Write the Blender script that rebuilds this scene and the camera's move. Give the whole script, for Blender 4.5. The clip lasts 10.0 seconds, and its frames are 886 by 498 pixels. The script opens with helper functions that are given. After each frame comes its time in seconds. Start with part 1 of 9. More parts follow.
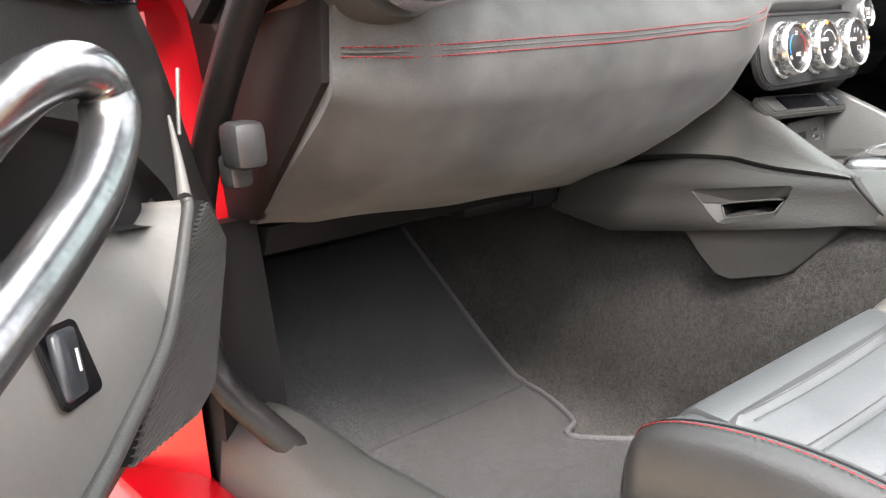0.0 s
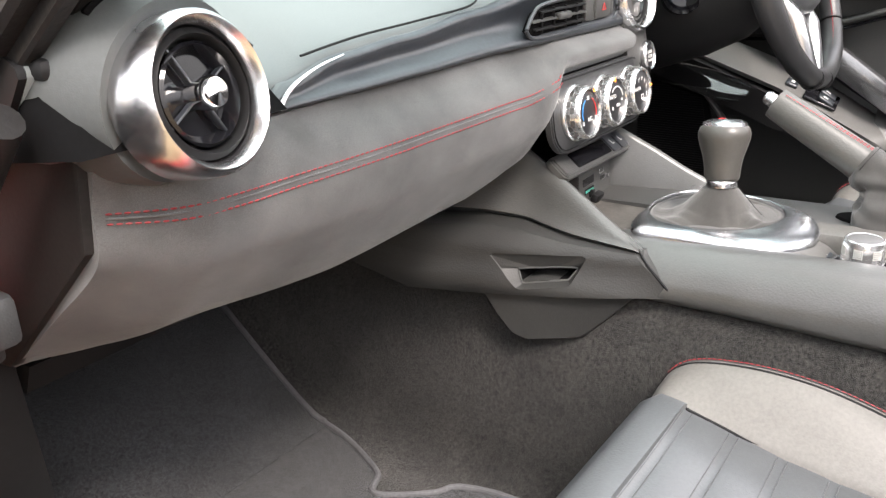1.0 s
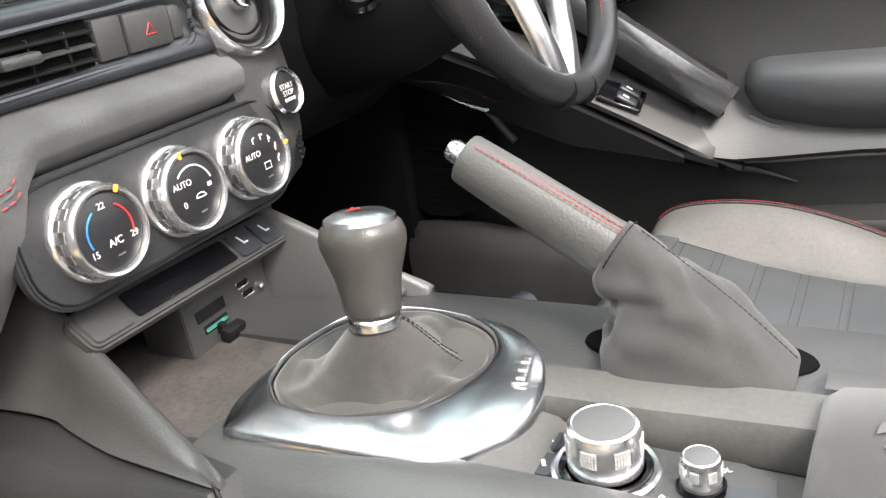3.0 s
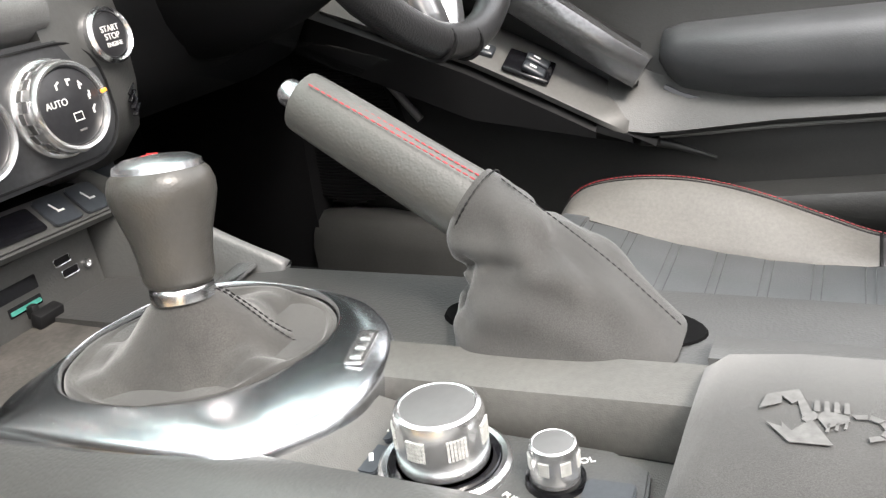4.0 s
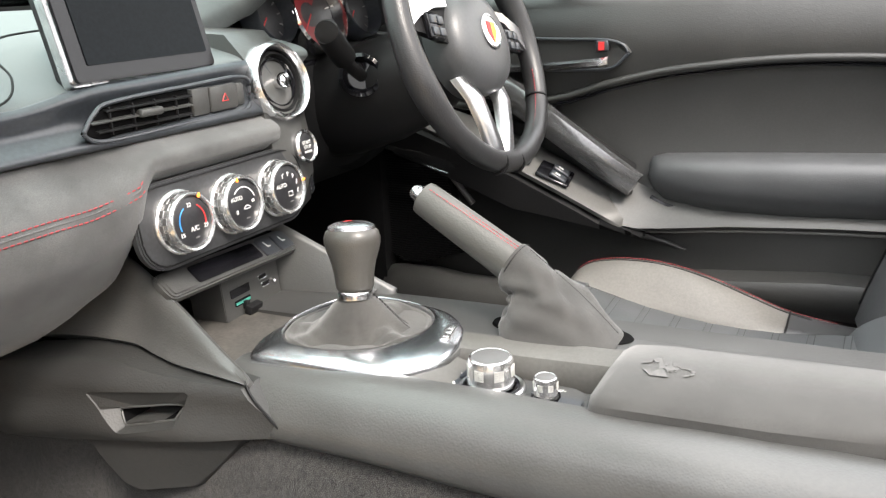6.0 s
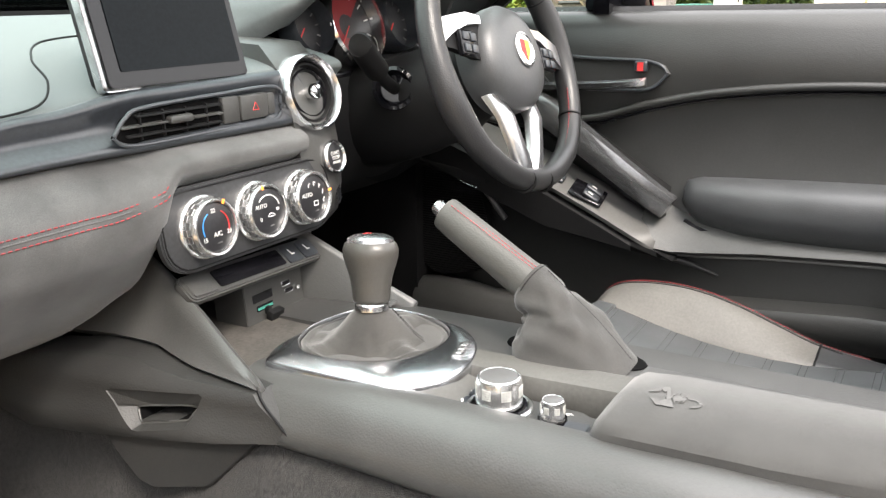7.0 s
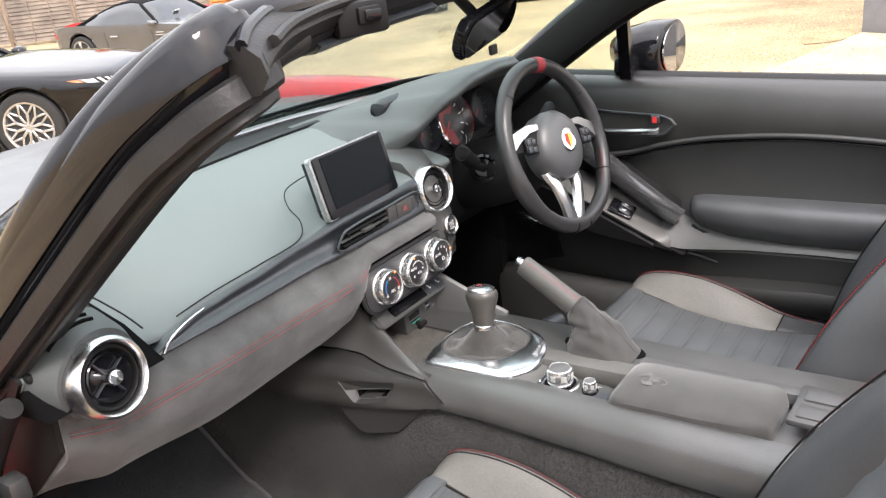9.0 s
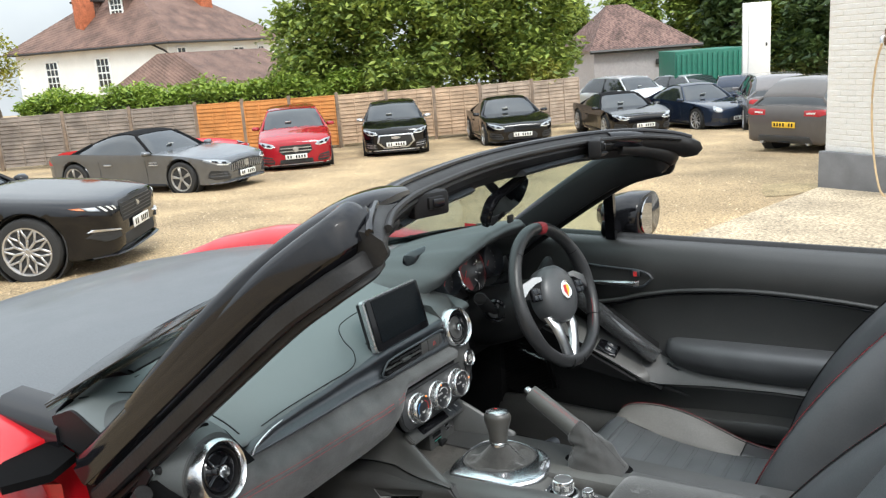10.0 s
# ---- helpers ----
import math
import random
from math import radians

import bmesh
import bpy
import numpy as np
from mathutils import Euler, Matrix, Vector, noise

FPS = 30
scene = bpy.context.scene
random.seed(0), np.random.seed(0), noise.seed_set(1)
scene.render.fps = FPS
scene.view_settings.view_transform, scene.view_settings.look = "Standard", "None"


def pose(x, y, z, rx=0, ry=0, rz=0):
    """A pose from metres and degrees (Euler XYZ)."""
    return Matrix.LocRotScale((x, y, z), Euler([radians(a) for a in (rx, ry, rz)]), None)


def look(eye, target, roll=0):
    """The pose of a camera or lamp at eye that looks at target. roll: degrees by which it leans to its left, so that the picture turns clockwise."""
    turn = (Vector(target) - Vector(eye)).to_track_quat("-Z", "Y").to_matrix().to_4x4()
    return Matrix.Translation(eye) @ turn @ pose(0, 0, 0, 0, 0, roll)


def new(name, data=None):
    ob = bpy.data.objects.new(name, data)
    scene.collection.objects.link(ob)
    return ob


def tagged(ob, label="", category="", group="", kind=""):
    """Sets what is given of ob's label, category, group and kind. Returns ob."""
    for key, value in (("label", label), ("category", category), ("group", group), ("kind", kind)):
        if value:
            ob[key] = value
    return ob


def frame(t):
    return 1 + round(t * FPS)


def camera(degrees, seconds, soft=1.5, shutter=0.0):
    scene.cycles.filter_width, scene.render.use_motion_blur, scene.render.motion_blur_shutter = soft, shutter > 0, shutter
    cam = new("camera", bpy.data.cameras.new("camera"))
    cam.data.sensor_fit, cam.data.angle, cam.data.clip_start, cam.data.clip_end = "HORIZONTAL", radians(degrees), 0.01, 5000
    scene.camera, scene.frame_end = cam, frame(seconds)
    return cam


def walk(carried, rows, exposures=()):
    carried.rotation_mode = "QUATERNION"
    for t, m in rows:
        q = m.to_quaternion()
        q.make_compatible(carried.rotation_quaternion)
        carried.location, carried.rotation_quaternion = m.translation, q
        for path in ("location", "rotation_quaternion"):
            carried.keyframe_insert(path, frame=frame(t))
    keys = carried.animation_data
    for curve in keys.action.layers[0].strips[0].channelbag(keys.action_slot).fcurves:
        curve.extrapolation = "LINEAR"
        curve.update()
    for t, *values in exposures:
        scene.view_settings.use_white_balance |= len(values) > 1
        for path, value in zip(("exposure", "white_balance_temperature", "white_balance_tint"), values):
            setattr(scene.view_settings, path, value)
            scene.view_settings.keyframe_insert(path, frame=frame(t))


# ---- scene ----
cam = camera(55.5, 10.0, soft=1.3)
PATH = [
    (0.0, (-1.047, -0.507, 0.685), (-0.488, 0.168, 0.481), -4.1),
    (0.5, (-1.021, -0.471, 0.694), (-0.383, 0.130, 0.488), -4.0),
    (1.0, (-0.970, -0.433, 0.867), (-0.287, 0.057, 0.546), -2.0),
    (1.5, (-0.873, -0.485, 0.965), (-0.207, 0.003, 0.607), -5.1),
    (2.0, (-0.667, -0.506, 0.941), (-0.020, 0.006, 0.581), -7.9),
    (2.5, (-0.532, -0.479, 0.876), (0.110, 0.041, 0.519), -8.9),
    (3.0, (-0.417, -0.451, 0.826), (0.298, -0.024, 0.484), -8.1),
    (4.5, (-0.320, -0.492, 0.741), (0.424, -0.112, 0.405), -7.2),
    (5.0, (-0.366, -0.509, 0.766), (0.379, -0.114, 0.451), -5.3),
    (5.5, (-0.495, -0.550, 0.819), (0.251, -0.140, 0.527), -4.2),
    (6.0, (-0.680, -0.619, 0.871), (0.074, -0.207, 0.605), -2.9),
    (7.5, (-0.662, -0.647, 0.885), (0.062, -0.179, 0.627), -0.7),
    (8.0, (-0.734, -0.645, 0.999), (-0.004, -0.211, 0.701), -1.4),
    (8.5, (-0.916, -0.745, 1.164), (-0.216, -0.285, 0.833), -3.8),
    (9.0, (-1.099, -0.918, 1.277), (-0.440, -0.409, 0.936), -6.8),
    (9.5, (-1.261, -0.986, 1.339), (-0.582, -0.447, 1.095), -4.9),
    (10.0, (-1.417, -1.020, 1.407), (-0.698, -0.520, 1.197), -4.3),
]
walk(cam, [(t, look(eye, target, roll)) for t, eye, target, roll in PATH],
     [(0.0, 2.32, 6600, 13), (1.5, 1.84, 6650, 16), (2.0, 1.73, 6650, 16), (3.0, 1.90, 6600, 13), (4.5, 1.90, 6650, 12), (5.5, 1.97, 6680, 12), (7.5, 1.90, 6750, 13), (8.5, 1.60, 6800, 17), (9.0, 1.55, 6550, 16), (9.5, 1.28, 6450, 11), (10.0, 0.77, 6100, 7)])

# ---- light ----
world = bpy.data.worlds.new("sky")
scene.world = world
world.use_nodes = True
wn = world.node_tree.nodes
wl = world.node_tree.links
bg_node = wn["Background"]
sky = wn.new("ShaderNodeTexSky")
sky.sky_type = "NISHITA"
sky.sun_disc = False
sky.sun_elevation = radians(48)
sky.sun_rotation = radians(200)
sky.dust_density = 4.0
sky.air_density = 1.2
cloud_map = wn.new("ShaderNodeTexCoord")
cloud_noise = wn.new("ShaderNodeTexNoise")
cloud_noise.inputs["Scale"].default_value = 2.2
cloud_noise.inputs["Detail"].default_value = 6
wl.new(cloud_map.outputs["Generated"], cloud_noise.inputs["Vector"])
cloud_ramp = wn.new("ShaderNodeValToRGB")
cloud_ramp.color_ramp.elements[0].position = 0.30
cloud_ramp.color_ramp.elements[0].color = (5.6, 6.0, 6.4, 1)
cloud_ramp.color_ramp.elements[1].position = 0.62
cloud_ramp.color_ramp.elements[1].color = (9.6, 9.6, 9.4, 1)
wl.new(cloud_noise.outputs["Fac"], cloud_ramp.inputs["Fac"])
sky_mix = wn.new("ShaderNodeMix")
sky_mix.data_type = "RGBA"
sky_mix.inputs["Factor"].default_value = 0.82
wl.new(sky.outputs["Color"], sky_mix.inputs["A"])
wl.new(cloud_ramp.outputs["Color"], sky_mix.inputs["B"])
sky_split = wn.new("ShaderNodeSeparateXYZ")
wl.new(cloud_map.outputs["Generated"], sky_split.inputs[0])
sky_rise = wn.new("ShaderNodeMapRange")
sky_rise.inputs["From Min"].default_value = 0.0
sky_rise.inputs["From Max"].default_value = 1.0
sky_rise.inputs["To Min"].default_value = 0.55
sky_rise.inputs["To Max"].default_value = 1.60
wl.new(sky_split.outputs["Z"], sky_rise.inputs["Value"])
sky_scale = wn.new("ShaderNodeVectorMath")
sky_scale.operation = "SCALE"
wl.new(sky_mix.outputs["Result"], sky_scale.inputs[0])
wl.new(sky_rise.outputs["Result"], sky_scale.inputs["Scale"])
wl.new(sky_scale.outputs["Vector"], bg_node.inputs["Color"])
bg_node.inputs["Strength"].default_value = 0.13
sun_data = bpy.data.lights.new("sun", "SUN")
sun_data.energy = 1.3
sun_data.angle = radians(14)
sun_data.color = (1.0, 0.95, 0.88)
sun = new("sun", sun_data)
sun.matrix_world = look((-6, -9, 14), (0, 0, 0.5))


# ---- materials ----
def mat(name, base, rough=0.5, metal=0.0, var=0.18, vscale=9.0, fine=0.10, fscale=260.0, bump=0.15, kind="noise",
        bscale=700.0, coat=0.0, sheen=0.0, spec=0.5, rvar=0.08, depth=0.0006):
    m = bpy.data.materials.new(name)
    m.use_nodes = True
    n, l = m.node_tree.nodes, m.node_tree.links
    p = n["Principled BSDF"]
    co = n.new("ShaderNodeTexCoord")
    big = n.new("ShaderNodeTexNoise")
    big.inputs["Scale"].default_value = vscale
    big.inputs["Detail"].default_value = 5
    small = n.new("ShaderNodeTexNoise")
    small.inputs["Scale"].default_value = fscale
    small.inputs["Detail"].default_value = 3
    l.new(co.outputs["Object"], big.inputs["Vector"])
    l.new(co.outputs["Object"], small.inputs["Vector"])
    c1 = n.new("ShaderNodeMix")
    c1.data_type = "RGBA"
    c1.inputs["A"].default_value = (*[max(0, b * (1 - var)) for b in base], 1)
    c1.inputs["B"].default_value = (*[min(1, b * (1 + var)) for b in base], 1)
    wide, crisp = n.new("ShaderNodeMapRange"), n.new("ShaderNodeMapRange")
    for node, src in ((wide, big), (crisp, small)):
        node.inputs["From Min"].default_value = 0.28
        node.inputs["From Max"].default_value = 0.72
        l.new(src.outputs["Fac"], node.inputs["Value"])
    l.new(wide.outputs["Result"], c1.inputs["Factor"])
    c2 = n.new("ShaderNodeMix")
    c2.data_type = "RGBA"
    c2.blend_type = "OVERLAY"
    c2.inputs["Factor"].default_value = min(1, fine * 2)
    l.new(c1.outputs["Result"], c2.inputs["A"])
    l.new(crisp.outputs["Result"], c2.inputs["B"])
    l.new(c2.outputs["Result"], p.inputs["Base Color"])
    r = n.new("ShaderNodeMapRange")
    r.inputs["To Min"].default_value = max(0.02, rough - rvar)
    r.inputs["To Max"].default_value = min(1, rough + rvar)
    l.new(big.outputs["Fac"], r.inputs["Value"])
    l.new(r.outputs["Result"], p.inputs["Roughness"])
    p.inputs["Metallic"].default_value = metal
    p.inputs["Specular IOR Level"].default_value = spec
    p.inputs["Coat Weight"].default_value = coat
    p.inputs["Coat Roughness"].default_value = 0.04
    p.inputs["Sheen Weight"].default_value = sheen
    if bump > 0:
        if kind == "leather":
            t = n.new("ShaderNodeTexVoronoi")
            t.feature = "SMOOTH_F1"
            out = "Distance"
        elif kind == "wave":
            t = n.new("ShaderNodeTexWave")
            out = "Fac"
        else:
            t = n.new("ShaderNodeTexNoise")
            t.inputs["Detail"].default_value = 6
            out = "Fac"
        t.inputs["Scale"].default_value = bscale
        l.new(co.outputs["Object"], t.inputs["Vector"])
        b = n.new("ShaderNodeBump")
        b.inputs["Strength"].default_value = bump
        b.inputs["Distance"].default_value = depth
        l.new(t.outputs[out], b.inputs["Height"])
        l.new(b.outputs["Normal"], p.inputs["Normal"])
    return m


def glass(name, tint=(0.85, 0.92, 0.9), gloss=0.06, clear=0.9):
    m = bpy.data.materials.new(name)
    m.use_nodes = True
    n, l = m.node_tree.nodes, m.node_tree.links
    n.remove(n["Principled BSDF"])
    tr, gl, mx, fr = (n.new("ShaderNodeBsdfTransparent"), n.new("ShaderNodeBsdfGlossy"), n.new("ShaderNodeMixShader"), n.new("ShaderNodeLayerWeight"))
    tr.inputs["Color"].default_value = (*tint, 1)
    gl.inputs["Roughness"].default_value = 0.02
    fr.inputs["Blend"].default_value = 0.5
    pw, ma = n.new("ShaderNodeMath"), n.new("ShaderNodeMath")
    pw.operation, ma.operation = "POWER", "MULTIPLY_ADD"
    pw.inputs[1].default_value = 5.0
    ma.inputs[1].default_value, ma.inputs[2].default_value = 0.6, gloss * 0.4
    l.new(fr.outputs["Facing"], pw.inputs[0])
    l.new(pw.outputs[0], ma.inputs[0])
    l.new(ma.outputs[0], mx.inputs["Fac"])
    l.new(tr.outputs[0], mx.inputs[1])
    l.new(gl.outputs[0], mx.inputs[2])
    l.new(mx.outputs[0], n["Material Output"].inputs["Surface"])
    return m


def glow(name, color, strength):
    m = bpy.data.materials.new(name)
    m.use_nodes = True
    p = m.node_tree.nodes["Principled BSDF"]
    p.inputs["Base Color"].default_value = (*color, 1)
    p.inputs["Emission Color"].default_value = (*color, 1)
    p.inputs["Emission Strength"].default_value = strength
    p.inputs["Roughness"].default_value = 0.3
    return m


M_suede = mat("charcoal_suede", (0.079, 0.080, 0.080), 0.85, var=0.38, vscale=17, fine=0.16, fscale=1400, bump=0.35, bscale=2600, sheen=0.2, depth=0.0004)
M_suede_boot = mat("grey_suede", (0.036, 0.0345, 0.0325), 0.88, var=0.25, vscale=30, fine=0.16, fscale=1500, bump=0.4, bscale=2600, sheen=0.25, depth=0.0004)
M_toppad = mat("soft_touch_dash_top", (0.120, 0.135, 0.135), 0.62, var=0.06, vscale=6, fine=0.03, fscale=900, bump=0.25, kind="leather", bscale=900, depth=0.0003)
M_trim = mat("satin_dark_trim", (0.028, 0.032, 0.038), 0.34, var=0.12, bump=0.04, spec=0.7)
M_black = mat("black_plastic", (0.009, 0.009, 0.0095), 0.55, var=0.2, bump=0.2, kind="leather", bscale=1100, depth=0.0002, fine=0.04, spec=0.22)
M_gloss = mat("gloss_black", (0.007, 0.007, 0.0085), 0.08, var=0.1, bump=0, spec=0.4)
M_plastic = mat("grained_grey_plastic", (0.048, 0.048, 0.0465), 0.42, var=0.14, vscale=14, bump=0.5, kind="leather", bscale=620, depth=0.0004, fine=0.04, spec=0.65)
M_grain = mat("moulded_leather_grain", (0.058, 0.058, 0.056), 0.37, var=0.14, vscale=12, bump=0.35, kind="leather", bscale=520, depth=0.00045, fine=0.03, spec=0.8)
M_doorpad = mat("black_door_vinyl", (0.030, 0.030, 0.029), 0.42, var=0.15, bump=0.35, kind="leather", bscale=520, depth=0.0005, fine=0.04, spec=0.65)
M_silverpl = mat("satin_grey_armrest_plate", (0.17, 0.167, 0.160), 0.45, metal=0.2, var=0.06, bump=0.02, fine=0.02)
M_chrome = mat("bright_chrome", (0.82, 0.82, 0.82), 0.09, metal=1.0, var=0.04, bump=0.0, rvar=0.03)
M_satin = mat("satin_aluminium", (0.66, 0.66, 0.67), 0.26, metal=1.0, var=0.06, bump=0.03, bscale=300)
M_dial = mat("dial_face_black", (0.018, 0.018, 0.020), 0.35, var=0.1, bump=0)
M_leather = mat("black_leather", (0.036, 0.037, 0.038), 0.38, var=0.18, vscale=16, bump=0.3, kind="leather", bscale=520, depth=0.0005, fine=0.04, spec=0.65)
M_leather_grey = mat("grey_seat_leather", (0.075, 0.080, 0.084), 0.40, var=0.12, vscale=12, bump=0.35, kind="leather", bscale=520, depth=0.0005, fine=0.04, spec=0.85)
M_leather_tan = mat("warm_grey_bolster_leather", (0.115, 0.109, 0.100), 0.50, var=0.12, vscale=12, bump=0.35, kind="leather", bscale=480, depth=0.0005, fine=0.05)
M_red = mat("red_stitch_thread", (0.27, 0.022, 0.028), 0.6, var=0.2, bump=0.3, bscale=900)
M_paint = mat("red_body_paint", (0.45, 0.003, 0.009), 0.32, var=0.03, fine=0.02, bump=0.0, coat=0.5)
M_bonnet = mat("matt_dark_bonnet_paint", (0.066, 0.073, 0.079), 0.38, var=0.06, bump=0.02, coat=0.15)
M_carpet = mat("charcoal_carpet", (0.024, 0.0222, 0.020), 0.95, var=0.35, vscale=14, fine=0.5, fscale=260, bump=1.0, bscale=900, depth=0.004, sheen=0.2, spec=0.1)
M_mat = mat("dark_floor_mat_pile", (0.018, 0.0195, 0.0225), 0.95, var=0.35, vscale=9, fine=0.5, fscale=300, bump=1.0, bscale=1100, depth=0.003, sheen=0.2, spec=0.1)
M_bind = mat("grey_mat_binding", (0.10, 0.10, 0.105), 0.8, bump=0.4, bscale=900)
M_screen = mat("unlit_screen_glass", (0.008, 0.010, 0.012), 0.09, var=0.05, bump=0, spec=0.08)
M_seal = mat("black_rubber_seal", (0.013, 0.0125, 0.0125), 0.45, var=0.25, vscale=14, bump=0.25, bscale=160, depth=0.002, spec=0.3)
M_white = mat("white_print", (0.72, 0.72, 0.70), 0.5, var=0.03, bump=0)
M_orange = glow("amber_marker", (0.9, 0.25, 0.03), 0.6)
M_blue = mat("blue_print", (0.03, 0.25, 0.62), 0.5, var=0.05, bump=0)
M_redprint = mat("red_print", (0.55, 0.03, 0.03), 0.5, var=0.05, bump=0)
M_gauge = glow("red_lit_gauge_face", (0.16, 0.006, 0.009), 0.06)
M_yellow = mat("yellow_enamel", (0.75, 0.52, 0.04), 0.3, var=0.05, bump=0)
M_mirror = mat("mirror_glass", (0.32, 0.32, 0.32), 0.02, metal=1.0, var=0.0, bump=0, rvar=0.0)
# Near-black that puts the shade of recesses into their colour; also two black covers.
M_void = mat("matt_black_and_shade", (0.004, 0.004, 0.0042), 0.9, var=0.2, bump=0.1, spec=0.06)
M_glass = glass("clear_glass")
M_film = glass("clear_plastic_film", (0.75, 0.77, 0.80), 0.12)


# ---- mesh tools ----
def thing(name, loc, label, category, group="", kind=""):
    ob = new(name)
    ob.location = loc
    ob.empty_display_size = 0.05
    return tagged(ob, label, category, group, kind)


def to_mesh(name, bm, material, sharp=38):
    bmesh.ops.recalc_face_normals(bm, faces=bm.faces)
    me = bpy.data.meshes.new(name)
    bm.to_mesh(me)
    bm.free()
    me.materials.append(material)
    me.polygons.foreach_set("use_smooth", [True] * len(me.polygons))
    me.set_sharp_from_angle(angle=radians(sharp))
    return me


def part(name, bm, material, parent, label="", sharp=38):
    ob = new(name, to_mesh(name, bm, material, sharp))
    ob.parent = parent
    if parent is not None and parent.type == "EMPTY":
        ob.matrix_parent_inverse = Matrix.Translation(-Vector(parent.location))
    if label:
        ob["label"] = label
    return ob


def solid(name, bm, material, label, category, group="", kind="", sharp=38):
    return tagged(new(name, to_mesh(name, bm, material, sharp)), label, category, group, kind)


def merge(*bms):
    a = bms[0]
    for b in bms[1:]:
        me = bpy.data.meshes.new("tmp")
        b.to_mesh(me)
        b.free()
        a.from_mesh(me)
        bpy.data.meshes.remove(me)
    return a


def moved(bm, m):
    bmesh.ops.transform(bm, matrix=m, verts=bm.verts)
    return bm


def box(c, s, r=0.0, rot=(0, 0, 0), seg=2):
    bm = bmesh.new()
    bmesh.ops.create_cube(bm, size=1)
    bmesh.ops.scale(bm, vec=s, verts=bm.verts)
    if r > 0:
        bmesh.ops.bevel(bm, geom=list(bm.edges), offset=min(r, min(s) * 0.48), segments=seg, profile=0.5, affect="EDGES")
    return moved(bm, pose(*c, *rot))


def lathe(profile, n=32, m=None):
    """Turned about z; profile of (radius, height), closed at the ends where the radius is small."""
    bm = bmesh.new()
    rings = []
    for r, z in profile:
        rings.append([bm.verts.new((r * math.cos(2 * math.pi * i / n), r * math.sin(2 * math.pi * i / n), z)) for i in range(n)])
    for a, b in zip(rings, rings[1:]):
        for i in range(n):
            bm.faces.new((a[i], a[(i + 1) % n], b[(i + 1) % n], b[i]))
    bm.faces.new(rings[0])
    bm.faces.new(rings[-1])
    return moved(bm, m) if m is not None else bm


def aim(loc, direction, roll=0):
    """A pose whose z axis points along direction."""
    return Matrix.Translation(loc) @ Vector(direction).to_track_quat("Z", "Y").to_matrix().to_4x4() @ pose(0, 0, 0, 0, 0, roll)


def curve_pts(pts, k=8):
    """A smooth line through the points."""
    pts = [Vector(p) for p in pts]
    out = []
    for i in range(len(pts) - 1):
        p0, p1, p2, p3 = pts[max(i - 1, 0)], pts[i], pts[i + 1], pts[min(i + 2, len(pts) - 1)]
        for j in range(k):
            t = j / k
            out.append(0.5 * ((2 * p1) + (p2 - p0) * t + (2 * p0 - 5 * p1 + 4 * p2 - p3) * t * t + (3 * p1 - p0 - 3 * p2 + p3) * t ** 3))
    out.append(pts[-1])
    return out


def loft(rings, closed=True, cap=True, loop=False):
    bm = bmesh.new()
    vs = [[bm.verts.new(p) for p in ring] for ring in rings]
    n = len(vs[0])
    pairs = list(zip(vs, vs[1:])) + ([(vs[-1], vs[0])] if loop else [])
    for a, b in pairs:
        for i in range(n if closed else n - 1):
            j = (i + 1) % n
            bm.faces.new((a[i], a[j], b[j], b[i]))
    if cap and closed and not loop:
        bm.faces.new(vs[0])
        bm.faces.new(list(reversed(vs[-1])))
    return bm


def tube(pts, r, n=10, k=6, loop=False, squash=1.0, up=(0, 0, 1)):
    """A round bar along a smooth line; r is a number or a function of 0..1."""
    line = [Vector(p) for p in pts] if k == 0 else (curve_pts(list(pts) + [pts[0]], k)[:-1] if loop else curve_pts(pts, k))
    rings = []
    for i, p in enumerate(line):
        a = line[i - 1] if (i > 0 or loop) else p
        b = line[(i + 1) % len(line)] if (i < len(line) - 1 or loop) else p
        t = (b - a).normalized()
        u = Vector(up)
        side = t.cross(u)
        if side.length < 1e-4:
            side = t.cross(Vector((1, 0, 0)))
        side.normalize()
        top = side.cross(t)
        q = r(i / max(1, len(line) - 1)) if callable(r) else r
        rings.append([p + side * (q * math.cos(2 * math.pi * j / n)) + top * (q * squash * math.sin(2 * math.pi * j / n)) for j in range(n)])
    return loft(rings, loop=loop)


def curve_rows(rows, k):
    """Rows of numbers joined by a smooth curve that stays within each step."""
    out = []
    n = len(rows)
    for i in range(n - 1):
        a, b, c, e = rows[max(i - 1, 0)], rows[i], rows[i + 1], rows[min(i + 2, n - 1)]
        for j in range(k):
            t = j / k
            out.append(tuple(0.5 * (2 * q + (r - p) * t + (2 * p - 5 * q + 4 * r - u) * t * t + (3 * q - p - 3 * r + u) * t ** 3) for p, q, r, u in zip(a, b, c, e)))
    out.append(rows[-1])
    return out


def lerp(a, b, t):
    return a + (b - a) * t


def along(table, x):
    """Values between the rows of a table whose first column is x."""
    if x <= table[0][0]:
        return table[0][1:]
    for a, b in zip(table, table[1:]):
        if x <= b[0]:
            t = (x - a[0]) / (b[0] - a[0])
            t = t * t * (3 - 2 * t)
            return tuple(lerp(p, q, t) for p, q in zip(a[1:], b[1:]))
    return table[-1][1:]


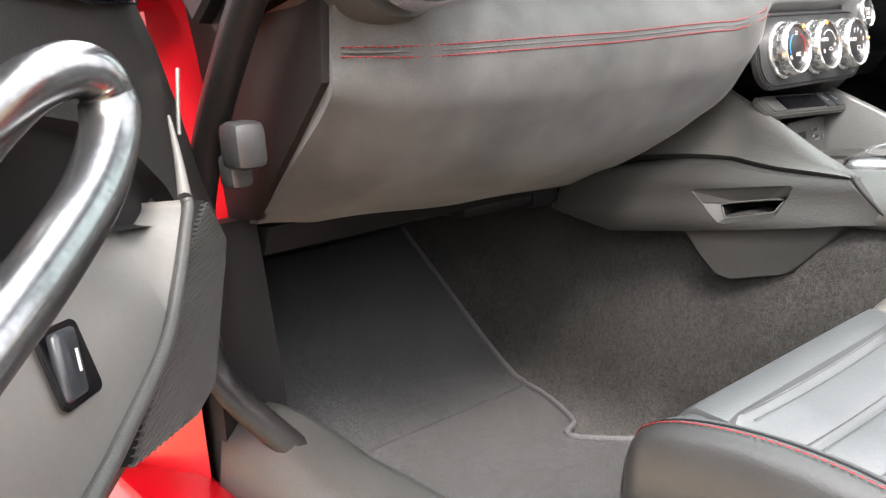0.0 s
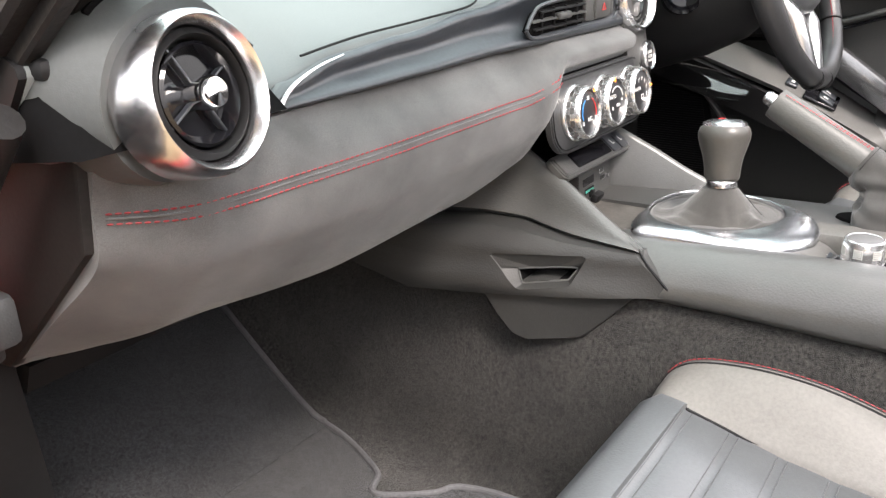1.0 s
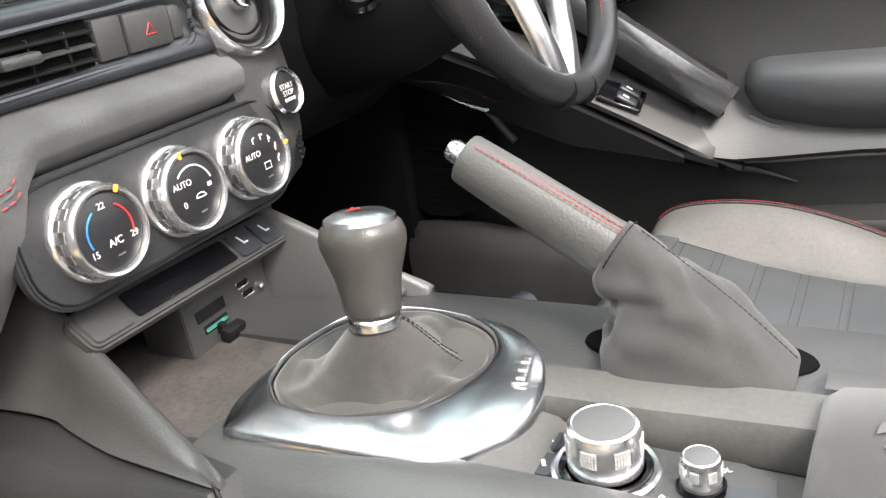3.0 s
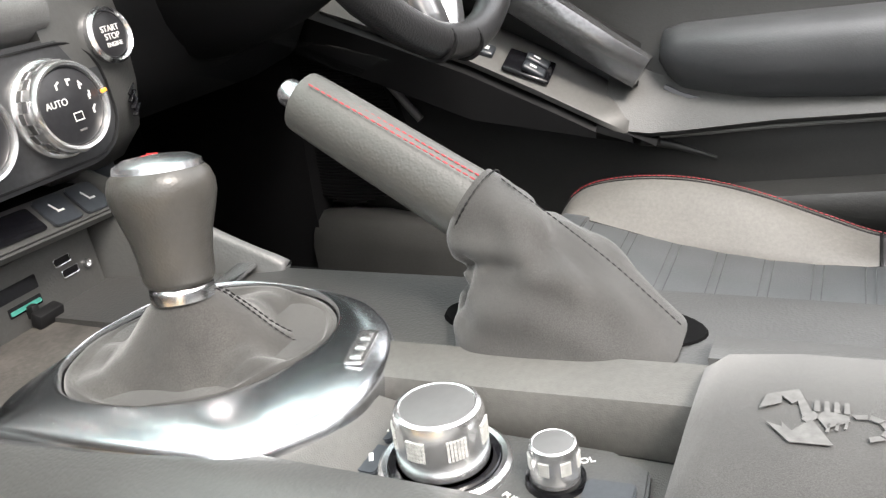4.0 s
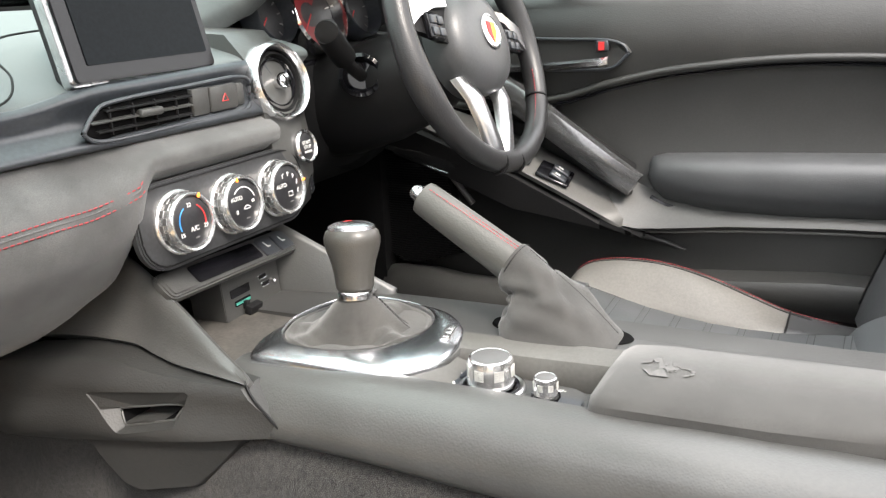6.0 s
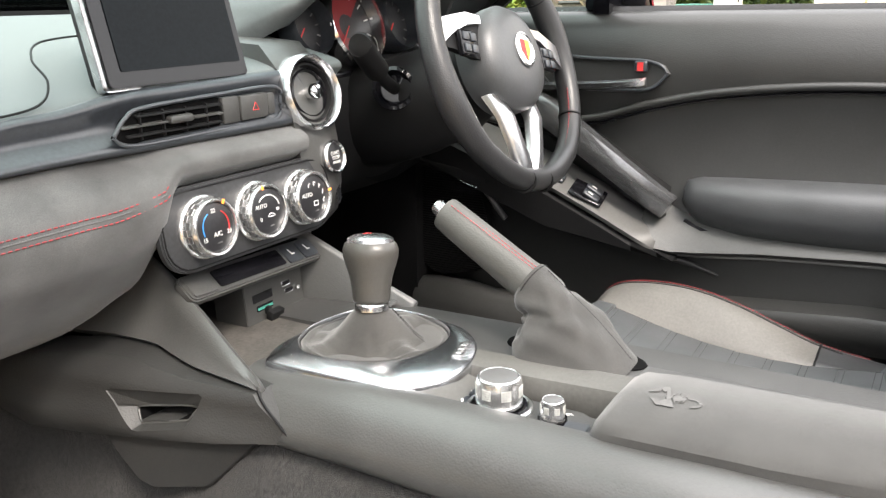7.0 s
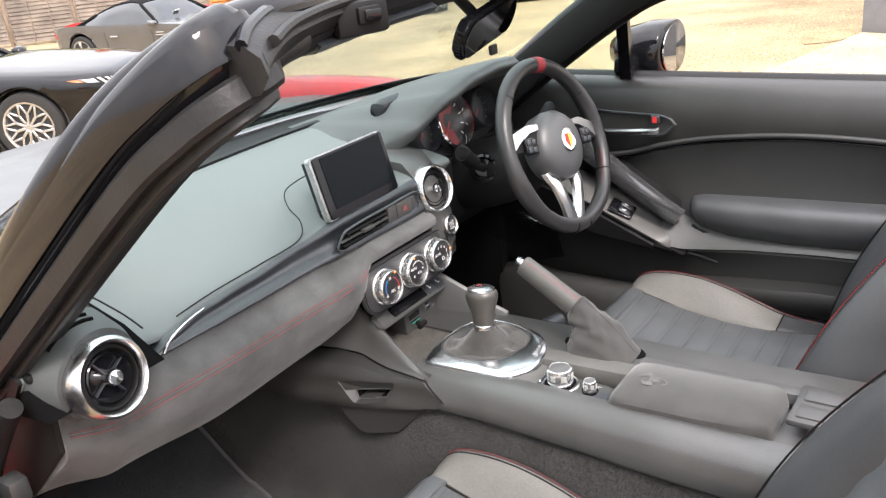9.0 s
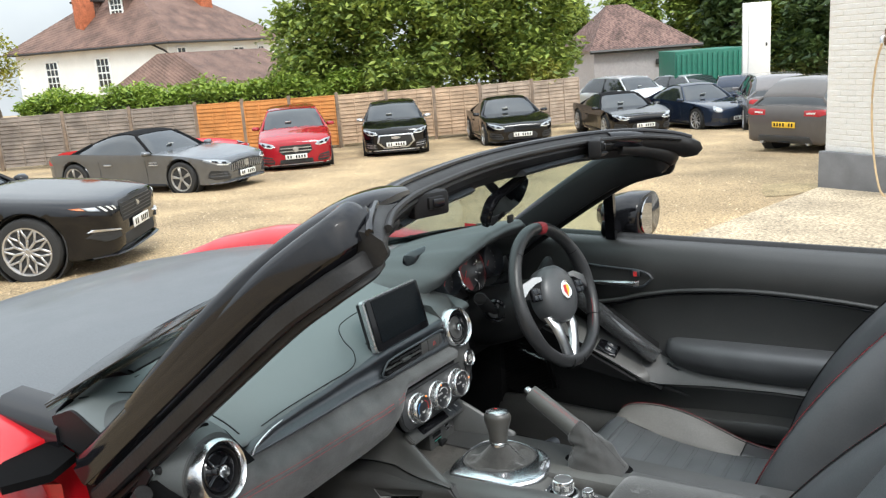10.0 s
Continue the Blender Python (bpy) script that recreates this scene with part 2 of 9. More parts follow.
def plate(outline, thick, m, r=0.0):
    """A flat piece of that outline in x and y, thick in z, at the pose m."""
    bm = bmesh.new()
    f = bm.faces.new([bm.verts.new((x, y, 0)) for x, y in outline])
    ext = bmesh.ops.extrude_face_region(bm, geom=[f])
    bmesh.ops.translate(bm, vec=(0, 0, thick), verts=[v for v in ext["geom"] if isinstance(v, bmesh.types.BMVert)])
    if r > 0:
        bmesh.ops.bevel(bm, geom=list(bm.edges), offset=r, segments=2, affect="EDGES")
    return moved(bm, m)


def rounded(w, h, r, n=5):
    out = []
    for cx, cy, a in ((w / 2 - r, h / 2 - r, 0), (-w / 2 + r, h / 2 - r, 90), (-w / 2 + r, -h / 2 + r, 180), (w / 2 - r, -h / 2 + r, 270)):
        for i in range(n + 1):
            q = radians(a + 90 * i / n)
            out.append((cx + r * math.cos(q), cy + r * math.sin(q)))
    return out


def lettering(text, size, m, material, parent, name="lettering"):
    c = bpy.data.curves.new("text", "FONT")
    c.body, c.size, c.align_x, c.align_y, c.extrude = text, size, "CENTER", "CENTER", 0.0002
    tmp = bpy.data.objects.new("text", c)
    me = bpy.data.meshes.new_from_object(tmp)
    bpy.data.objects.remove(tmp)
    me.transform(m)
    me.materials.clear()
    me.materials.append(material)
    ob = new(name, me)
    ob.parent = parent
    if parent.type == "EMPTY":
        ob.matrix_parent_inverse = Matrix.Translation(-Vector(parent.location))
    return ob


def stitches(pts, material, parent, name="stitching", step=0.006, length=0.0042, r=0.0009, label=""):
    """A row of single thread stitches along a line, as one piece."""
    line = curve_pts(pts, 12)
    bms = []
    walked, last = 0.0, None
    verts, faces = [], []
    for a, b in zip(line, line[1:]):
        d = (b - a).length
        while walked < d:
            t = (b - a).normalized()
            p = a + t * walked
            s = t.cross(Vector((0, 0, 1)))
            s = s.normalized() if s.length > 1e-3 else Vector((1, 0, 0))
            u = s.cross(t)
            base = len(verts)
            for e, q in ((0, 0.55), (0.5, 1.0), (1, 0.55)):
                c = p + t * (length * e)
                for j in range(4):
                    verts.append(c + (s * math.cos(j * math.pi / 2) + u * math.sin(j * math.pi / 2)) * (r * q))
            for k in range(2):
                for j in range(4):
                    i0, i1 = base + 4 * k + j, base + 4 * k + (j + 1) % 4
                    faces.append((i0, i1, i1 + 4, i0 + 4))
            walked += step
        walked -= d
    me = bpy.data.meshes.new(name)
    me.from_pydata(verts, [], faces)
    me.materials.append(material)
    ob = new(name, me)
    ob.parent = parent
    if parent.type == "EMPTY":
        ob.matrix_parent_inverse = Matrix.Translation(-Vector(parent.location))
    ob["kind"] = "stuff"
    if label:
        ob["label"] = label
    return ob


# ---- dashboard ----
dash = thing("dashboard", (-0.25, 0.2, 0.5), "dark sports-car dashboard with suede pad and red stitching", "dashboard")

# lower pad: x, corner y, corner z, mid y, mid z, kink y, kink z, top y, top z
PAD = [(-0.672, 0.214, 0.537, 0.142, 0.600, 0.068, 0.666, 0.056, 0.728),
       (-0.600, 0.208, 0.528, 0.112, 0.572, 0.032, 0.656, 0.047, 0.733),
       (-0.400, 0.210, 0.514, 0.10, 0.560, 0.022, 0.655, 0.050, 0.736),
       (-0.180, 0.226, 0.503, 0.10, 0.565, 0.012, 0.660, 0.042, 0.740),
       (-0.140, 0.150, 0.560, 0.06, 0.600, 0.004, 0.672, 0.036, 0.741),
       (-0.105, 0.060, 0.690, 0.03, 0.700, 0.008, 0.716, 0.030, 0.742),
       (0.085, 0.060, 0.690, 0.03, 0.700, 0.006, 0.716, 0.028, 0.742)]


def pad_ring(x):
    cy, cz, my, mz, ky, kz, ty, tz = along(PAD, x)
    line = curve_pts([(x, cy + 0.01, cz - 0.001), (x, my, mz), (x, lerp(my, ky, 0.75), lerp(mz, kz, 0.65)), (x, ky, kz), (x, ky - 0.002 if x < -0.15 else ky, lerp(kz, tz, 0.5)), (x, ty, tz)], 4)
    return line + [Vector((x, ty + 0.03, tz - 0.004)), Vector((x, cy + 0.16, cz + 0.03)), Vector((x, cy + 0.06, cz - 0.004))]


xs = [-0.672 + i * (0.672 + 0.085) / 60 for i in range(61)]
part("lower_pad", loft([pad_ring(x) for x in xs]), M_suede, dash, "charcoal suede dashboard pad", sharp=50)


def on_pad(x, k, lift=0.0010):
    """A point on the pad's face, k steps up its section."""
    ring = pad_ring(x)
    a, b = ring[int(k)], ring[int(k) + 1]
    p = a.lerp(b, k - int(k))
    return (p.x, p.y - lift, p.z + 0.0003)


run = [-0.664 + 0.044 * i for i in range(13)] + [-0.128]
for k in (14.75, 15.65):
    stitches([on_pad(x, k) for x in run], M_red, dash, label="red double stitching")
part("seam", tube([on_pad(x, 15.2, 0.0) for x in run], 0.0010, n=6, k=4), M_suede, dash, "seam line")

# dashboard end panel by the door shut
part("end_panel", loft([[(x, y + d, z + e) for y, z, d, e in [(0.064, 0.80, b, 0), (0.061, 0.733, b, 0), (0.072, 0.668, b, 0), (0.216, 0.541, 0, b), (0.27, 0.535, 0, b), (0.34, 0.62, 0, 0), (0.30, 0.80, 0, 0)]] for x, b in ((-0.681, 0.004), (-0.679, 0.001), (-0.668, 0.0))]),
     mat("brown_black_end_panel", (0.015, 0.0135, 0.013), 0.6, spec=0.3, bump=0.3, kind="leather", bscale=900, depth=0.0003), dash, "brown-black dashboard end panel")
part("under_panel", loft([[(x, 0.225, 0.530), (x, 0.24, 0.500), (x, 0.50, 0.44), (x, 0.62, 0.40), (x, 0.62, 0.52)] for x in (-0.66, -0.3, -0.10)]), M_black, dash)
part("under_duct", merge(box((-0.33, 0.27, 0.497), (0.12, 0.06, 0.02), 0.008), box((-0.24, 0.27, 0.493), (0.05, 0.05, 0.03), 0.008)), M_black, dash)

# dashboard top
TOP = [(-0.700, 0.060, 0.795), (-0.56, 0.070, 0.768), (-0.50, 0.064, 0.752), (-0.43, 0.060, 0.770), (-0.34, 0.060, 0.775), (-0.20, 0.054, 0.787), (-0.08, 0.042, 0.800), (0.20, 0.042, 0.802)]


def top_ring(x):
    y0, z0 = along(TOP, x)
    rise = 0.004 * math.cos(x * 3)
    line = curve_pts([(x, y0, z0 - 0.004), (x, y0 + 0.006, z0 + 0.006), (x, y0 + 0.05, lerp(z0, 0.865, 0.22) + 0.004), (x, 0.20 - 0.04 * x * x, lerp(z0, 0.868, 0.58) + rise), (x, 0.33 - 0.18 * x * x, 0.864 + rise), (x, 0.40 - 0.28 * x * x, 0.864 + rise)], 4)
    return line + [Vector((x, 0.52 - 0.42 * x * x, 0.842)), Vector((x, 0.51 - 0.42 * x * x, 0.80)), Vector((x, 0.10, 0.745))]


part("top_pad", loft([top_ring(-0.70 + i * 0.03) for i in range(31)]), M_toppad, dash, "grey-green soft dashboard top", sharp=60)
part("pad_end", loft([[Vector((x, p.y, p.z)) for p in top_ring(-0.70)] for x in (-0.7005, -0.7060)]), M_black, dash, "black end of the dashboard top")
part("top_seam", tube([(-0.47, 0.061, 0.7735), (-0.40, 0.061, 0.7808), (-0.30, 0.059, 0.7862), (-0.22, 0.056, 0.7935), (-0.19, 0.075, 0.812), (-0.18, 0.11, 0.832), (-0.14, 0.15, 0.846), (-0.05, 0.165, 0.851)], 0.0012, n=6, k=8), M_black, dash)
part("demister_slot", loft([[(x, 0.360 - 0.22 * x * x + dy, 0.871 + dz + 0.004 * math.cos(3 * x)) for dy, dz in ((0, 0), (0.018, 0.0), (0.018, -0.012), (0, -0.012))] for x in [-0.55 + 0.1 * i for i in range(12)]]), M_black, dash)
part("defroster_ledge", loft([[(x, 0.395 - 0.38 * x * x + dy * 0.45, 0.865 + dz + 0.004 * math.cos(3 * x)) for dy, dz in ((0, 0), (0.10, 0.004), (0.24, -0.012), (0.24, -0.03), (0, -0.02))] for x in [-0.56 + 0.08 * i for i in range(15)]]), M_black, dash)

# dark trim blade and centre vent surround: x, bottom y, bottom z, top y, top z
BLADE = [(-0.520, 0.056, 0.737, 0.058, 0.740), (-0.495, 0.050, 0.738, 0.056, 0.754), (-0.43, 0.046, 0.739, 0.056, 0.768), (-0.34, 0.044, 0.740, 0.056, 0.774),
         (-0.22, 0.040, 0.743, 0.052, 0.786), (-0.12, 0.030, 0.744, 0.040, 0.799), (0.078, 0.026, 0.744, 0.036, 0.802)]


def blade_ring(x):
    by, bz, ty, tz = along(BLADE, x)
    dip = 0.010 * min(1, max(0, (x + 0.50) / 0.08))
    line = curve_pts([(x, by - 0.004, bz - 0.001), (x, by - 0.006, lerp(bz, tz, 0.12)), (x, lerp(by, ty, 0.5) + dip - 0.004, lerp(bz, tz, 0.5)), (x, ty - 0.005, lerp(bz, tz, 0.9)), (x, ty + 0.002, tz + 0.002)], 4)
    return line + [Vector((x, ty + 0.04, tz - 0.002)), Vector((x, by + 0.04, bz - 0.003))]


part("trim_blade", loft([blade_ring(-0.520 + i * 0.0115) for i in range(53)]), M_trim, dash, "satin dark blue-grey trim blade", sharp=60)
part("blade_edge", tube([(-0.512, 0.048, 0.738), (-0.497, 0.047, 0.753), (-0.465, 0.049, 0.764), (-0.43, 0.050, 0.770)], lambda t: 0.0026 * (1 - 0.7 * t), n=8), M_satin, dash, "thin silver blade edge")

# slim centre vent and hazard switch
VENT_Y = 0.029
# Vent depth is a near-black plate, its shade painted in.
part("centre_vent_recess", plate([(x * 0.136, z) for x, z in [(-0.5, -0.010), (-0.40, 0.008), (-0.25, 0.014), (0.5, 0.017), (0.5, -0.015), (-0.38, -0.017)]], 0.006, pose(-0.098, VENT_Y + 0.002, 0.769, 90, 0, 0), 0.0015), M_void, dash)
vent_frame = tube([(-0.166, VENT_Y - 0.004, 0.760), (-0.150, VENT_Y - 0.004, 0.777), (-0.128, VENT_Y - 0.005, 0.785), (-0.03, VENT_Y - 0.006, 0.788), (0.052, VENT_Y - 0.006, 0.788), (0.060, VENT_Y - 0.006, 0.770), (0.050, VENT_Y - 0.006, 0.752), (-0.03, VENT_Y - 0.005, 0.751), (-0.14, VENT_Y - 0.004, 0.750)], 0.0022, n=8, k=6, loop=True)
part("vent_frame", vent_frame, M_trim, dash)
# All slats are black; the middle one's grey is a painted highlight.
for z, x0, x1, slat_m in ((0.760, -0.152, -0.032, M_black), (0.769, -0.158, -0.030, M_plastic), (0.778, -0.14, -0.030, M_black)):
    part("slat", box(((x0 + x1) / 2, VENT_Y - 0.0055, z), (x1 - x0, 0.007, 0.0020), 0.0008, (14, 0, 0)), slat_m, dash)
for i in range(4):
    part("vane", box((-0.135 + 0.028 * i, VENT_Y - 0.0035, 0.768), (0.0018, 0.008, 0.026), 0.0005), M_black, dash)
part("vent_slider", box((-0.088, VENT_Y - 0.008, 0.770), (0.030, 0.010, 0.008), 0.003), M_plastic, dash)
part("blank_switch", box((-0.016, VENT_Y - 0.003, 0.770), (0.024, 0.008, 0.028), 0.002), M_plastic, dash)
hazard = part("hazard_switch", box((0.018, VENT_Y - 0.004, 0.770), (0.042, 0.009, 0.027), 0.0025), M_plastic, dash)
tri_out = [(0, 0.0045), (-0.0048, -0.0035), (0.0048, -0.0035)]
part("triangle_mark", merge(*[tube([(0.018 + a[0], VENT_Y - 0.0090, 0.770 + a[1]), (0.018 + b[0], VENT_Y - 0.0090, 0.770 + b[1])], 0.0005, n=4, k=1) for a, b in zip(tri_out, tri_out[1:] + tri_out[:1])]), M_redprint, hazard, "red warning triangle")
part("end_switch", box((0.047, VENT_Y - 0.002, 0.770), (0.012, 0.008, 0.024), 0.003), M_plastic, dash)


def round_vent(c, r, direction, name="round_vent"):
    """A turbine vent: chrome ring, dark barrel, four spokes and a polished cap."""
    m = aim(c, direction)
    ring = part(name, lathe([(r * 0.80, -0.030), (r * 0.98, -0.028), (r * 1.0, -0.006), (r * 0.97, 0.004), (r * 0.90, 0.008), (r * 0.83, 0.004), (r * 0.78, -0.010), (r * 0.76, -0.03)], 48, m), M_satin, dash, "satin silver round vent ring")
    part("barrel", lathe([(r * 0.78, -0.034), (r * 0.775, -0.004), (r * 0.70, 0.000), (r * 0.66, -0.004), (r * 0.64, -0.03), (0.001, -0.031)], 40, m), M_black, ring)
    part("inner_ring", lathe([(r * 0.50, -0.02), (r * 0.60, -0.012), (r * 0.62, -0.004), (r * 0.58, -0.002), (r * 0.48, -0.012)], 40, m), M_gloss, ring)
    for i in range(4):
        a = i * math.pi / 2 + 0.5
        part("spoke", moved(box((r * 0.34 * math.cos(a), r * 0.34 * math.sin(a), -0.008), (r * 0.62, 0.0020, 0.006), 0.0008, (0, 0, math.degrees(a))), m), M_trim, ring)
    part("cap", lathe([(r * 0.16, -0.012), (r * 0.20, -0.002), (r * 0.21, 0.006), (r * 0.17, 0.010), (r * 0.001, 0.012)], 6 * 4, m), M_chrome, ring, "polished cap")
    return ring


round_vent((-0.622, -0.004, 0.774), 0.054, (0.10, -0.98, 0.20))
round_vent((0.113, 0.020, 0.776), 0.047, (-0.05, -0.98, 0.22))
part("vent_housing", lathe([(0.045, 0.018), (0.060, 0.014), (0.066, 0.030), (0.074, 0.08), (0.080, 0.17), (0.05, 0.26), (0.001, 0.30)], 40, aim((-0.622, 0.008, 0.772), (-0.06, 0.98, 0.10))), mat("soft_grey_vent_pod", (0.070, 0.076, 0.076), 0.6, var=0.06, fine=0.03, bump=0.25, kind="leather", bscale=900, depth=0.0003), dash, "grey soft-touch vent pod", sharp=60)
part("corner_pod", loft([[(x, 0.02, 0.745), (x, 0.20, 0.72), (x, 0.235, 0.835), (x, 0.14, z), (x, 0.06, z - 0.02)] for x, z in ((-0.700, 0.79), (-0.688, 0.815), (-0.62, 0.832), (-0.55, 0.82), (-0.53, 0.78))]), M_void, dash, sharp=80)
for i in range(6):
    q = 0.036 + 0.014 * i
    r = lerp(0.0665, 0.078, i / 6) + 0.0008
    # Slits are black bars on the pod, shade given by colour.
    part("louvre", tube([(-0.622 - 0.06 * q + r * math.cos(radians(a)), 0.008 + 0.98 * q - 0.10 * r * math.sin(radians(a)), 0.772 + 0.10 * q + r * math.sin(radians(a))) for a in (72, 84, 96, 108, 120, 132)], 0.0030, n=6, k=2), M_void, dash, "black bar for a shaded demister slit")
part("corner_seam", tube([(-0.535, 0.045, 0.79), (-0.545, 0.08, 0.815), (-0.56, 0.15, 0.84), (-0.60, 0.24, 0.858), (-0.66, 0.30, 0.86)], 0.0014, n=6), M_black, dash)
part("tweeter_bracket", box((-0.690, 0.065, 0.795), (0.014, 0.030, 0.014), 0.005), M_black, dash)

# driver's side pod under the round vent, with the start button
pod = loft([[(x, y, z) for y, z in [(0.25, 0.62), (f + 0.03, 0.600), (f + 0.004, 0.625), (f - 0.004, 0.66), (f - 0.004, 0.70), (f + 0.002, 0.735), (f + 0.008, 0.76), (f + 0.02, 0.80), (f + 0.05, 0.832), (0.30, 0.85)]] for x, f in ((0.078, 0.016), (0.10, 0.012), (0.13, 0.012), (0.155, 0.020), (0.172, 0.040), (0.180, 0.080), (0.182, 0.16))])
part("driver_pod", pod, M_grain, dash, "rounded soft black pod", sharp=70)
sb = aim((0.130, 0.006, 0.697), (0.06, -0.97, 0.16))
start_button = part("start_button", lathe([(0.0195, -0.004), (0.0205, 0.002), (0.0185, 0.005), (0.0165, 0.003), (0.0160, 0.0)], 36, sb), M_satin, dash, "chrome-ringed engine start button")
part("button_face", lathe([(0.0160, -0.002), (0.0158, 0.0022), (0.014, 0.003), (0.0005, 0.003)], 32, sb), M_dial, start_button)
for i, w in enumerate(("START", "STOP", "ENGINE")):
    lettering(w, 0.0062 if i < 2 else 0.0044, sb @ pose(0, 0.004 - 0.0055 * i, 0.0034, 0, 0, 0), M_white, start_button)
for i in range(5):
    part("speaker_slot", box((0.142 + 0.001 * i, 0.010 + 0.0015 * i, 0.640 + 0.005 * i), (0.012, 0.004, 0.0016), 0.0006, (0, -35, 20)), M_gloss, dash)

# heater panel with three dials
hp = Matrix.Translation((-0.010, 0.012, 0.659)) @ pose(0, 0, 0, 84, 0, 0)
panel = part("heater_panel", plate(rounded(0.262, 0.088, 0.034), 0.010, hp @ pose(0, 0, -0.004), 0.002), mat("satin_black_heater_panel", (0.030, 0.031, 0.033), 0.45, var=0.1, bump=0.15, bscale=900, depth=0.0002), dash, "satin dark panel behind the heater dials")
part("panel_rim", tube([hp @ Vector((x, y, 0.0065)) for x, y in rounded(0.254, 0.080, 0.031)], 0.0010, n=6, k=0, loop=True), M_black, dash)


M_dialring = mat("brushed_bright_ring", (0.76, 0.76, 0.76), 0.24, metal=0.92, var=0.05, bump=0.0, rvar=0.04)


M_check = mat("grey_grip_check", (0.33, 0.33, 0.33), 0.32, metal=0.9, var=0.05, bump=0.0)


def heater_dial(x, kind):
    m = hp @ pose(x, 0, 0.006)
    dial = part("heater_dial", lathe([(0.0330, 0.0), (0.0335, 0.003), (0.0325, 0.005), (0.0305, 0.006), (0.0305, 0.016), (0.0300, 0.020), (0.0285, 0.0225), (0.0265, 0.0220), (0.0255, 0.0195), (0.0250, 0.017)], 64, m), M_dialring, dash, "chrome heater dial with black face")
    part("dial_face", lathe([(0.0252, 0.012), (0.0250, 0.0190), (0.0235, 0.0200), (0.0005, 0.0200)], 48, m), M_dial, dial)
    for i in range(26):
        q = 2 * math.pi * i / 26
        part("grip_check", moved(box((0.0303 * math.cos(q), 0.0303 * math.sin(q), 0.0088 if i % 2 else 0.0138), (0.0012, 0.0070, 0.0048), 0.0, (0, 0, math.degrees(q))), m), M_check, dial)
    mark = {"temp": 62, "fan": 104, "mode": 8}[kind]
    part("marker", moved(box((0.0272 * math.cos(radians(mark)), 0.0272 * math.sin(radians(mark)), 0.0222), (0.005, 0.0028, 0.0018), 0.0008, (0, 0, mark)), m), M_orange, dial, "amber marker")
    face = m @ pose(0, 0, 0.0203)

    def arc(a0, a1, r, material, name):
        part(name, tube([face @ Vector((r * math.cos(radians(lerp(a0, a1, i / 14))), r * math.sin(radians(lerp(a0, a1, i / 14))), 0)) for i in range(15)], 0.0007, n=5, k=0), material, dial)

    if kind == "temp":
        arc(200, 120, 0.0175, M_blue, "cold_scale")
        arc(60, -20, 0.0175, M_redprint, "hot_scale")
        for s, x0, y0 in (("15", -0.0165, -0.0105), ("22", -0.001, 0.0170), ("29", 0.0165, -0.0075), ("A/C", 0.001, -0.0075)):
            lettering(s, 0.0062 if s != "A/C" else 0.0070, face @ pose(x0, y0, 0), M_white, dial)
    elif kind == "fan":
        arc(135, 15, 0.0175, M_white, "fan_scale")
        lettering("AUTO", 0.0064, face @ pose(-0.0105, 0.0065, 0), M_white, dial)
        lettering("0", 0.0066, face @ pose(-0.0130, -0.0075, 0), M_white, dial)
        part("car_mark", merge(tube([face @ Vector(p) for p in ((-0.002, -0.006, 0), (0.0005, -0.0035, 0), (0.005, -0.0035, 0), (0.0085, -0.006, 0), (0.003, -0.0065, 0))], 0.0005, n=4, k=2, loop=True), moved(box((0.014, 0.0, 0), (0.004, 0.003, 0.0004), 0.0002), face)), M_white, dial)
    else:
        lettering("AUTO", 0.0064, face @ pose(-0.0115, 0.0035, 0), M_white, dial)
        for i in range(5):
            q = radians(112 - 32 * i)
            part("airflow_mark", moved(merge(box((0.017 * math.cos(q), 0.017 * math.sin(q), 0), (0.0040, 0.0014, 0.0004), 0.0002, (0, 0, 30 - 40 * i)), box((0.017 * math.cos(q) - 0.001, 0.017 * math.sin(q) - 0.002, 0), (0.0014, 0.0036, 0.0004), 0.0002)), face), M_white, dial)
        part("window_mark", tube([face @ Vector(p) for p in ((-0.0015, -0.010, 0), (-0.0015, -0.005, 0), (0.0055, -0.005, 0), (0.0055, -0.010, 0))], 0.0005, n=4, k=0, loop=True), M_white, dial)
    part("small_mark", moved(box((0.002, -0.0165, 0), (0.006, 0.0014, 0.0004), 0.0002), face), mat("dim_print", (0.12, 0.12, 0.12), 0.6, bump=0), dial)


for x, kind in ((-0.077, "temp"), (0.0, "fan"), (0.076, "mode")):
    heater_dial(x, kind)

# standing display
sm = Matrix.Translation((-0.060, 0.053, 0.856)) @ pose(0, 0, 0, 76, 0, 0)
display = part("display", plate(rounded(0.186, 0.112, 0.006), 0.016, sm @ pose(0, 0, -0.020), 0.003), M_satin, dash, "upright tablet display, switched off")
part("bezel", plate(rounded(0.182, 0.108, 0.005), 0.004, sm @ pose(0, 0, -0.0035), 0.001), M_gloss, display)
part("screen", plate(rounded(0.156, 0.090, 0.002), 0.001, sm @ pose(0.004, 0.006, 0.0006)), M_screen, display, "dark grey unlit screen")
part("display_back", loft([[sm @ Vector(p) for p in ((-w, -0.055, z), (w, -0.055, z), (w, 0.05, z), (-w, 0.05, z))] for w, z in ((0.09, -0.02), (0.086, -0.032), (0.06, -0.045))]), M_black, display)
part("display_well", box((-0.055, 0.082, 0.806), (0.168, 0.040, 0.012), 0.005), M_black, dash)

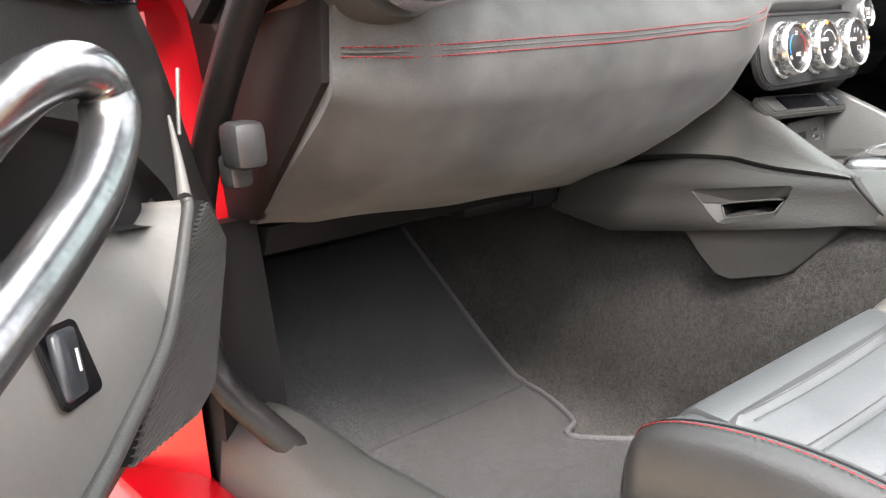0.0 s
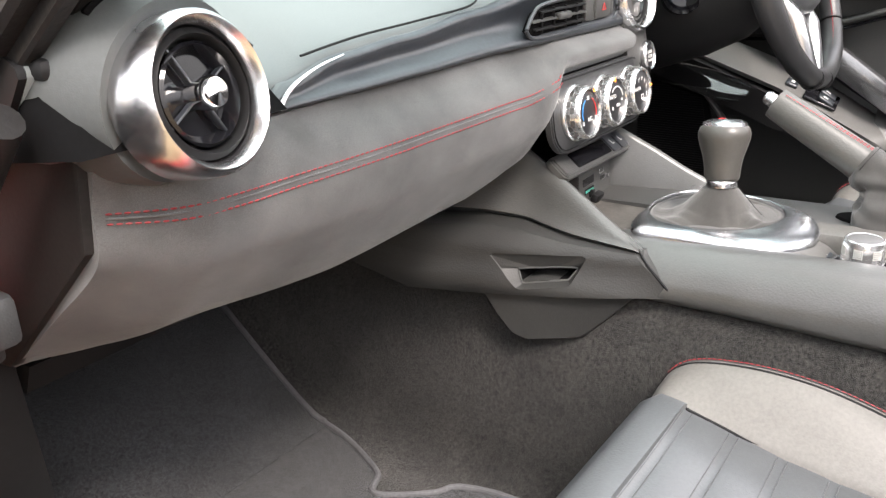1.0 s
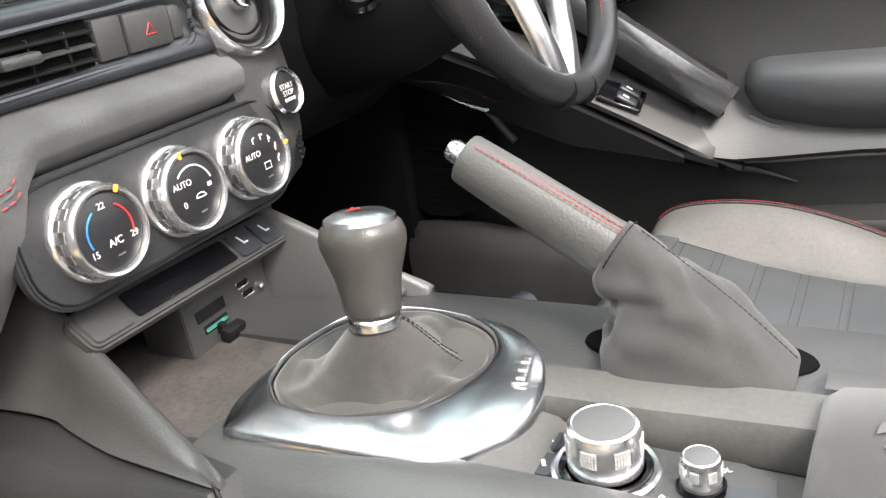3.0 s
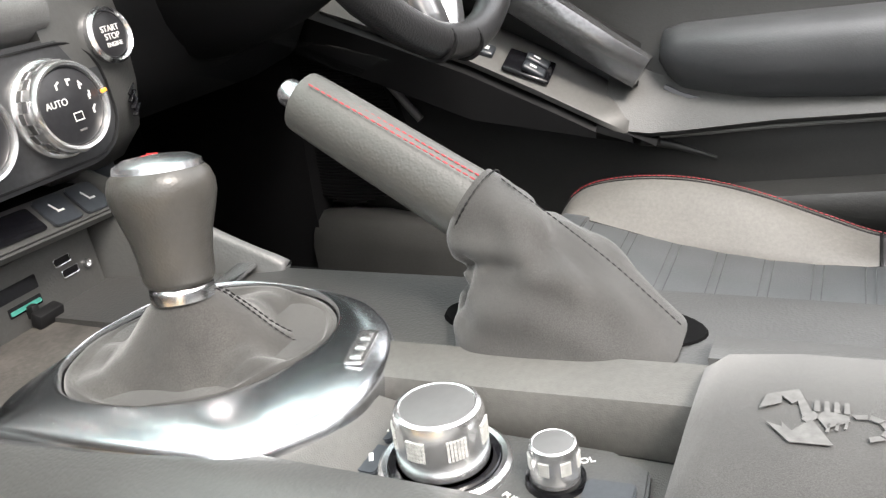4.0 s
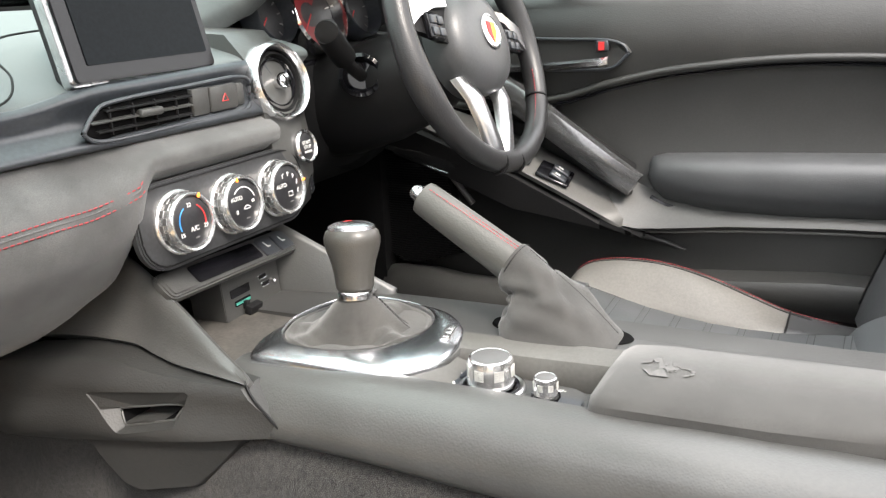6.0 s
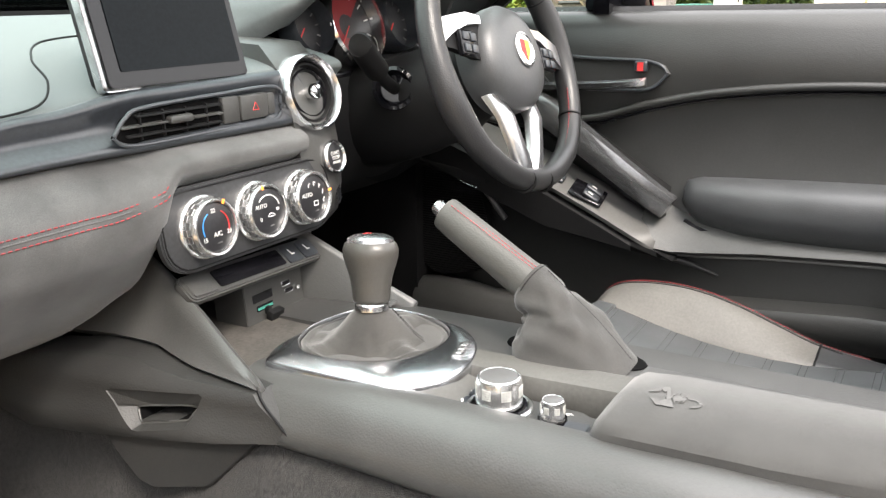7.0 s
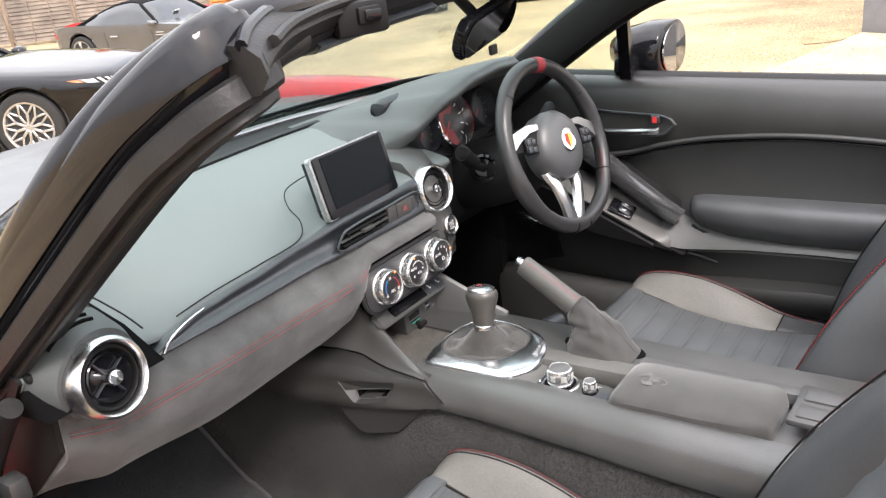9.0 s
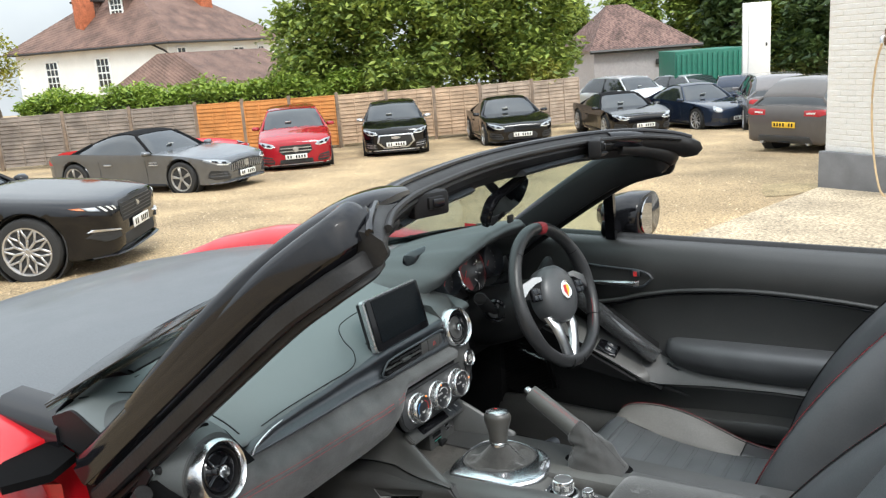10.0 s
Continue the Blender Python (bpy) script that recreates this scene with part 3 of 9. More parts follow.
# instrument hood and dials
HOOD = [(0.120, 0.17, 0.838, 0.02), (0.160, 0.085, 0.878, 0.04), (0.215, 0.040, 0.924, 0.06), (0.29, 0.016, 0.952, 0.07), (0.36, 0.010, 0.958, 0.07), (0.44, 0.016, 0.952, 0.07), (0.52, 0.045, 0.920, 0.06), (0.57, 0.10, 0.868, 0.04), (0.60, 0.19, 0.832, 0.02)]


def hood_ring(x):
    y, z, d = along(HOOD, x)
    line = curve_pts([(x, y + d * 0.4, z - 0.030), (x, y + 0.002, z - 0.010), (x, y + 0.006, z + 0.001), (x, y + 0.04, z + 0.006), (x, 0.27, lerp(z, 0.875, 0.55)), (x, 0.40, 0.872)], 4)
    return line + [Vector((x, 0.42, 0.84)), Vector((x, 0.25, z - 0.040))]


part("instrument_hood", loft([hood_ring(0.12 + i * 0.012) for i in range(41)]), mat("dark_hood_grain", (0.066, 0.071, 0.072), 0.55, var=0.06, fine=0.03, bump=0.25, kind="leather", bscale=900, depth=0.0003), dash, "dark grey instrument hood", sharp=60)
part("instrument_well", merge(box((0.36, 0.20, 0.835), (0.36, 0.05, 0.17), 0.02), box((0.36, 0.16, 0.772), (0.38, 0.10, 0.03), 0.01)), M_gloss, dash)
for x, r, face in ((0.228, 0.040, M_dial), (0.326, 0.060, M_gauge), (0.436, 0.044, M_dial)):
    gm = aim((x, 0.128, 0.844), (0, -0.95, 0.28))
    gauge = part("gauge", lathe([(r * 0.90, -0.01), (r, -0.008), (r * 1.01, 0.02), (r * 0.96, 0.024), (r * 0.93, 0.016), (r * 0.925, 0.002), (r * 0.90, -0.009)], 44, gm), M_chrome if r > 0.05 else M_trim, dash, "ringed instrument")
    part("gauge_face", lathe([(r * 0.92, -0.004), (r * 0.91, 0.0), (0.001, 0.0)], 40, gm), M_dial, gauge)
    if face is M_gauge:
        part("lit_sector", plate([(r * 0.88 * math.cos(radians(q)), r * 0.88 * math.sin(radians(q))) for q in range(45, 286, 12)] + [(r * 0.30 * math.cos(radians(q)), r * 0.30 * math.sin(radians(q))) for q in range(285, 44, -24)], 0.0006, gm @ pose(0, 0, 0.0003)), M_gauge, gauge, "red lit gauge sector")
    for i in range(11):
        q = radians(225 - 27 * i)
        part("tick", moved(box((r * 0.78 * math.cos(q), r * 0.78 * math.sin(q), 0.001), (r * 0.16, 0.0018, 0.001), 0, (0, 0, math.degrees(q))), gm), M_white if r > 0.05 else M_silverpl, gauge)
    part("needle", moved(box((-0.3 * r, -0.3 * r, 0.004), (r * 0.85, 0.002, 0.001), 0.0004, (0, 0, 45)), gm), M_redprint, gauge)
part("driver_lower_panel", loft([[(x, y + dy, z + dz) for y, z in [(0.30, 0.60), (0.13, 0.60), (0.09, 0.66), (0.085, 0.74), (0.11, 0.80), (0.32, 0.82)]] for x, dy, dz in ((0.165, 0.04, 0.0), (0.25, 0.01, 0), (0.45, 0.01, 0), (0.58, 0.05, 0), (0.68, 0.1, 0))]), M_black, dash, sharp=60)

# switch shelf under the heater panel
sh = Matrix.Translation((-0.004, 0.022, 0.588)) @ pose(0, 0, 0, 40, 3, 4)
shelf = part("switch_strip", plate(rounded(0.225, 0.034, 0.008), 0.010, sh @ pose(0, 0, -0.004), 0.002), M_plastic, dash, "switch strip with seat heater buttons")
part("card_slot", plate(rounded(0.112, 0.022, 0.003), 0.002, sh @ pose(-0.012, 0, 0.006), 0.0005), M_gloss, shelf)
part("left_blank", plate(rounded(0.036, 0.026, 0.004), 0.002, sh @ pose(-0.090, 0, 0.006), 0.0006), M_plastic, shelf)
for x in (0.062, 0.092):
    b = part("seat_heater_button", plate(rounded(0.026, 0.026, 0.003), 0.0025, sh @ pose(x, 0, 0.006), 0.0006), M_trim, shelf)
    part("seat_mark", merge(moved(box((x - 0.002, 0.002, 0.0088), (0.0016, 0.008, 0.0003), 0, (0, 0, 15)), sh), moved(box((x + 0.001, -0.002, 0.0088), (0.006, 0.0016, 0.0003)), sh)), M_white, b)
um = Matrix.Translation((0.040, 0.037, 0.540)) @ pose(0, 0, 0, 86, 0, 2)
usb = part("socket_panel", plate(rounded(0.104, 0.052, 0.003), 0.05, um @ pose(0, 0, -0.048), 0.001), M_plastic, dash, "black panel with card slot and usb sockets")
for x, y, w, h in ((-0.022, 0.006, 0.034, 0.010), (-0.020, -0.007, 0.028, 0.007), (0.020, 0.010, 0.014, 0.005), (0.024, 0.000, 0.014, 0.005)):
    part("socket", plate(rounded(w, h, 0.001), 0.0006, um @ pose(x, y, 0.0021)), M_gloss, usb)
for x, y in ((0.020, 0.010), (0.024, 0.000)):
    part("socket_rim", tube([um @ Vector((x + px, y + py, 0.003)) for px, py in rounded(0.015, 0.006, 0.0015, 2)], 0.0005, n=5, k=0, loop=True), M_satin, usb)
part("aux_socket", lathe([(0.0035, 0), (0.0035, 0.003), (0.002, 0.003), (0.002, 0.001)], 14, um @ pose(0.040, -0.001, 0.002)), M_satin, usb)
part("card_edge", plate(rounded(0.026, 0.003, 0.001), 0.001, um @ pose(-0.020, -0.0075, 0.0026)), mat("teal_card", (0.05, 0.25, 0.2), 0.5, bump=0), usb)
part("socket_flap", merge(moved(box((-0.012, -0.018, 0.010), (0.022, 0.012, 0.010), 0.002, (20, 0, 0)), um), moved(box((-0.018, -0.012, 0.004), (0.006, 0.010, 0.010), 0.001), um)), M_black, usb, "open rubber socket flap")
# Cubby walls are coloured near-black for the shade inside.
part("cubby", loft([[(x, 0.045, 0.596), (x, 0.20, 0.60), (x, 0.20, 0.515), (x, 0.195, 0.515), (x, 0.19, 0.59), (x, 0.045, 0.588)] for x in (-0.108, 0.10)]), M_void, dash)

# slatted demister beside the outer vent
dem = part("side_demister", plate([(-0.050, -0.012), (0.040, -0.018), (0.055, 0.010), (-0.030, 0.022)], 0.008, pose(-0.630, 0.075, 0.826, 62, 0, 12), 0.002), M_gloss, dash, "slatted side demister")
for i in range(6):
    part("slat", moved(box((-0.036 + 0.016 * i, 0.0, 0.010), (0.004, 0.034, 0.005), 0.001, (0, 0, -18)), pose(-0.630, 0.075, 0.826, 62, 0, 12)), M_trim, dem)


# ---- centre console ----
console = thing("centre_console", (-0.05, -0.3, 0.40), "grained grey-black centre console along the tunnel", "console")
# left flank and rolled edge: y, edge x, edge z, foot x, foot z
FLANK = [(0.02, -0.128, 0.512, -0.160, 0.470), (-0.10, -0.127, 0.516, -0.145, 0.474), (-0.22, -0.126, 0.520, -0.142, 0.474), (-0.36, -0.128, 0.524, -0.142, 0.472), (-0.55, -0.134, 0.530, -0.146, 0.470), (-0.80, -0.138, 0.536, -0.150, 0.468)]


def flank_ring(y):
    ex, ez, fx, fz = along(FLANK, y)
    return [(ex + 0.050, y, ez + 0.010), (ex + 0.036, y, ez + 0.012), (ex + 0.018, y, ez + 0.010), (ex + 0.004, y, ez + 0.002), (ex - 0.004, y, ez - 0.012), (lerp(ex, fx, 0.55) - 0.003, y, lerp(ez, fz, 0.5)), (fx, y, fz + 0.004), (fx + 0.006, y, fz - 0.004), (ex + 0.05, y, fz)]


FLANK.reverse()
part("flank", loft([flank_ring(-0.80 + i * 0.02) for i in range(38)]), M_grain, console, "rolled leather-grain flank", sharp=60)
# front side panel with the pocket (its lower half is a carpet-side cover)
wall_m = mat("moulded_side_panel", (0.030, 0.030, 0.029), 0.50, fine=0.03, spec=0.4, bump=0.5, kind="leather", bscale=520, depth=0.0004)


OUT = [(-0.104, 0.5215), (-0.062, 0.5235), (-0.022, 0.526), (0.045, 0.534), (0.10, 0.535), (0.17, 0.528), (0.25, 0.505), (0.265, 0.47), (0.170, 0.448), (0.070, 0.456), (-0.02, 0.464), (-0.105, 0.474), (-0.148, 0.476), (-0.130, 0.497), (-0.114, 0.512)]
MOUTH = [(0.062, 0.504), (0.058, 0.5065), (-0.046, 0.5145), (-0.050, 0.512), (-0.036, 0.481), (-0.032, 0.479), (0.020, 0.469), (0.026, 0.470)]
THROAT = [(0.030, 0.489), (0.028, 0.490), (-0.036, 0.4985), (-0.038, 0.497), (-0.031, 0.4845), (-0.029, 0.483), (0.020, 0.474), (0.023, 0.475)]
HC0 = (-0.004, 0.4885)


def panel_x(y, z):
    """The flank's surface: it slants out towards the front and bellies below the pocket."""
    x = -0.171 - 0.227 * max(-0.2, min(0.15, y))
    if z > 0.512:
        x += min(0.028, 26.0 * (z - 0.512) ** 2 + 0.25 * (z - 0.512))
    return x - 0.011 * math.exp(-((z - 0.47) / 0.022) ** 2) * min(1, max(0, (y + 0.15) / 0.06))


def reach(poly, ang):
    """How far from the pocket's middle the outline lies in that direction."""
    dy, dz = math.cos(ang), math.sin(ang)
    best = 0.0
    for (y0, z0), (y1, z1) in zip(poly, poly[1:] + poly[:1]):
        ey, ez = y1 - y0, z1 - z0
        den = dy * ez - dz * ey
        if abs(den) < 1e-9:
            continue
        t = ((y0 - HC0[0]) * ez - (z0 - HC0[1]) * ey) / den
        u = ((y0 - HC0[0]) * dz - (z0 - HC0[1]) * dy) / den
        if t > 0 and -1e-6 <= u <= 1 + 1e-6:
            best = max(best, t)
    return best


rays = sorted([math.atan2(z - HC0[1], y - HC0[0]) % (2 * math.pi) for y, z in OUT + MOUTH + THROAT] + [2 * math.pi * i / 56 + 0.01 for i in range(56)])


def side_ring(poly, k, dx, other=None, mix=0.0):
    out = []
    for a in rays:
        r = reach(poly, a)
        if other:
            r = lerp(r, reach(other, a), mix)
        y, z = HC0[0] + r * k * math.cos(a), HC0[1] + r * k * math.sin(a)
        out.append((panel_x(y, z) + dx, y, z))
    return out


rings = [side_ring(OUT, 1.0, 0.05), side_ring(OUT, 1.0, 0.004), side_ring(OUT, 0.985, 0.0)] + [side_ring(OUT, 1, 0.0, MOUTH, m) for m in (0.15, 0.3, 0.45, 0.6, 0.75, 0.9)] + [side_ring(MOUTH, 1.0, 0.0), side_ring(MOUTH, 0.985, 0.0012), side_ring(THROAT, 1.03, 0.009), side_ring(THROAT, 1.0, 0.011)]
part("side_panel", loft(rings, cap=False), wall_m, console, "moulded side panel with a recessed pocket", sharp=32)
# Throat and back are coloured near-black to stand for the pocket's shade.
part("pocket_throat", loft([side_ring(THROAT, 1.0, 0.0112), side_ring(THROAT, 0.97, 0.045)], cap=False), M_void, console, "pocket opening with shade in its black colour")
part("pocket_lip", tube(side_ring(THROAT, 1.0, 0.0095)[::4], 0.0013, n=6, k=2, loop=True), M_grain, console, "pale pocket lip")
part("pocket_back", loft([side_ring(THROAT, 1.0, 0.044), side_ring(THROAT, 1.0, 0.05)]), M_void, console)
cover = [(0.082, 0.462), (0.069, 0.452), (0.056, 0.430), (0.036, 0.405), (0.018, 0.399), (-0.042, 0.4105), (-0.050, 0.4145), (-0.075, 0.440), (-0.106, 0.474), (0.0, 0.482)]
part("lower_cover", loft([[(panel_x(y, 0.47) + o - 0.002, lerp(0.0, y, f), lerp(0.45, z, f)) for y, z in cover] for o, f in ((0.012, 0.965), (0.015, 1.0), (0.06, 1.0))]), wall_m, console, "dark lower tunnel cover", sharp=50)
part("panel_seam", tube([(-0.137, -0.102, 0.526), (-0.142, -0.114, 0.513), (-0.142, -0.130, 0.497), (-0.139, -0.149, 0.476)], 0.0016, n=6), M_black, console)


RIDGE = [(0.24, -0.100, 0.660, -0.160, 0.532), (0.16, -0.100, 0.650, -0.146, 0.538), (0.10, -0.100, 0.636, -0.138, 0.541), (0.045, -0.101, 0.607, -0.133, 0.540),
         (0.02, -0.106, 0.594, -0.137, 0.537), (-0.02, -0.114, 0.573, -0.142, 0.532), (-0.06, -0.122, 0.550, -0.142, 0.529), (-0.094, -0.129, 0.533, -0.141, 0.526), (-0.106, -0.133, 0.526, -0.139, 0.523)]


def buttress(s):
    """From the heater panel down onto the console: a crisp inner ridge and a broad hollow outer cheek."""
    rings = []
    for y, xi, zi, xo, zo in curve_rows(RIDGE, 3):
        f = min(1, max(0.0, (zi - zo) / 0.09))
        w = 0.006 + 0.006 * f
        rings.append([(s * (xi + 0.010), y + 0.004, min(0.512, zi - 0.004)), (s * (xi + 0.003), y, zi - 0.004), (s * xi, y, zi), (s * (xi - w * 0.5), y, zi + 0.001), (s * (xi - w), y, zi - 0.003),
                      (s * (lerp(xi - w, xo, 0.35) + 0.004 * f), y, lerp(zi, zo, 0.30)), (s * (lerp(xi - w, xo, 0.6) + 0.006 * f), y, lerp(zi, zo, 0.6)), (s * (lerp(xi - w, xo, 0.85) + 0.003 * f), y, lerp(zi, zo, 0.88)), (s * xo, y, zo), (s * (xo + 0.004), y, zo - 0.004), (s * (xi + 0.012), y, min(0.505, zo - 0.01))])
    return loft(rings)


part("buttress", buttress(-1), M_grain, console, "leather-grain buttress", sharp=46)
part("buttress", buttress(1), M_grain, console, "leather-grain buttress", sharp=46)

# deck: tray in front, round the gear lever and back to the armrest
DECK = [(0.20, 0.515), (0.06, 0.517), (-0.02, 0.520), (-0.10, 0.524), (-0.18, 0.527), (-0.26, 0.527), (-0.272, 0.520), (-0.285, 0.509), (-0.42, 0.508), (-0.43, 0.512), (-0.70, 0.520)]
tray_m = mat("dusty_tray_rubber", (0.060, 0.055, 0.049), 0.8, var=0.3, vscale=28, bump=0.5, kind="leather", bscale=900, depth=0.0003)
part("tray", box((0.0, 0.05, 0.506), (0.236, 0.26, 0.022), 0.006), tray_m, console, "dusty rubber tray")
part("deck_left", loft([[(-0.105, y, z - 0.02), (-0.105, y, z - 0.006), (-0.088, y, z - 0.002), (-0.060, y, z), (-0.012 if y > -0.27 else -0.006, y, z), (-0.006, y, z - 0.02)] for y, z in DECK[3:]]), mat("fine_ribbed_deck", (0.080, 0.078, 0.073), 0.45, fine=0.04, bump=0.6, kind="leather", bscale=1500, depth=0.0003), console, "textured grey control deck")
rail_m = mat("ribbed_grey_rail", (0.088, 0.085, 0.079), 0.5, fine=0.05, bump=0.4, kind="leather", bscale=1300, depth=0.0003)
part("rail", loft([[(0.000, y, 0.50), (-0.004, y, z - 0.010), (0.000, y, z), (0.006, y, z + 0.003), (0.03, y, z + 0.004), (0.034, y, 0.50)] for y, z in ((-0.20, 0.528), (-0.26, 0.530), (-0.33, 0.532), (-0.41, 0.536), (-0.45, 0.537))]), rail_m, console, "ribbed grey centre rail")
part("deck_right", loft([[(0.03, y, 0.49), (0.03, y, z), (0.10, y, z), (0.135, y, z - 0.004), (0.145, y, z - 0.02), (0.145, y, 0.40)] for y, z in ((0.18, 0.517), (0.0, 0.521), (-0.12, 0.525), (-0.24, 0.528), (-0.44, 0.530), (-0.60, 0.532), (-0.80, 0.538))]), M_plastic, console)
# No hole here: a black disc on the deck stands for the slot's shade.
part("brake_slot", lathe([(0.001, 0.0), (0.96, 0.0), (1.0, -0.3), (1.0, -1.0)], 40, Matrix.Translation((0.078, -0.338, 0.5312)) @ Matrix.Diagonal((0.030, 0.078, 0.018, 1))), M_void, console, "black disc for the shaded handbrake slot")
part("switch_legend_strip", box((0.085, -0.085, 0.5275), (0.075, 0.016, 0.004), 0.0015, (0, 0, 8)), M_satin, console, "small aluminium plate")
part("core", box((0.0, -0.35, 0.43), (0.24, 0.95, 0.15), 0.01), M_black, console)
part("armrest_frame", loft([[(-0.115, y, z - 0.03), (-0.115, y, z - 0.004), (-0.100, y, z - 0.004), (-0.098, y, z - 0.01), (0.030, y, z - 0.01), (0.034, y, z + 0.014), (0.060, y, z + 0.012), (0.075, y, z), (0.075, y, z - 0.03)] for y, z in ((-0.42, 0.528), (-0.60, 0.532), (-0.84, 0.538))]), mat("light_grey_armrest_frame", (0.085, 0.085, 0.084), 0.42, fine=0.03, bump=0.4, kind="leather", bscale=700, depth=0.0003), console, "light grey plastic armrest surround")

# gear lever: chrome plate, suede gaiter, knob
gear = thing("gear_lever", (-0.008, -0.144, 0.53), "grey leather gear lever with suede gaiter and chrome plate", "gear lever")


GC = Vector((-0.004, -0.146, 0.530))
PLATE = [(-0.102, -0.078), (-0.099, -0.115), (-0.095, -0.160), (-0.090, -0.200), (-0.083, -0.230), (-0.050, -0.258), (-0.008, -0.263), (0.036, -0.249), (0.066, -0.218), (0.079, -0.178), (0.082, -0.138), (0.075, -0.102), (0.054, -0.078), (0.016, -0.066), (-0.035, -0.063), (-0.075, -0.066)]
MOUTH_G = [(-0.047, -0.078), (-0.066, -0.100), (-0.071, -0.128), (-0.065, -0.162), (-0.048, -0.190), (-0.022, -0.208), (0.012, -0.216), (0.042, -0.209), (0.064, -0.186), (0.073, -0.152), (0.072, -0.118), (0.062, -0.093), (0.040, -0.076), (0.005, -0.068), (-0.022, -0.069)]


def polar(poly, a):
    """Where a ray from the plate's middle at the angle a meets a closed outline."""
    dx, dy = math.cos(a), math.sin(a)
    best = 0.0
    for (x0, y0), (x1, y1) in zip(poly, poly[1:] + poly[:1]):
        ex, ey = x1 - x0, y1 - y0
        den = dx * ey - dy * ex
        if abs(den) > 1e-9:
            t = ((x0 - GC.x) * ey - (y0 - GC.y) * ex) / den
            u = ((x0 - GC.x) * dy - (y0 - GC.y) * dx) / den
            if t > 0 and -1e-6 <= u <= 1 + 1e-6:
                best = max(best, t)
    return best


def softened(poly):
    line = curve_pts([(x, y, 0) for x, y in poly + poly[:1]], 5)[:-1]
    return [(p.x, p.y) for p in line]


PLATE, MOUTH_G = softened(PLATE), softened(MOUTH_G)
N = 96
rings = []
for f, dz in ((0.0, -0.014), (0.0, -0.001), (0.03, 0.003), (0.12, 0.0055), (0.5, 0.0075), (0.86, 0.0095), (0.95, 0.0090), (1.0, 0.0065), (1.0, -0.012)):
    ring = []
    for i in range(N):
        a = 2 * math.pi * i / N
        r = lerp(polar(PLATE, a), polar(MOUTH_G, a), f)
        ring.append(GC + Vector((r * math.cos(a), r * math.sin(a), dz)))
    rings.append(ring)
part("plate", loft(rings, loop=True), mat("polished_gear_plate", (0.74, 0.755, 0.78), 0.25, metal=1.0, var=0.05, bump=0.0, rvar=0.05), gear, "polished chrome oval plate", sharp=50)
badge_m = Matrix.Translation(GC + Vector((0.017, -0.096, 0.0072))) @ pose(0, 0, 0, 0, 0, 14)
plate_badge = part("plate_badge", plate(rounded(0.036, 0.012, 0.003), 0.002, badge_m, 0.0006), M_dialring, gear, "small bright badge on the plate")
for i in range(3):
    part("badge_bump", moved(box((-0.010 + 0.010 * i, 0, 0.0024), (0.007, 0.006, 0.0012), 0.0004), badge_m), M_dialring, plate_badge)
LEVER = (-0.013, -0.150)


def gaiter_pt(a, t, lift=0.0):
    """A point of the gear gaiter: a full skirt that gathers to the lever with soft folds."""
    bell = math.sin(math.pi * t)
    fold = (0.05 * math.sin(3 * a + 2.2 * t + 0.6) + 0.045 * math.sin(5 * a + 3 * t) + 0.025 * math.sin(9 * a - 5 * t + 1)) * bell
    fold -= 0.20 * math.exp(-((a - 3.75) / 0.16) ** 2) * bell
    fold -= 0.12 * math.exp(-((a - 5.75) / 0.20) ** 2) * math.exp(-((t - 0.35) / 0.2) ** 2)
    q = along([(0, 1.0), (0.10, 0.96), (0.22, 0.83), (0.36, 0.62), (0.52, 0.42), (0.68, 0.26), (0.85, 0.11), (1, 0.0)], t)[0]
    zz = along([(0, 0.002), (0.10, 0.0045), (0.22, 0.001), (0.36, 0.003), (0.52, 0.013), (0.68, 0.025), (0.85, 0.036), (1, 0.042)], t)[0]
    zz += (0.005 * math.sin(3 * a + 1) + 0.003 * math.sin(7 * a + 2)) * math.sin(math.pi * min(1, t * 1.6)) ** 2
    r = polar(MOUTH_G, a) * 0.985
    tx, ty = LEVER[0] + (0.0150 + lift) * math.cos(a), LEVER[1] + (0.0150 + lift) * math.sin(a)
    bx, by = GC.x + (r + lift) * math.cos(a), GC.y + (r + lift) * math.sin(a)
    k = q * (1 + 0.7 * fold)
    return (tx + (bx - tx) * k, ty + (by - ty) * k, GC.z + 0.003 + zz + lift)


part("gaiter", loft([[gaiter_pt(2 * math.pi * i / 72, j / 21) for i in range(72)] for j in range(22)]), mat("dark_grey_suede", (0.038, 0.036, 0.033), 0.88, var=0.35, vscale=30, fine=0.2, fscale=1500, bump=0.4, bscale=2600, sheen=0.3, depth=0.0004), gear, "folded grey suede gaiter", sharp=75)
for a in (5.15, 5.36):
    stitches([gaiter_pt(a + 0.25 * (1 - k / 7), 0.97 - 0.10 * k, 0.0006) for k in range(8)][::-1], M_black, gear, step=0.004, length=0.003, r=0.0006)
km = Matrix.Translation((-0.013, -0.150, 0.578)) @ pose(0, 0, 0, -4, 8, 0)
part("collar", lathe([(0.0150, -0.006), (0.0172, -0.005), (0.0176, 0.000), (0.0172, 0.002), (0.015, 0.004)], 32, km), M_satin, gear, "satin collar")
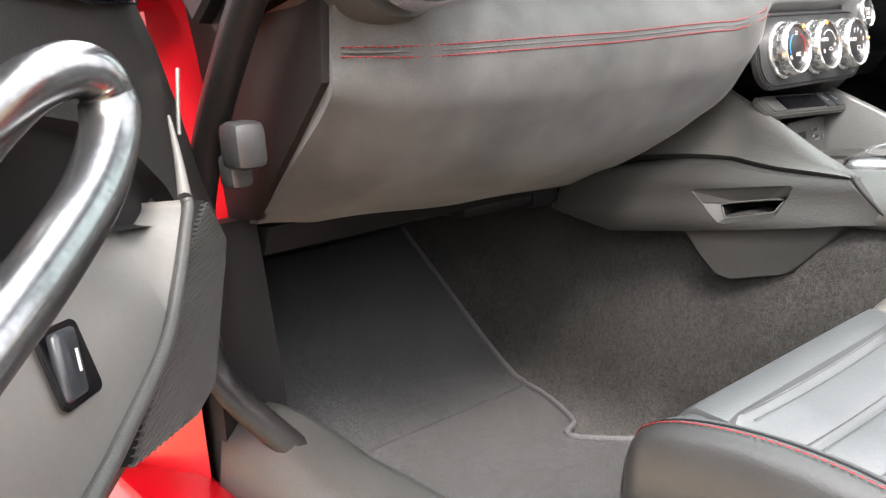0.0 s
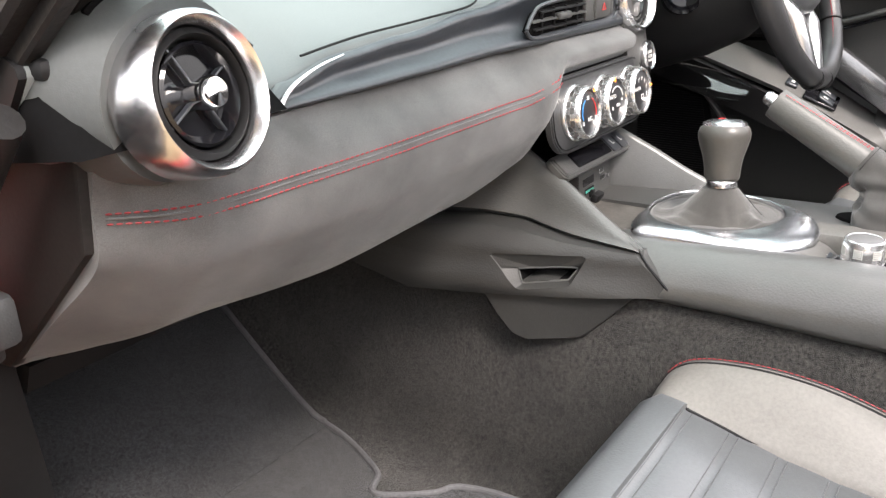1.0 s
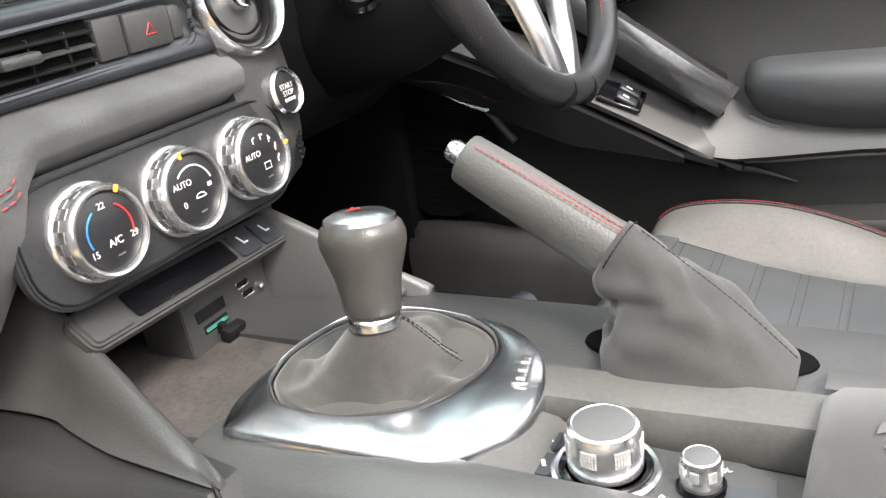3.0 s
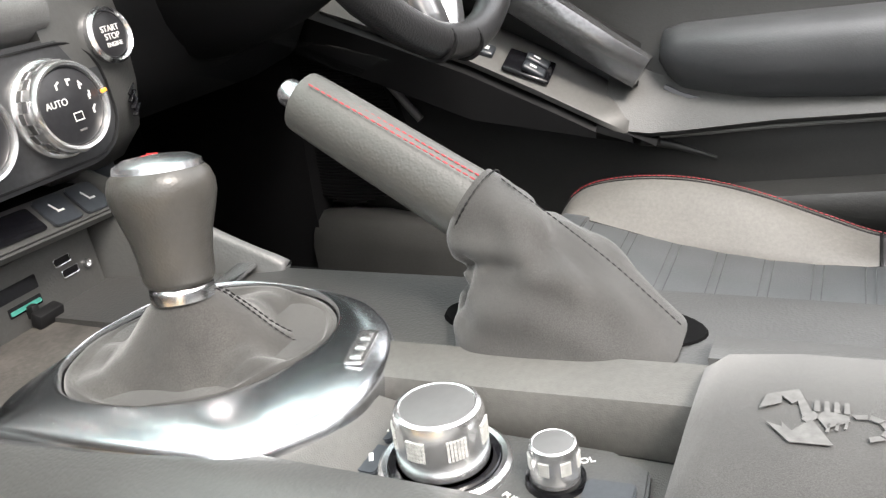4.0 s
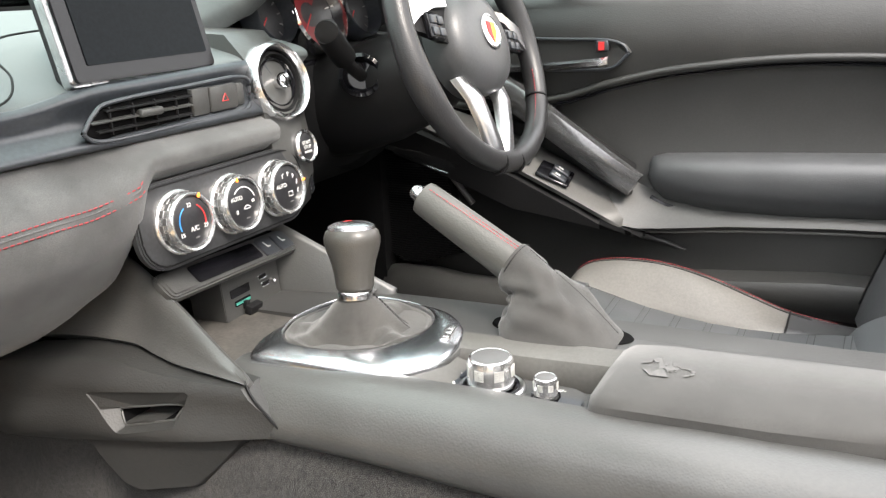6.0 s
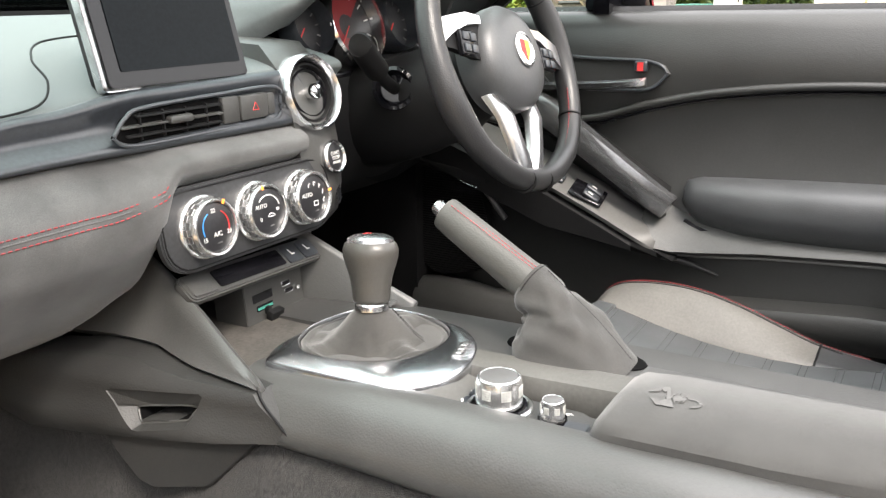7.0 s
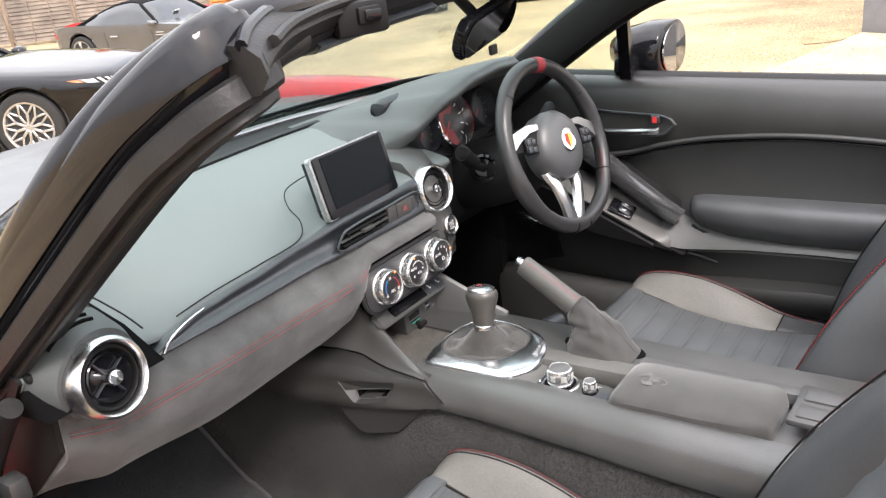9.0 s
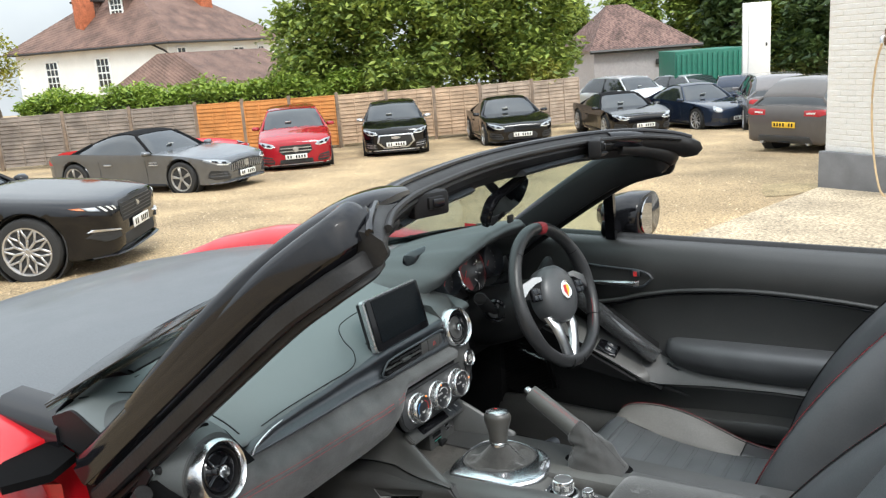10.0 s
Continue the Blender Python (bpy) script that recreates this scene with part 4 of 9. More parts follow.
knob = part("knob", moved(lathe([(0.0150, 0.004), (0.0165, 0.008), (0.0172, 0.022), (0.0190, 0.036), (0.0222, 0.050), (0.0242, 0.060), (0.0244, 0.067), (0.0228, 0.074), (0.0180, 0.080), (0.0110, 0.083), (0.0008, 0.084)], 40), km @ Matrix.Diagonal((1.10, 1.22, 0.86, 1))), mat("satin_grey_leather_knob", (0.055, 0.052, 0.047), 0.33, fine=0.03, var=0.1, bump=0.4, kind="leather", bscale=700, depth=0.0003), gear, "grey leather gear knob", sharp=80)
part("knob_seam", tube([km @ Vector((0.016, 0.012, 0.006)), km @ Vector((0.017, 0.013, 0.03)), km @ Vector((0.020, 0.018, 0.055)), km @ Vector((0.016, 0.016, 0.072))], 0.0009, n=5), M_leather, knob)
part("knob_badge", moved(lathe([(0.0208, 0.0735), (0.0200, 0.0792), (0.0145, 0.0828), (0.0008, 0.0845)], 40), km @ Matrix.Diagonal((1.10, 1.22, 0.878, 1))), M_satin, knob, "satin chrome shift pattern badge")
part("knob_red_bars", merge(*[moved(box((-0.010 + 0.0040 * i, 0.004, 0.0738 - 0.0006 * abs(i - 3)), (0.0005, 0.008, 0.0016), 0.0002), km) for i in range(4)]), M_redprint, knob, "red shift pattern marks")

# rotary controller, volume knob and their buttons
ctrl = part("button_panel", plate([(x, y) for x, y in [(-0.092, -0.272), (-0.016, -0.262), (-0.010, -0.30), (-0.010, -0.385), (-0.020, -0.404), (-0.085, -0.412), (-0.096, -0.395)]], 0.006, Matrix.Translation((0, 0, 0.508)), 0.0015), M_plastic, console, "grey button panel")
for x, y, w, h, rz in ((-0.074, -0.284, 0.028, 0.018, 0), (-0.048, -0.278, 0.022, 0.015, 0), (-0.025, -0.274, 0.018, 0.013, 0), (-0.074, -0.360, 0.030, 0.030, 0), (-0.060, -0.392, 0.052, 0.022, 4)):
    b = part("button", plate(rounded(w, h, 0.003), 0.003, Matrix.Translation((x, y, 0.5135)) @ pose(0, 0, 0, 0, 0, rz), 0.0008), M_trim, ctrl)
    part("button_mark", box((x, y, 0.5168), (0.006, 0.0022, 0.0005), 0.0002, (0, 0, 30)), M_white, b)


dot_m = mat("pale_grip_dot", (0.42, 0.42, 0.40), 0.4, var=0.05, bump=0)


def rotary(c, r, h, name, label):
    m = Matrix.Translation(c)
    k = part(name, lathe([(r * 1.0, 0.0), (r * 1.02, 0.003), (r * 1.0, h * 0.55), (r * 0.98, h * 0.85), (r * 0.93, h * 0.97), (r * 0.84, h * 1.0), (r * 0.80, h * 0.985)], 48, m), M_dialring, ctrl, label)
    part("top", lathe([(r * 0.81, h * 0.90), (r * 0.80, h * 0.985), (r * 0.74, h * 1.0), (0.0005, h * 1.0)], 40, m), mat("grey_knob_top", (0.10, 0.10, 0.10), 0.4, fine=0.02, var=0.06, bump=0.05), k)
    for i in range(7):
        dots = []
        for j in range(6):
            for n in range(5):
                q = 2 * math.pi * i / 7 + (j - 2.5) * 0.075 + 0.35
                dots.append(box((r * 1.004 * math.cos(q), r * 1.004 * math.sin(q), h * (0.42 + 0.075 * n)), (0.0010, r * 0.052, h * 0.052), 0.0, (0, 0, math.degrees(q))))
        part("grip_dots", moved(merge(*dots), m), dot_m, k, "pale dotted grip patch")
    part("well", lathe([(r * 1.06, -0.004), (r * 1.06, -0.001), (r * 1.22, 0.0), (r * 1.26, -0.004)], 44, m), M_gloss, k)
    return k


big = rotary((-0.040, -0.313, 0.519), 0.0215, 0.028, "rotary_controller", "chrome rotary controller")
part("halo", lathe([(0.0265, -0.004), (0.027, 0.0015), (0.0295, 0.0022), (0.0315, 0.0005), (0.0315, -0.004)], 48, Matrix.Translation((-0.040, -0.313, 0.516))), M_satin, big, "satin ring")
rotary((-0.038, -0.366, 0.517), 0.0110, 0.018, "volume_knob", "small chrome volume knob")
lettering("VOL", 0.0055, Matrix.Translation((-0.022, -0.374, 0.5146)) @ pose(0, 0, 0, 0, 0, -60), M_white, ctrl)
lettering("PUSH", 0.0045, Matrix.Translation((-0.055, -0.352, 0.5146)) @ pose(0, 0, 0, 0, 0, -110), M_white, ctrl)

# armrest lid with a pale emblem
lid = thing("armrest_lid", (-0.035, -0.55, 0.53), "grey suede armrest lid with a pale emblem", "armrest")
lb = loft([[(x0, y, z - 0.028), (x0 - 0.002, y, z - 0.006), (x0 + 0.006, y, z + 0.001), (lerp(x0, x1, 0.5), y, z + 0.003), (x1 - 0.006, y, z + 0.001), (x1 + 0.001, y, z - 0.006), (x1, y, z - 0.028)]
           for y, z, x0, x1 in ((-0.418, 0.528, -0.076, 0.016), (-0.421, 0.545, -0.084, 0.024), (-0.431, 0.550, -0.089, 0.030), (-0.46, 0.5525, -0.091, 0.032), (-0.56, 0.555, -0.088, 0.034), (-0.640, 0.557, -0.080, 0.036), (-0.654, 0.553, -0.072, 0.032), (-0.660, 0.540, -0.066, 0.026))])
part("pad", lb, mat("charcoal_suede_lid", (0.042, 0.041, 0.039), 0.9, var=0.25, vscale=18, fine=0.15, fscale=1500, bump=0.4, bscale=2600, sheen=0.25, depth=0.0004), lid, "grey suede pad", sharp=50)
pale = mat("pale_grey_print", (0.108, 0.106, 0.103), 0.7, bump=0.1)
# across the lid and along it, as shares of the emblem's width and length
STROKES = [[(0.0, 0.56), (0.04, 0.84), (0.29, 1.0), (0.41, 0.56), (0.34, 0.46), (0.29, 0.76), (0.25, 0.70), (0.16, 0.84), (0.17, 0.70)],
           [(0.07, 0.32), (0.20, 0.25), (0.19, 0.34), (0.27, 0.20), (0.36, 0.36), (0.41, 0.44), (0.58, 0.02), (0.26, 0.0)],
           [(0.33, 0.43), (0.42, 0.60), (0.47, 0.50), (0.38, 0.36)],
           [(0.44, 0.50), (0.50, 0.62), (0.68, 0.56), (0.69, 0.46), (0.58, 0.36), (0.52, 0.30)]]
STROKES += [[(0.42 + 0.075 * i, 0.60), (0.42 + 0.075 * i, 0.80), (0.455 + 0.075 * i, 0.80), (0.465 + 0.075 * i, 0.60)] for i in range(4)]
STROKES += [[(0.53 + 0.065 * i, 0.40 + 0.03 * i), (0.55 + 0.065 * i, 0.40 + 0.03 * i), (0.54 + 0.065 * i, 0.24 + 0.04 * i), (0.515 + 0.065 * i, 0.24 + 0.04 * i)] for i in range(3)]
STROKES += [[(0.80 + r * math.cos(q) * 0.20, 0.38 + r * math.sin(q) * 0.24) for q, r in ((q0, 1.0), (q0 - 0.62, 1.0), (q0 - 0.62, 0.66), (q0, 0.66))] for q0 in (2.1, 1.38, 0.66, -0.06, -0.78)]
emblem = None
for stroke in STROKES:
    flat = [(-0.044 + 0.037 * v, -0.448 - 0.047 * u) for u, v in stroke]
    area = sum(a[0] * b[1] - b[0] * a[1] for a, b in zip(flat, flat[1:] + flat[:1]))
    bm = plate(flat if area > 0 else flat[::-1], 0.0003, Matrix.Translation((0, 0, 0.5556)))
    for v in bm.verts:
        v.co.z += 0.035 * (-0.448 - v.co.y)
    if emblem:
        part("emblem_stroke", bm, pale, emblem)
    else:
        emblem = part("emblem", bm, pale, lid, "pale grey printed emblem")
rear_sw = part("rear_switch", box((0.004, -0.722, 0.552), (0.104, 0.100, 0.012), 0.006), M_plastic, console, "grey rear switch plate")
for x in (-0.020, 0.026):
    part("release_button", box((x, -0.722, 0.5585), (0.034, 0.078, 0.004), 0.003), M_plastic, rear_sw)

# handbrake
brake = thing("handbrake", (0.085, -0.33, 0.53), "raised handbrake with leather grip and suede gaiter", "handbrake")
bt, bs = Vector((0.096, -0.168, 0.658)), Vector((0.087, -0.281, 0.594))
d = (bt - bs).normalized()
bside = d.cross(Vector((0, 0, 1))).normalized()
bup = bside.cross(d)
grip = [bs - d * 0.01, bs + d * 0.02, bs + d * 0.06, bs + d * 0.105, bs + d * 0.122]
part("grip", tube([bs - d * 0.012, bs + d * 0.005, bs + d * 0.04, bs + d * 0.09, bs + d * 0.118, bs + d * 0.123], lambda t: (0.0205 - 0.004 * t) * (1 if t < 0.97 else 0.75), n=24, k=6, squash=1.12), mat("grey_leather_grip", (0.072, 0.071, 0.066), 0.40, fine=0.03, bump=0.4, kind="leather", bscale=600, depth=0.0004), brake, "grey leather grip", sharp=60)
part("release_knob", lathe([(0.008, -0.004), (0.0085, 0.004), (0.0088, 0.012), (0.0070, 0.015), (0.0005, 0.016)], 24, aim(bs + d * 0.122, d)), M_satin, brake, "polished release button")
for o in (-0.003, 0.003):
    stitches([bs + d * q + bside * (o - 0.007) + bup * (0.0222 - 0.0042 * q / 0.12) for q in (0.0, 0.04, 0.08, 0.113)], M_red, brake, step=0.0045, length=0.0034, r=0.0007, label="red stitching")
part("grip_end", tube([bs + d * 0.111, bs + d * 0.118], 0.0172, n=24, k=2, squash=1.12), M_black, brake)
rings = []
for j in range(24):
    t = j / 23
    ring = []
    for i in range(48):
        a = 2 * math.pi * i / 48
        ca, sa = math.cos(a), math.sin(a)
        top_p = bs + bside * (0.0222 * ca) - bup * (0.0242 * sa)
        k = 0.55
        fx, fy = math.copysign(abs(ca) ** k, ca), math.copysign(abs(sa) ** k, sa)
        low_p = Vector((0.064 + 0.043 * fx, -0.343 + 0.060 * fy, 0.531))
        p = Vector(top_p).lerp(low_p, t)
        back = max(0, -sa)
        p.y -= 0.014 * max(0, sa) * math.exp(-((t - 0.42) / 0.2) ** 2)
        p += Vector((0, -0.004 * back * math.sin(math.pi * t), 0.004 * math.sin(math.pi * t)))
        crease = (0.0034 * math.sin(3 * a + 7 * t) + 0.0020 * math.sin(5 * a - 13 * t + 1.5) + 0.0014 * math.sin(9 * a + 17 * t)) * math.sin(math.pi * t)
        crease -= 0.010 * math.exp(-((t - 0.36 - 0.08 * math.sin(2 * a)) / 0.05) ** 2) * (0.4 + 0.6 * max(0, sa))
        out = Vector((ca, 0.6 * sa, 0.3))
        ring.append(p + out * crease)
    rings.append(ring)
part("gaiter", loft(rings), M_suede_boot, brake, "wrinkled grey suede gaiter", sharp=70)
stitches([(0.085, -0.303, 0.611), (0.078, -0.334, 0.592), (0.070, -0.368, 0.570), (0.064, -0.401, 0.543)], M_black, brake, step=0.004, length=0.003, r=0.0006)
stitches([bs - d * 0.004 + bside * (-0.0236 * math.cos(q)) + bup * (0.0256 * math.sin(q)) for q in [radians(-10 + 20 * k) for k in range(12)]], M_black, brake, step=0.004, length=0.003, r=0.0007)


# ---- steering wheel and column ----
M_leather_back = mat("dark_grey_back_leather", (0.062, 0.064, 0.067), 0.40, var=0.15, fine=0.03, bump=0.3, kind="leather", bscale=520, depth=0.0005, spec=0.6)
wheel = thing("steering_wheel", (0.358, -0.05, 0.76), "black leather steering wheel with red stitching and a red top mark", "steering wheel")
WM = Matrix.Translation((0.354, -0.115, 0.800)) @ Matrix(((1, 0, 0, 0), (0, 0.342, -0.940, 0), (0, 0.940, 0.342, 0), (0, 0, 0, 1))) @ pose(0, 0, 0, 0, 0, -10)
RIM = 0.170
rim_pts = [(RIM * math.cos(a), RIM * math.sin(a) * (0.985 if math.sin(a) > -0.8 else 0.97), 0.0) for a in [2 * math.pi * i / 72 for i in range(72)]]
rim_r = [0.0150 + 0.0025 * math.exp(-((math.degrees(a) % 180 - 25) / 16) ** 2) for a in [2 * math.pi * i / 72 for i in range(72)]]
rings = []
for i, p in enumerate(rim_pts):
    a = 2 * math.pi * i / 72
    rad = Vector((math.cos(a), math.sin(a), 0))
    rings.append([WM @ (Vector(p) + rad * (rim_r[i] * math.cos(2 * math.pi * j / 16)) + Vector((0, 0, rim_r[i] * 1.08 * math.sin(2 * math.pi * j / 16)))) for j in range(16)])
part("rim", loft(rings, loop=True), mat("black_rim_leather", (0.022, 0.022, 0.023), 0.36, var=0.12, fine=0.03, bump=0.6, kind="leather", bscale=620, depth=0.0004), wheel, "black leather rim", sharp=80)


def rim_piece(a0, a1, name, material, label):
    rr = []
    for i in range(7):
        a = radians(lerp(a0, a1, i / 6))
        rad = Vector((math.cos(a), math.sin(a), 0))
        rr.append([WM @ (rad * RIM * 0.986 + rad * (0.0160 * math.cos(2 * math.pi * j / 16)) + Vector((0, 0, 0.0170 * math.sin(2 * math.pi * j / 16)))) for j in range(16)])
    return part(name, loft(rr), material, wheel, label)


rim_piece(84, 93, "top_mark", M_red, "red leather top mark")
for a in (38, 142, 205, 335, 262, 278):
    rim_piece(a - 0.4, a + 0.4, "rim_seam", M_black, "")
for sgn in (1, -1):
    for a0, a1 in ((-60, -12), (14, 66)):
        stitches([WM @ Vector(((RIM - 0.0145) * sgn * math.cos(radians(lerp(a0, a1, i / 8))), (RIM - 0.0145) * math.sin(radians(lerp(a0, a1, i / 8))), 0.006)) for i in range(9)], M_red, wheel, step=0.005, length=0.004, r=0.001, label="red cross stitching")
M_wheeltrim = mat("satin_silver_spoke", (0.78, 0.78, 0.79), 0.30, metal=1.0, var=0.05, bump=0.0)
hub = part("airbag_hub", moved(lathe([(0.058, -0.035), (0.062, -0.012), (0.061, 0.004), (0.054, 0.014), (0.040, 0.020), (0.022, 0.022), (0.0005, 0.022)], 44), WM @ Matrix.Translation((0, 0.000, 0.004)) @ Matrix.Diagonal((1.20, 1.16, 1.1, 1))), M_leather_back, wheel, "black airbag hub", sharp=70)
em2 = WM @ Matrix.Translation((0, 0.004, 0.0275)) @ Matrix.Diagonal((1.25, 1.25, 1, 1))
part("badge_ring", lathe([(0.0170, 0.0), (0.0185, 0.001), (0.0190, 0.0035), (0.0170, 0.0042), (0.0160, 0.003)], 40, em2), M_chrome, hub, "chrome badge ring")
part("badge_face", lathe([(0.0168, 0.001), (0.0165, 0.0032), (0.0004, 0.0036)], 36, em2), M_white, hub)
part("shield_red", plate([(-0.009, 0.010), (-0.009, -0.002), (0.0, -0.013), (0.0, 0.010)], 0.001, em2 @ pose(0, 0, 0.0034)), M_redprint, hub, "red half shield")
part("shield_yellow", plate([(0.0, 0.010), (0.0, -0.013), (0.009, -0.002), (0.009, 0.010)], 0.001, em2 @ pose(0, 0, 0.0034)), M_yellow, hub, "yellow half shield")
for sgn in (1, -1):
    part("spoke", moved(loft([[(sgn * x, y + h, z), (sgn * x, y - h, z), (sgn * x, y - h * 0.8, z - 0.014), (sgn * x, y + h * 0.8, z - 0.014)] for x, y, h, z in ((0.045, 0.012, 0.030, 0.008), (0.085, 0.020, 0.026, 0.002), (0.125, 0.020, 0.020, 0.002), (0.160, 0.018, 0.017, 0.002))]), WM), M_black, wheel)
    part("spoke_trim", moved(loft([[(sgn * x, y + h, z), (sgn * x, y - h, z), (sgn * x, y - h, z - 0.006), (sgn * x, y + h, z - 0.006)] for x, y, h, z in ((0.066, 0.042, 0.005, 0.0110), (0.095, 0.041, 0.008, 0.0085), (0.128, 0.030, 0.011, 0.006), (0.154, 0.018, 0.016, 0.004))]), WM), M_wheeltrim, wheel, "satin silver spoke trim")
    pad_b = part("button_pad", moved(box((sgn * 0.103, 0.008, 0.006), (0.036, 0.034, 0.010), 0.004), WM), M_gloss, wheel)
    for i in range(2):
        for j in range(2):
            part("button", moved(box((sgn * (0.095 + 0.016 * i), 0.015 - 0.015 * j, 0.0115), (0.013, 0.011, 0.004), 0.0015), WM), M_trim, pad_b)
    part("lower_spoke", moved(loft([[(sgn * (x - w), y, z - 0.003), (sgn * (x - w * 0.6), y, z + 0.003), (sgn * (x + w * 0.6), y, z + 0.003), (sgn * (x + w), y, z - 0.003), (sgn * (x + w), y, z - 0.012), (sgn * (x - w), y, z - 0.012)] for x, y, w, z in ((0.044, -0.050, 0.016, -0.004), (0.037, -0.080, 0.015, 0.006), (0.026, -0.115, 0.013, 0.006), (0.016, -0.142, 0.016, 0.004), (0.010, -0.160, 0.014, 0.003))]), WM), M_wheeltrim, wheel, "satin silver lower spoke", sharp=80)
column = thing("steering_column", (0.358, 0.0, 0.72), "black steering column shroud with stalks", "steering column")
part("shroud", loft([[(0.358 + w * c, y, z + (h if s > 0 else h * 1.25) * s) for c, s in [(math.cos(2 * math.pi * i / 24), math.sin(2 * math.pi * i / 24)) for i in range(24)]] for y, z, w, h in ((-0.085, 0.777, 0.045, 0.045), (-0.06, 0.772, 0.066, 0.060), (0.0, 0.752, 0.078, 0.068), (0.08, 0.728, 0.080, 0.070), (0.16, 0.72, 0.08, 0.07))]), M_black, column, sharp=60)
for sgn in (-1, 1):
    base = Vector((0.358 + sgn * 0.080, 0.016, 0.765))
    tip = base + Vector((sgn * 0.098, -0.020, 0.062))
    stalk = part("stalk", tube([base, base + Vector((sgn * 0.03, -0.006, 0.014)), base + Vector((sgn * 0.065, -0.013, 0.036))], 0.0085, n=14), M_black, column)
    part("stalk_head", tube([base + Vector((sgn * 0.050, -0.010, 0.028)), base + Vector((sgn * 0.072, -0.015, 0.042)), base + Vector((sgn * 0.094, -0.019, 0.060)), tip], lambda t: 0.0155 * (1 - max(0, t - 0.9) * 5), n=18, k=4), M_black, stalk, "rounded stalk head")
    part("stalk_boot", lathe([(0.030, -0.020), (0.029, 0.004), (0.024, 0.006), (0.018, -0.002), (0.009, -0.002)], 28, aim(base, (sgn, -0.5, 0.2))), M_gloss, column)
part("film_sheet", loft([[(x, y + 0.006 * math.sin(9 * x * y * 40), z + 0.004 * math.sin(40 * x)) for y, z in ((0.05, 0.648), (0.0, 0.640), (-0.05, 0.626), (-0.075, 0.622))] for x in [0.24 + 0.02 * i for i in range(9)]], closed=False, cap=False), M_film, column, "crumpled clear plastic film")


# ---- seats ----
M_seam = mat("grey_seam_thread", (0.075, 0.078, 0.080), 0.7, var=0.1, bump=0.2)


def seat_thing(xc, label, lean=0.0):
    """A sports seat with cross flutes; the cushion faces forward."""
    s = thing("sports_seat", (xc, -0.45, 0.20), label, "seat", "sports car seats")
    W2 = 0.150

    def seat_z(t):
        return 0.418 - 0.036 * math.sin(math.pi * min(1, t * 0.9)) - 0.014 * t

    # cushion centre: flutes run across
    rings = []
    for i in range(121):
        t = i / 120
        y = lerp(-0.190, -0.640, t)
        flute = 0.0038 * abs(math.sin(math.pi * max(0, t - 0.07) / 0.93 * 9)) ** 0.6 if t > 0.07 else 0.0038 * abs(math.sin(math.pi * t / 0.07)) ** 0.6
        z = seat_z(t) - 0.010 * max(0, 1 - t / 0.05) ** 2
        rings.append([(xc + W2 * u, y, z + flute * (1 - abs(u) ** 5) - 0.010 * (1 - u * u) * 0.6 - (0.012 if abs(u) == 1 else 0)) for u in (-1, -0.93, -0.5, -0.25, 0, 0.25, 0.5, 0.93, 1)] + [(xc + W2, y, 0.30), (xc - W2, y, 0.30)])
    part("cushion_centre", loft(rings), M_leather_grey, s, "grey fluted leather cushion", sharp=70)
    for k in range(0, 9):
        t = 0.07 + 0.93 * k / 9
        for dy in (-0.0045, 0.0045):
            y = lerp(-0.190, -0.640, t) + dy
            part("flute_seam", tube([(xc + W2 * u, y, seat_z(t - dy / 0.45) + 0.0026 - 0.006 * (1 - u * u)) for u in (-0.9, -0.5, 0, 0.5, 0.9)], 0.0005, n=5, k=3), M_seam, s)
    part("front_roll", loft([[(xc + u, y, z) for y, z in [(-0.20, 0.30), (-0.178, 0.34), (-0.166, 0.375 + b), (-0.170, 0.403 + b), (-0.188, 0.417 + b), (-0.215, 0.414 + b), (-0.23, 0.30)]] for u, b in ((-0.152, -0.003), (-0.14, 0.0), (-0.08, 0.0), (0, 0.0), (0.08, 0.0), (0.14, 0.0), (0.152, -0.003))]), M_leather_grey, s, "rounded front edge", sharp=70)
    for sg in (-1, 1):
        inner, outer, crest = [], [], []
        profile = [(-0.166, 0.366, 0.352), (-0.170, 0.396, 0.384), (-0.184, 0.418, 0.404), (-0.215, 0.432, 0.402), (-0.27, 0.439, 0.393), (-0.33, 0.436, 0.384), (-0.39, 0.422, 0.378), (-0.45, 0.401, 0.374), (-0.51, 0.381, 0.370), (-0.59, 0.369, 0.368), (-0.68, 0.365, 0.368)]
        for y, up, zc in curve_pts(profile, 5):
            nose = max(0, 1 - (-0.166 - y) / 0.03) ** 2
            xi, xo = W2 - 0.008, 0.230 - 0.016 * nose
            xs = lerp(xi, xo, 0.78)
            inner.append([(xc + sg * x, y, z) for x, z in [(xi, 0.31), (xi, zc - 0.006), (xi + 0.010, zc + 0.004), (lerp(xi, xo, 0.30), lerp(zc, up, 0.42)), (lerp(xi, xo, 0.50), lerp(zc, up, 0.80)), (lerp(xi, xo, 0.66), up - 0.0015), (xs, up), (xs, 0.31)]])
            outer.append([(xc + sg * x, y, z) for x, z in [(xs + 0.0005, 0.30), (xs + 0.0005, up), (lerp(xs, xo, 0.5), up - 0.003), (xo - 0.002, up - 0.012), (xo + 0.003, up - 0.045 if up > 0.41 else up - 0.03), (xo + 0.001, 0.325), (xo - 0.006, 0.30)]])
            crest.append((xc + sg * (xs + 0.003), y, up + 0.0008))
        cut = 41
        inner_m = M_leather_grey if xc < 0 and sg < 0 else M_leather_tan
        bol = part("bolster", loft(inner[:cut]), inner_m, s, "grey leather bolster", sharp=75)
        part("bolster_rear", loft(inner[cut - 1:]), M_leather, bol, "black leather rear bolster", sharp=75)
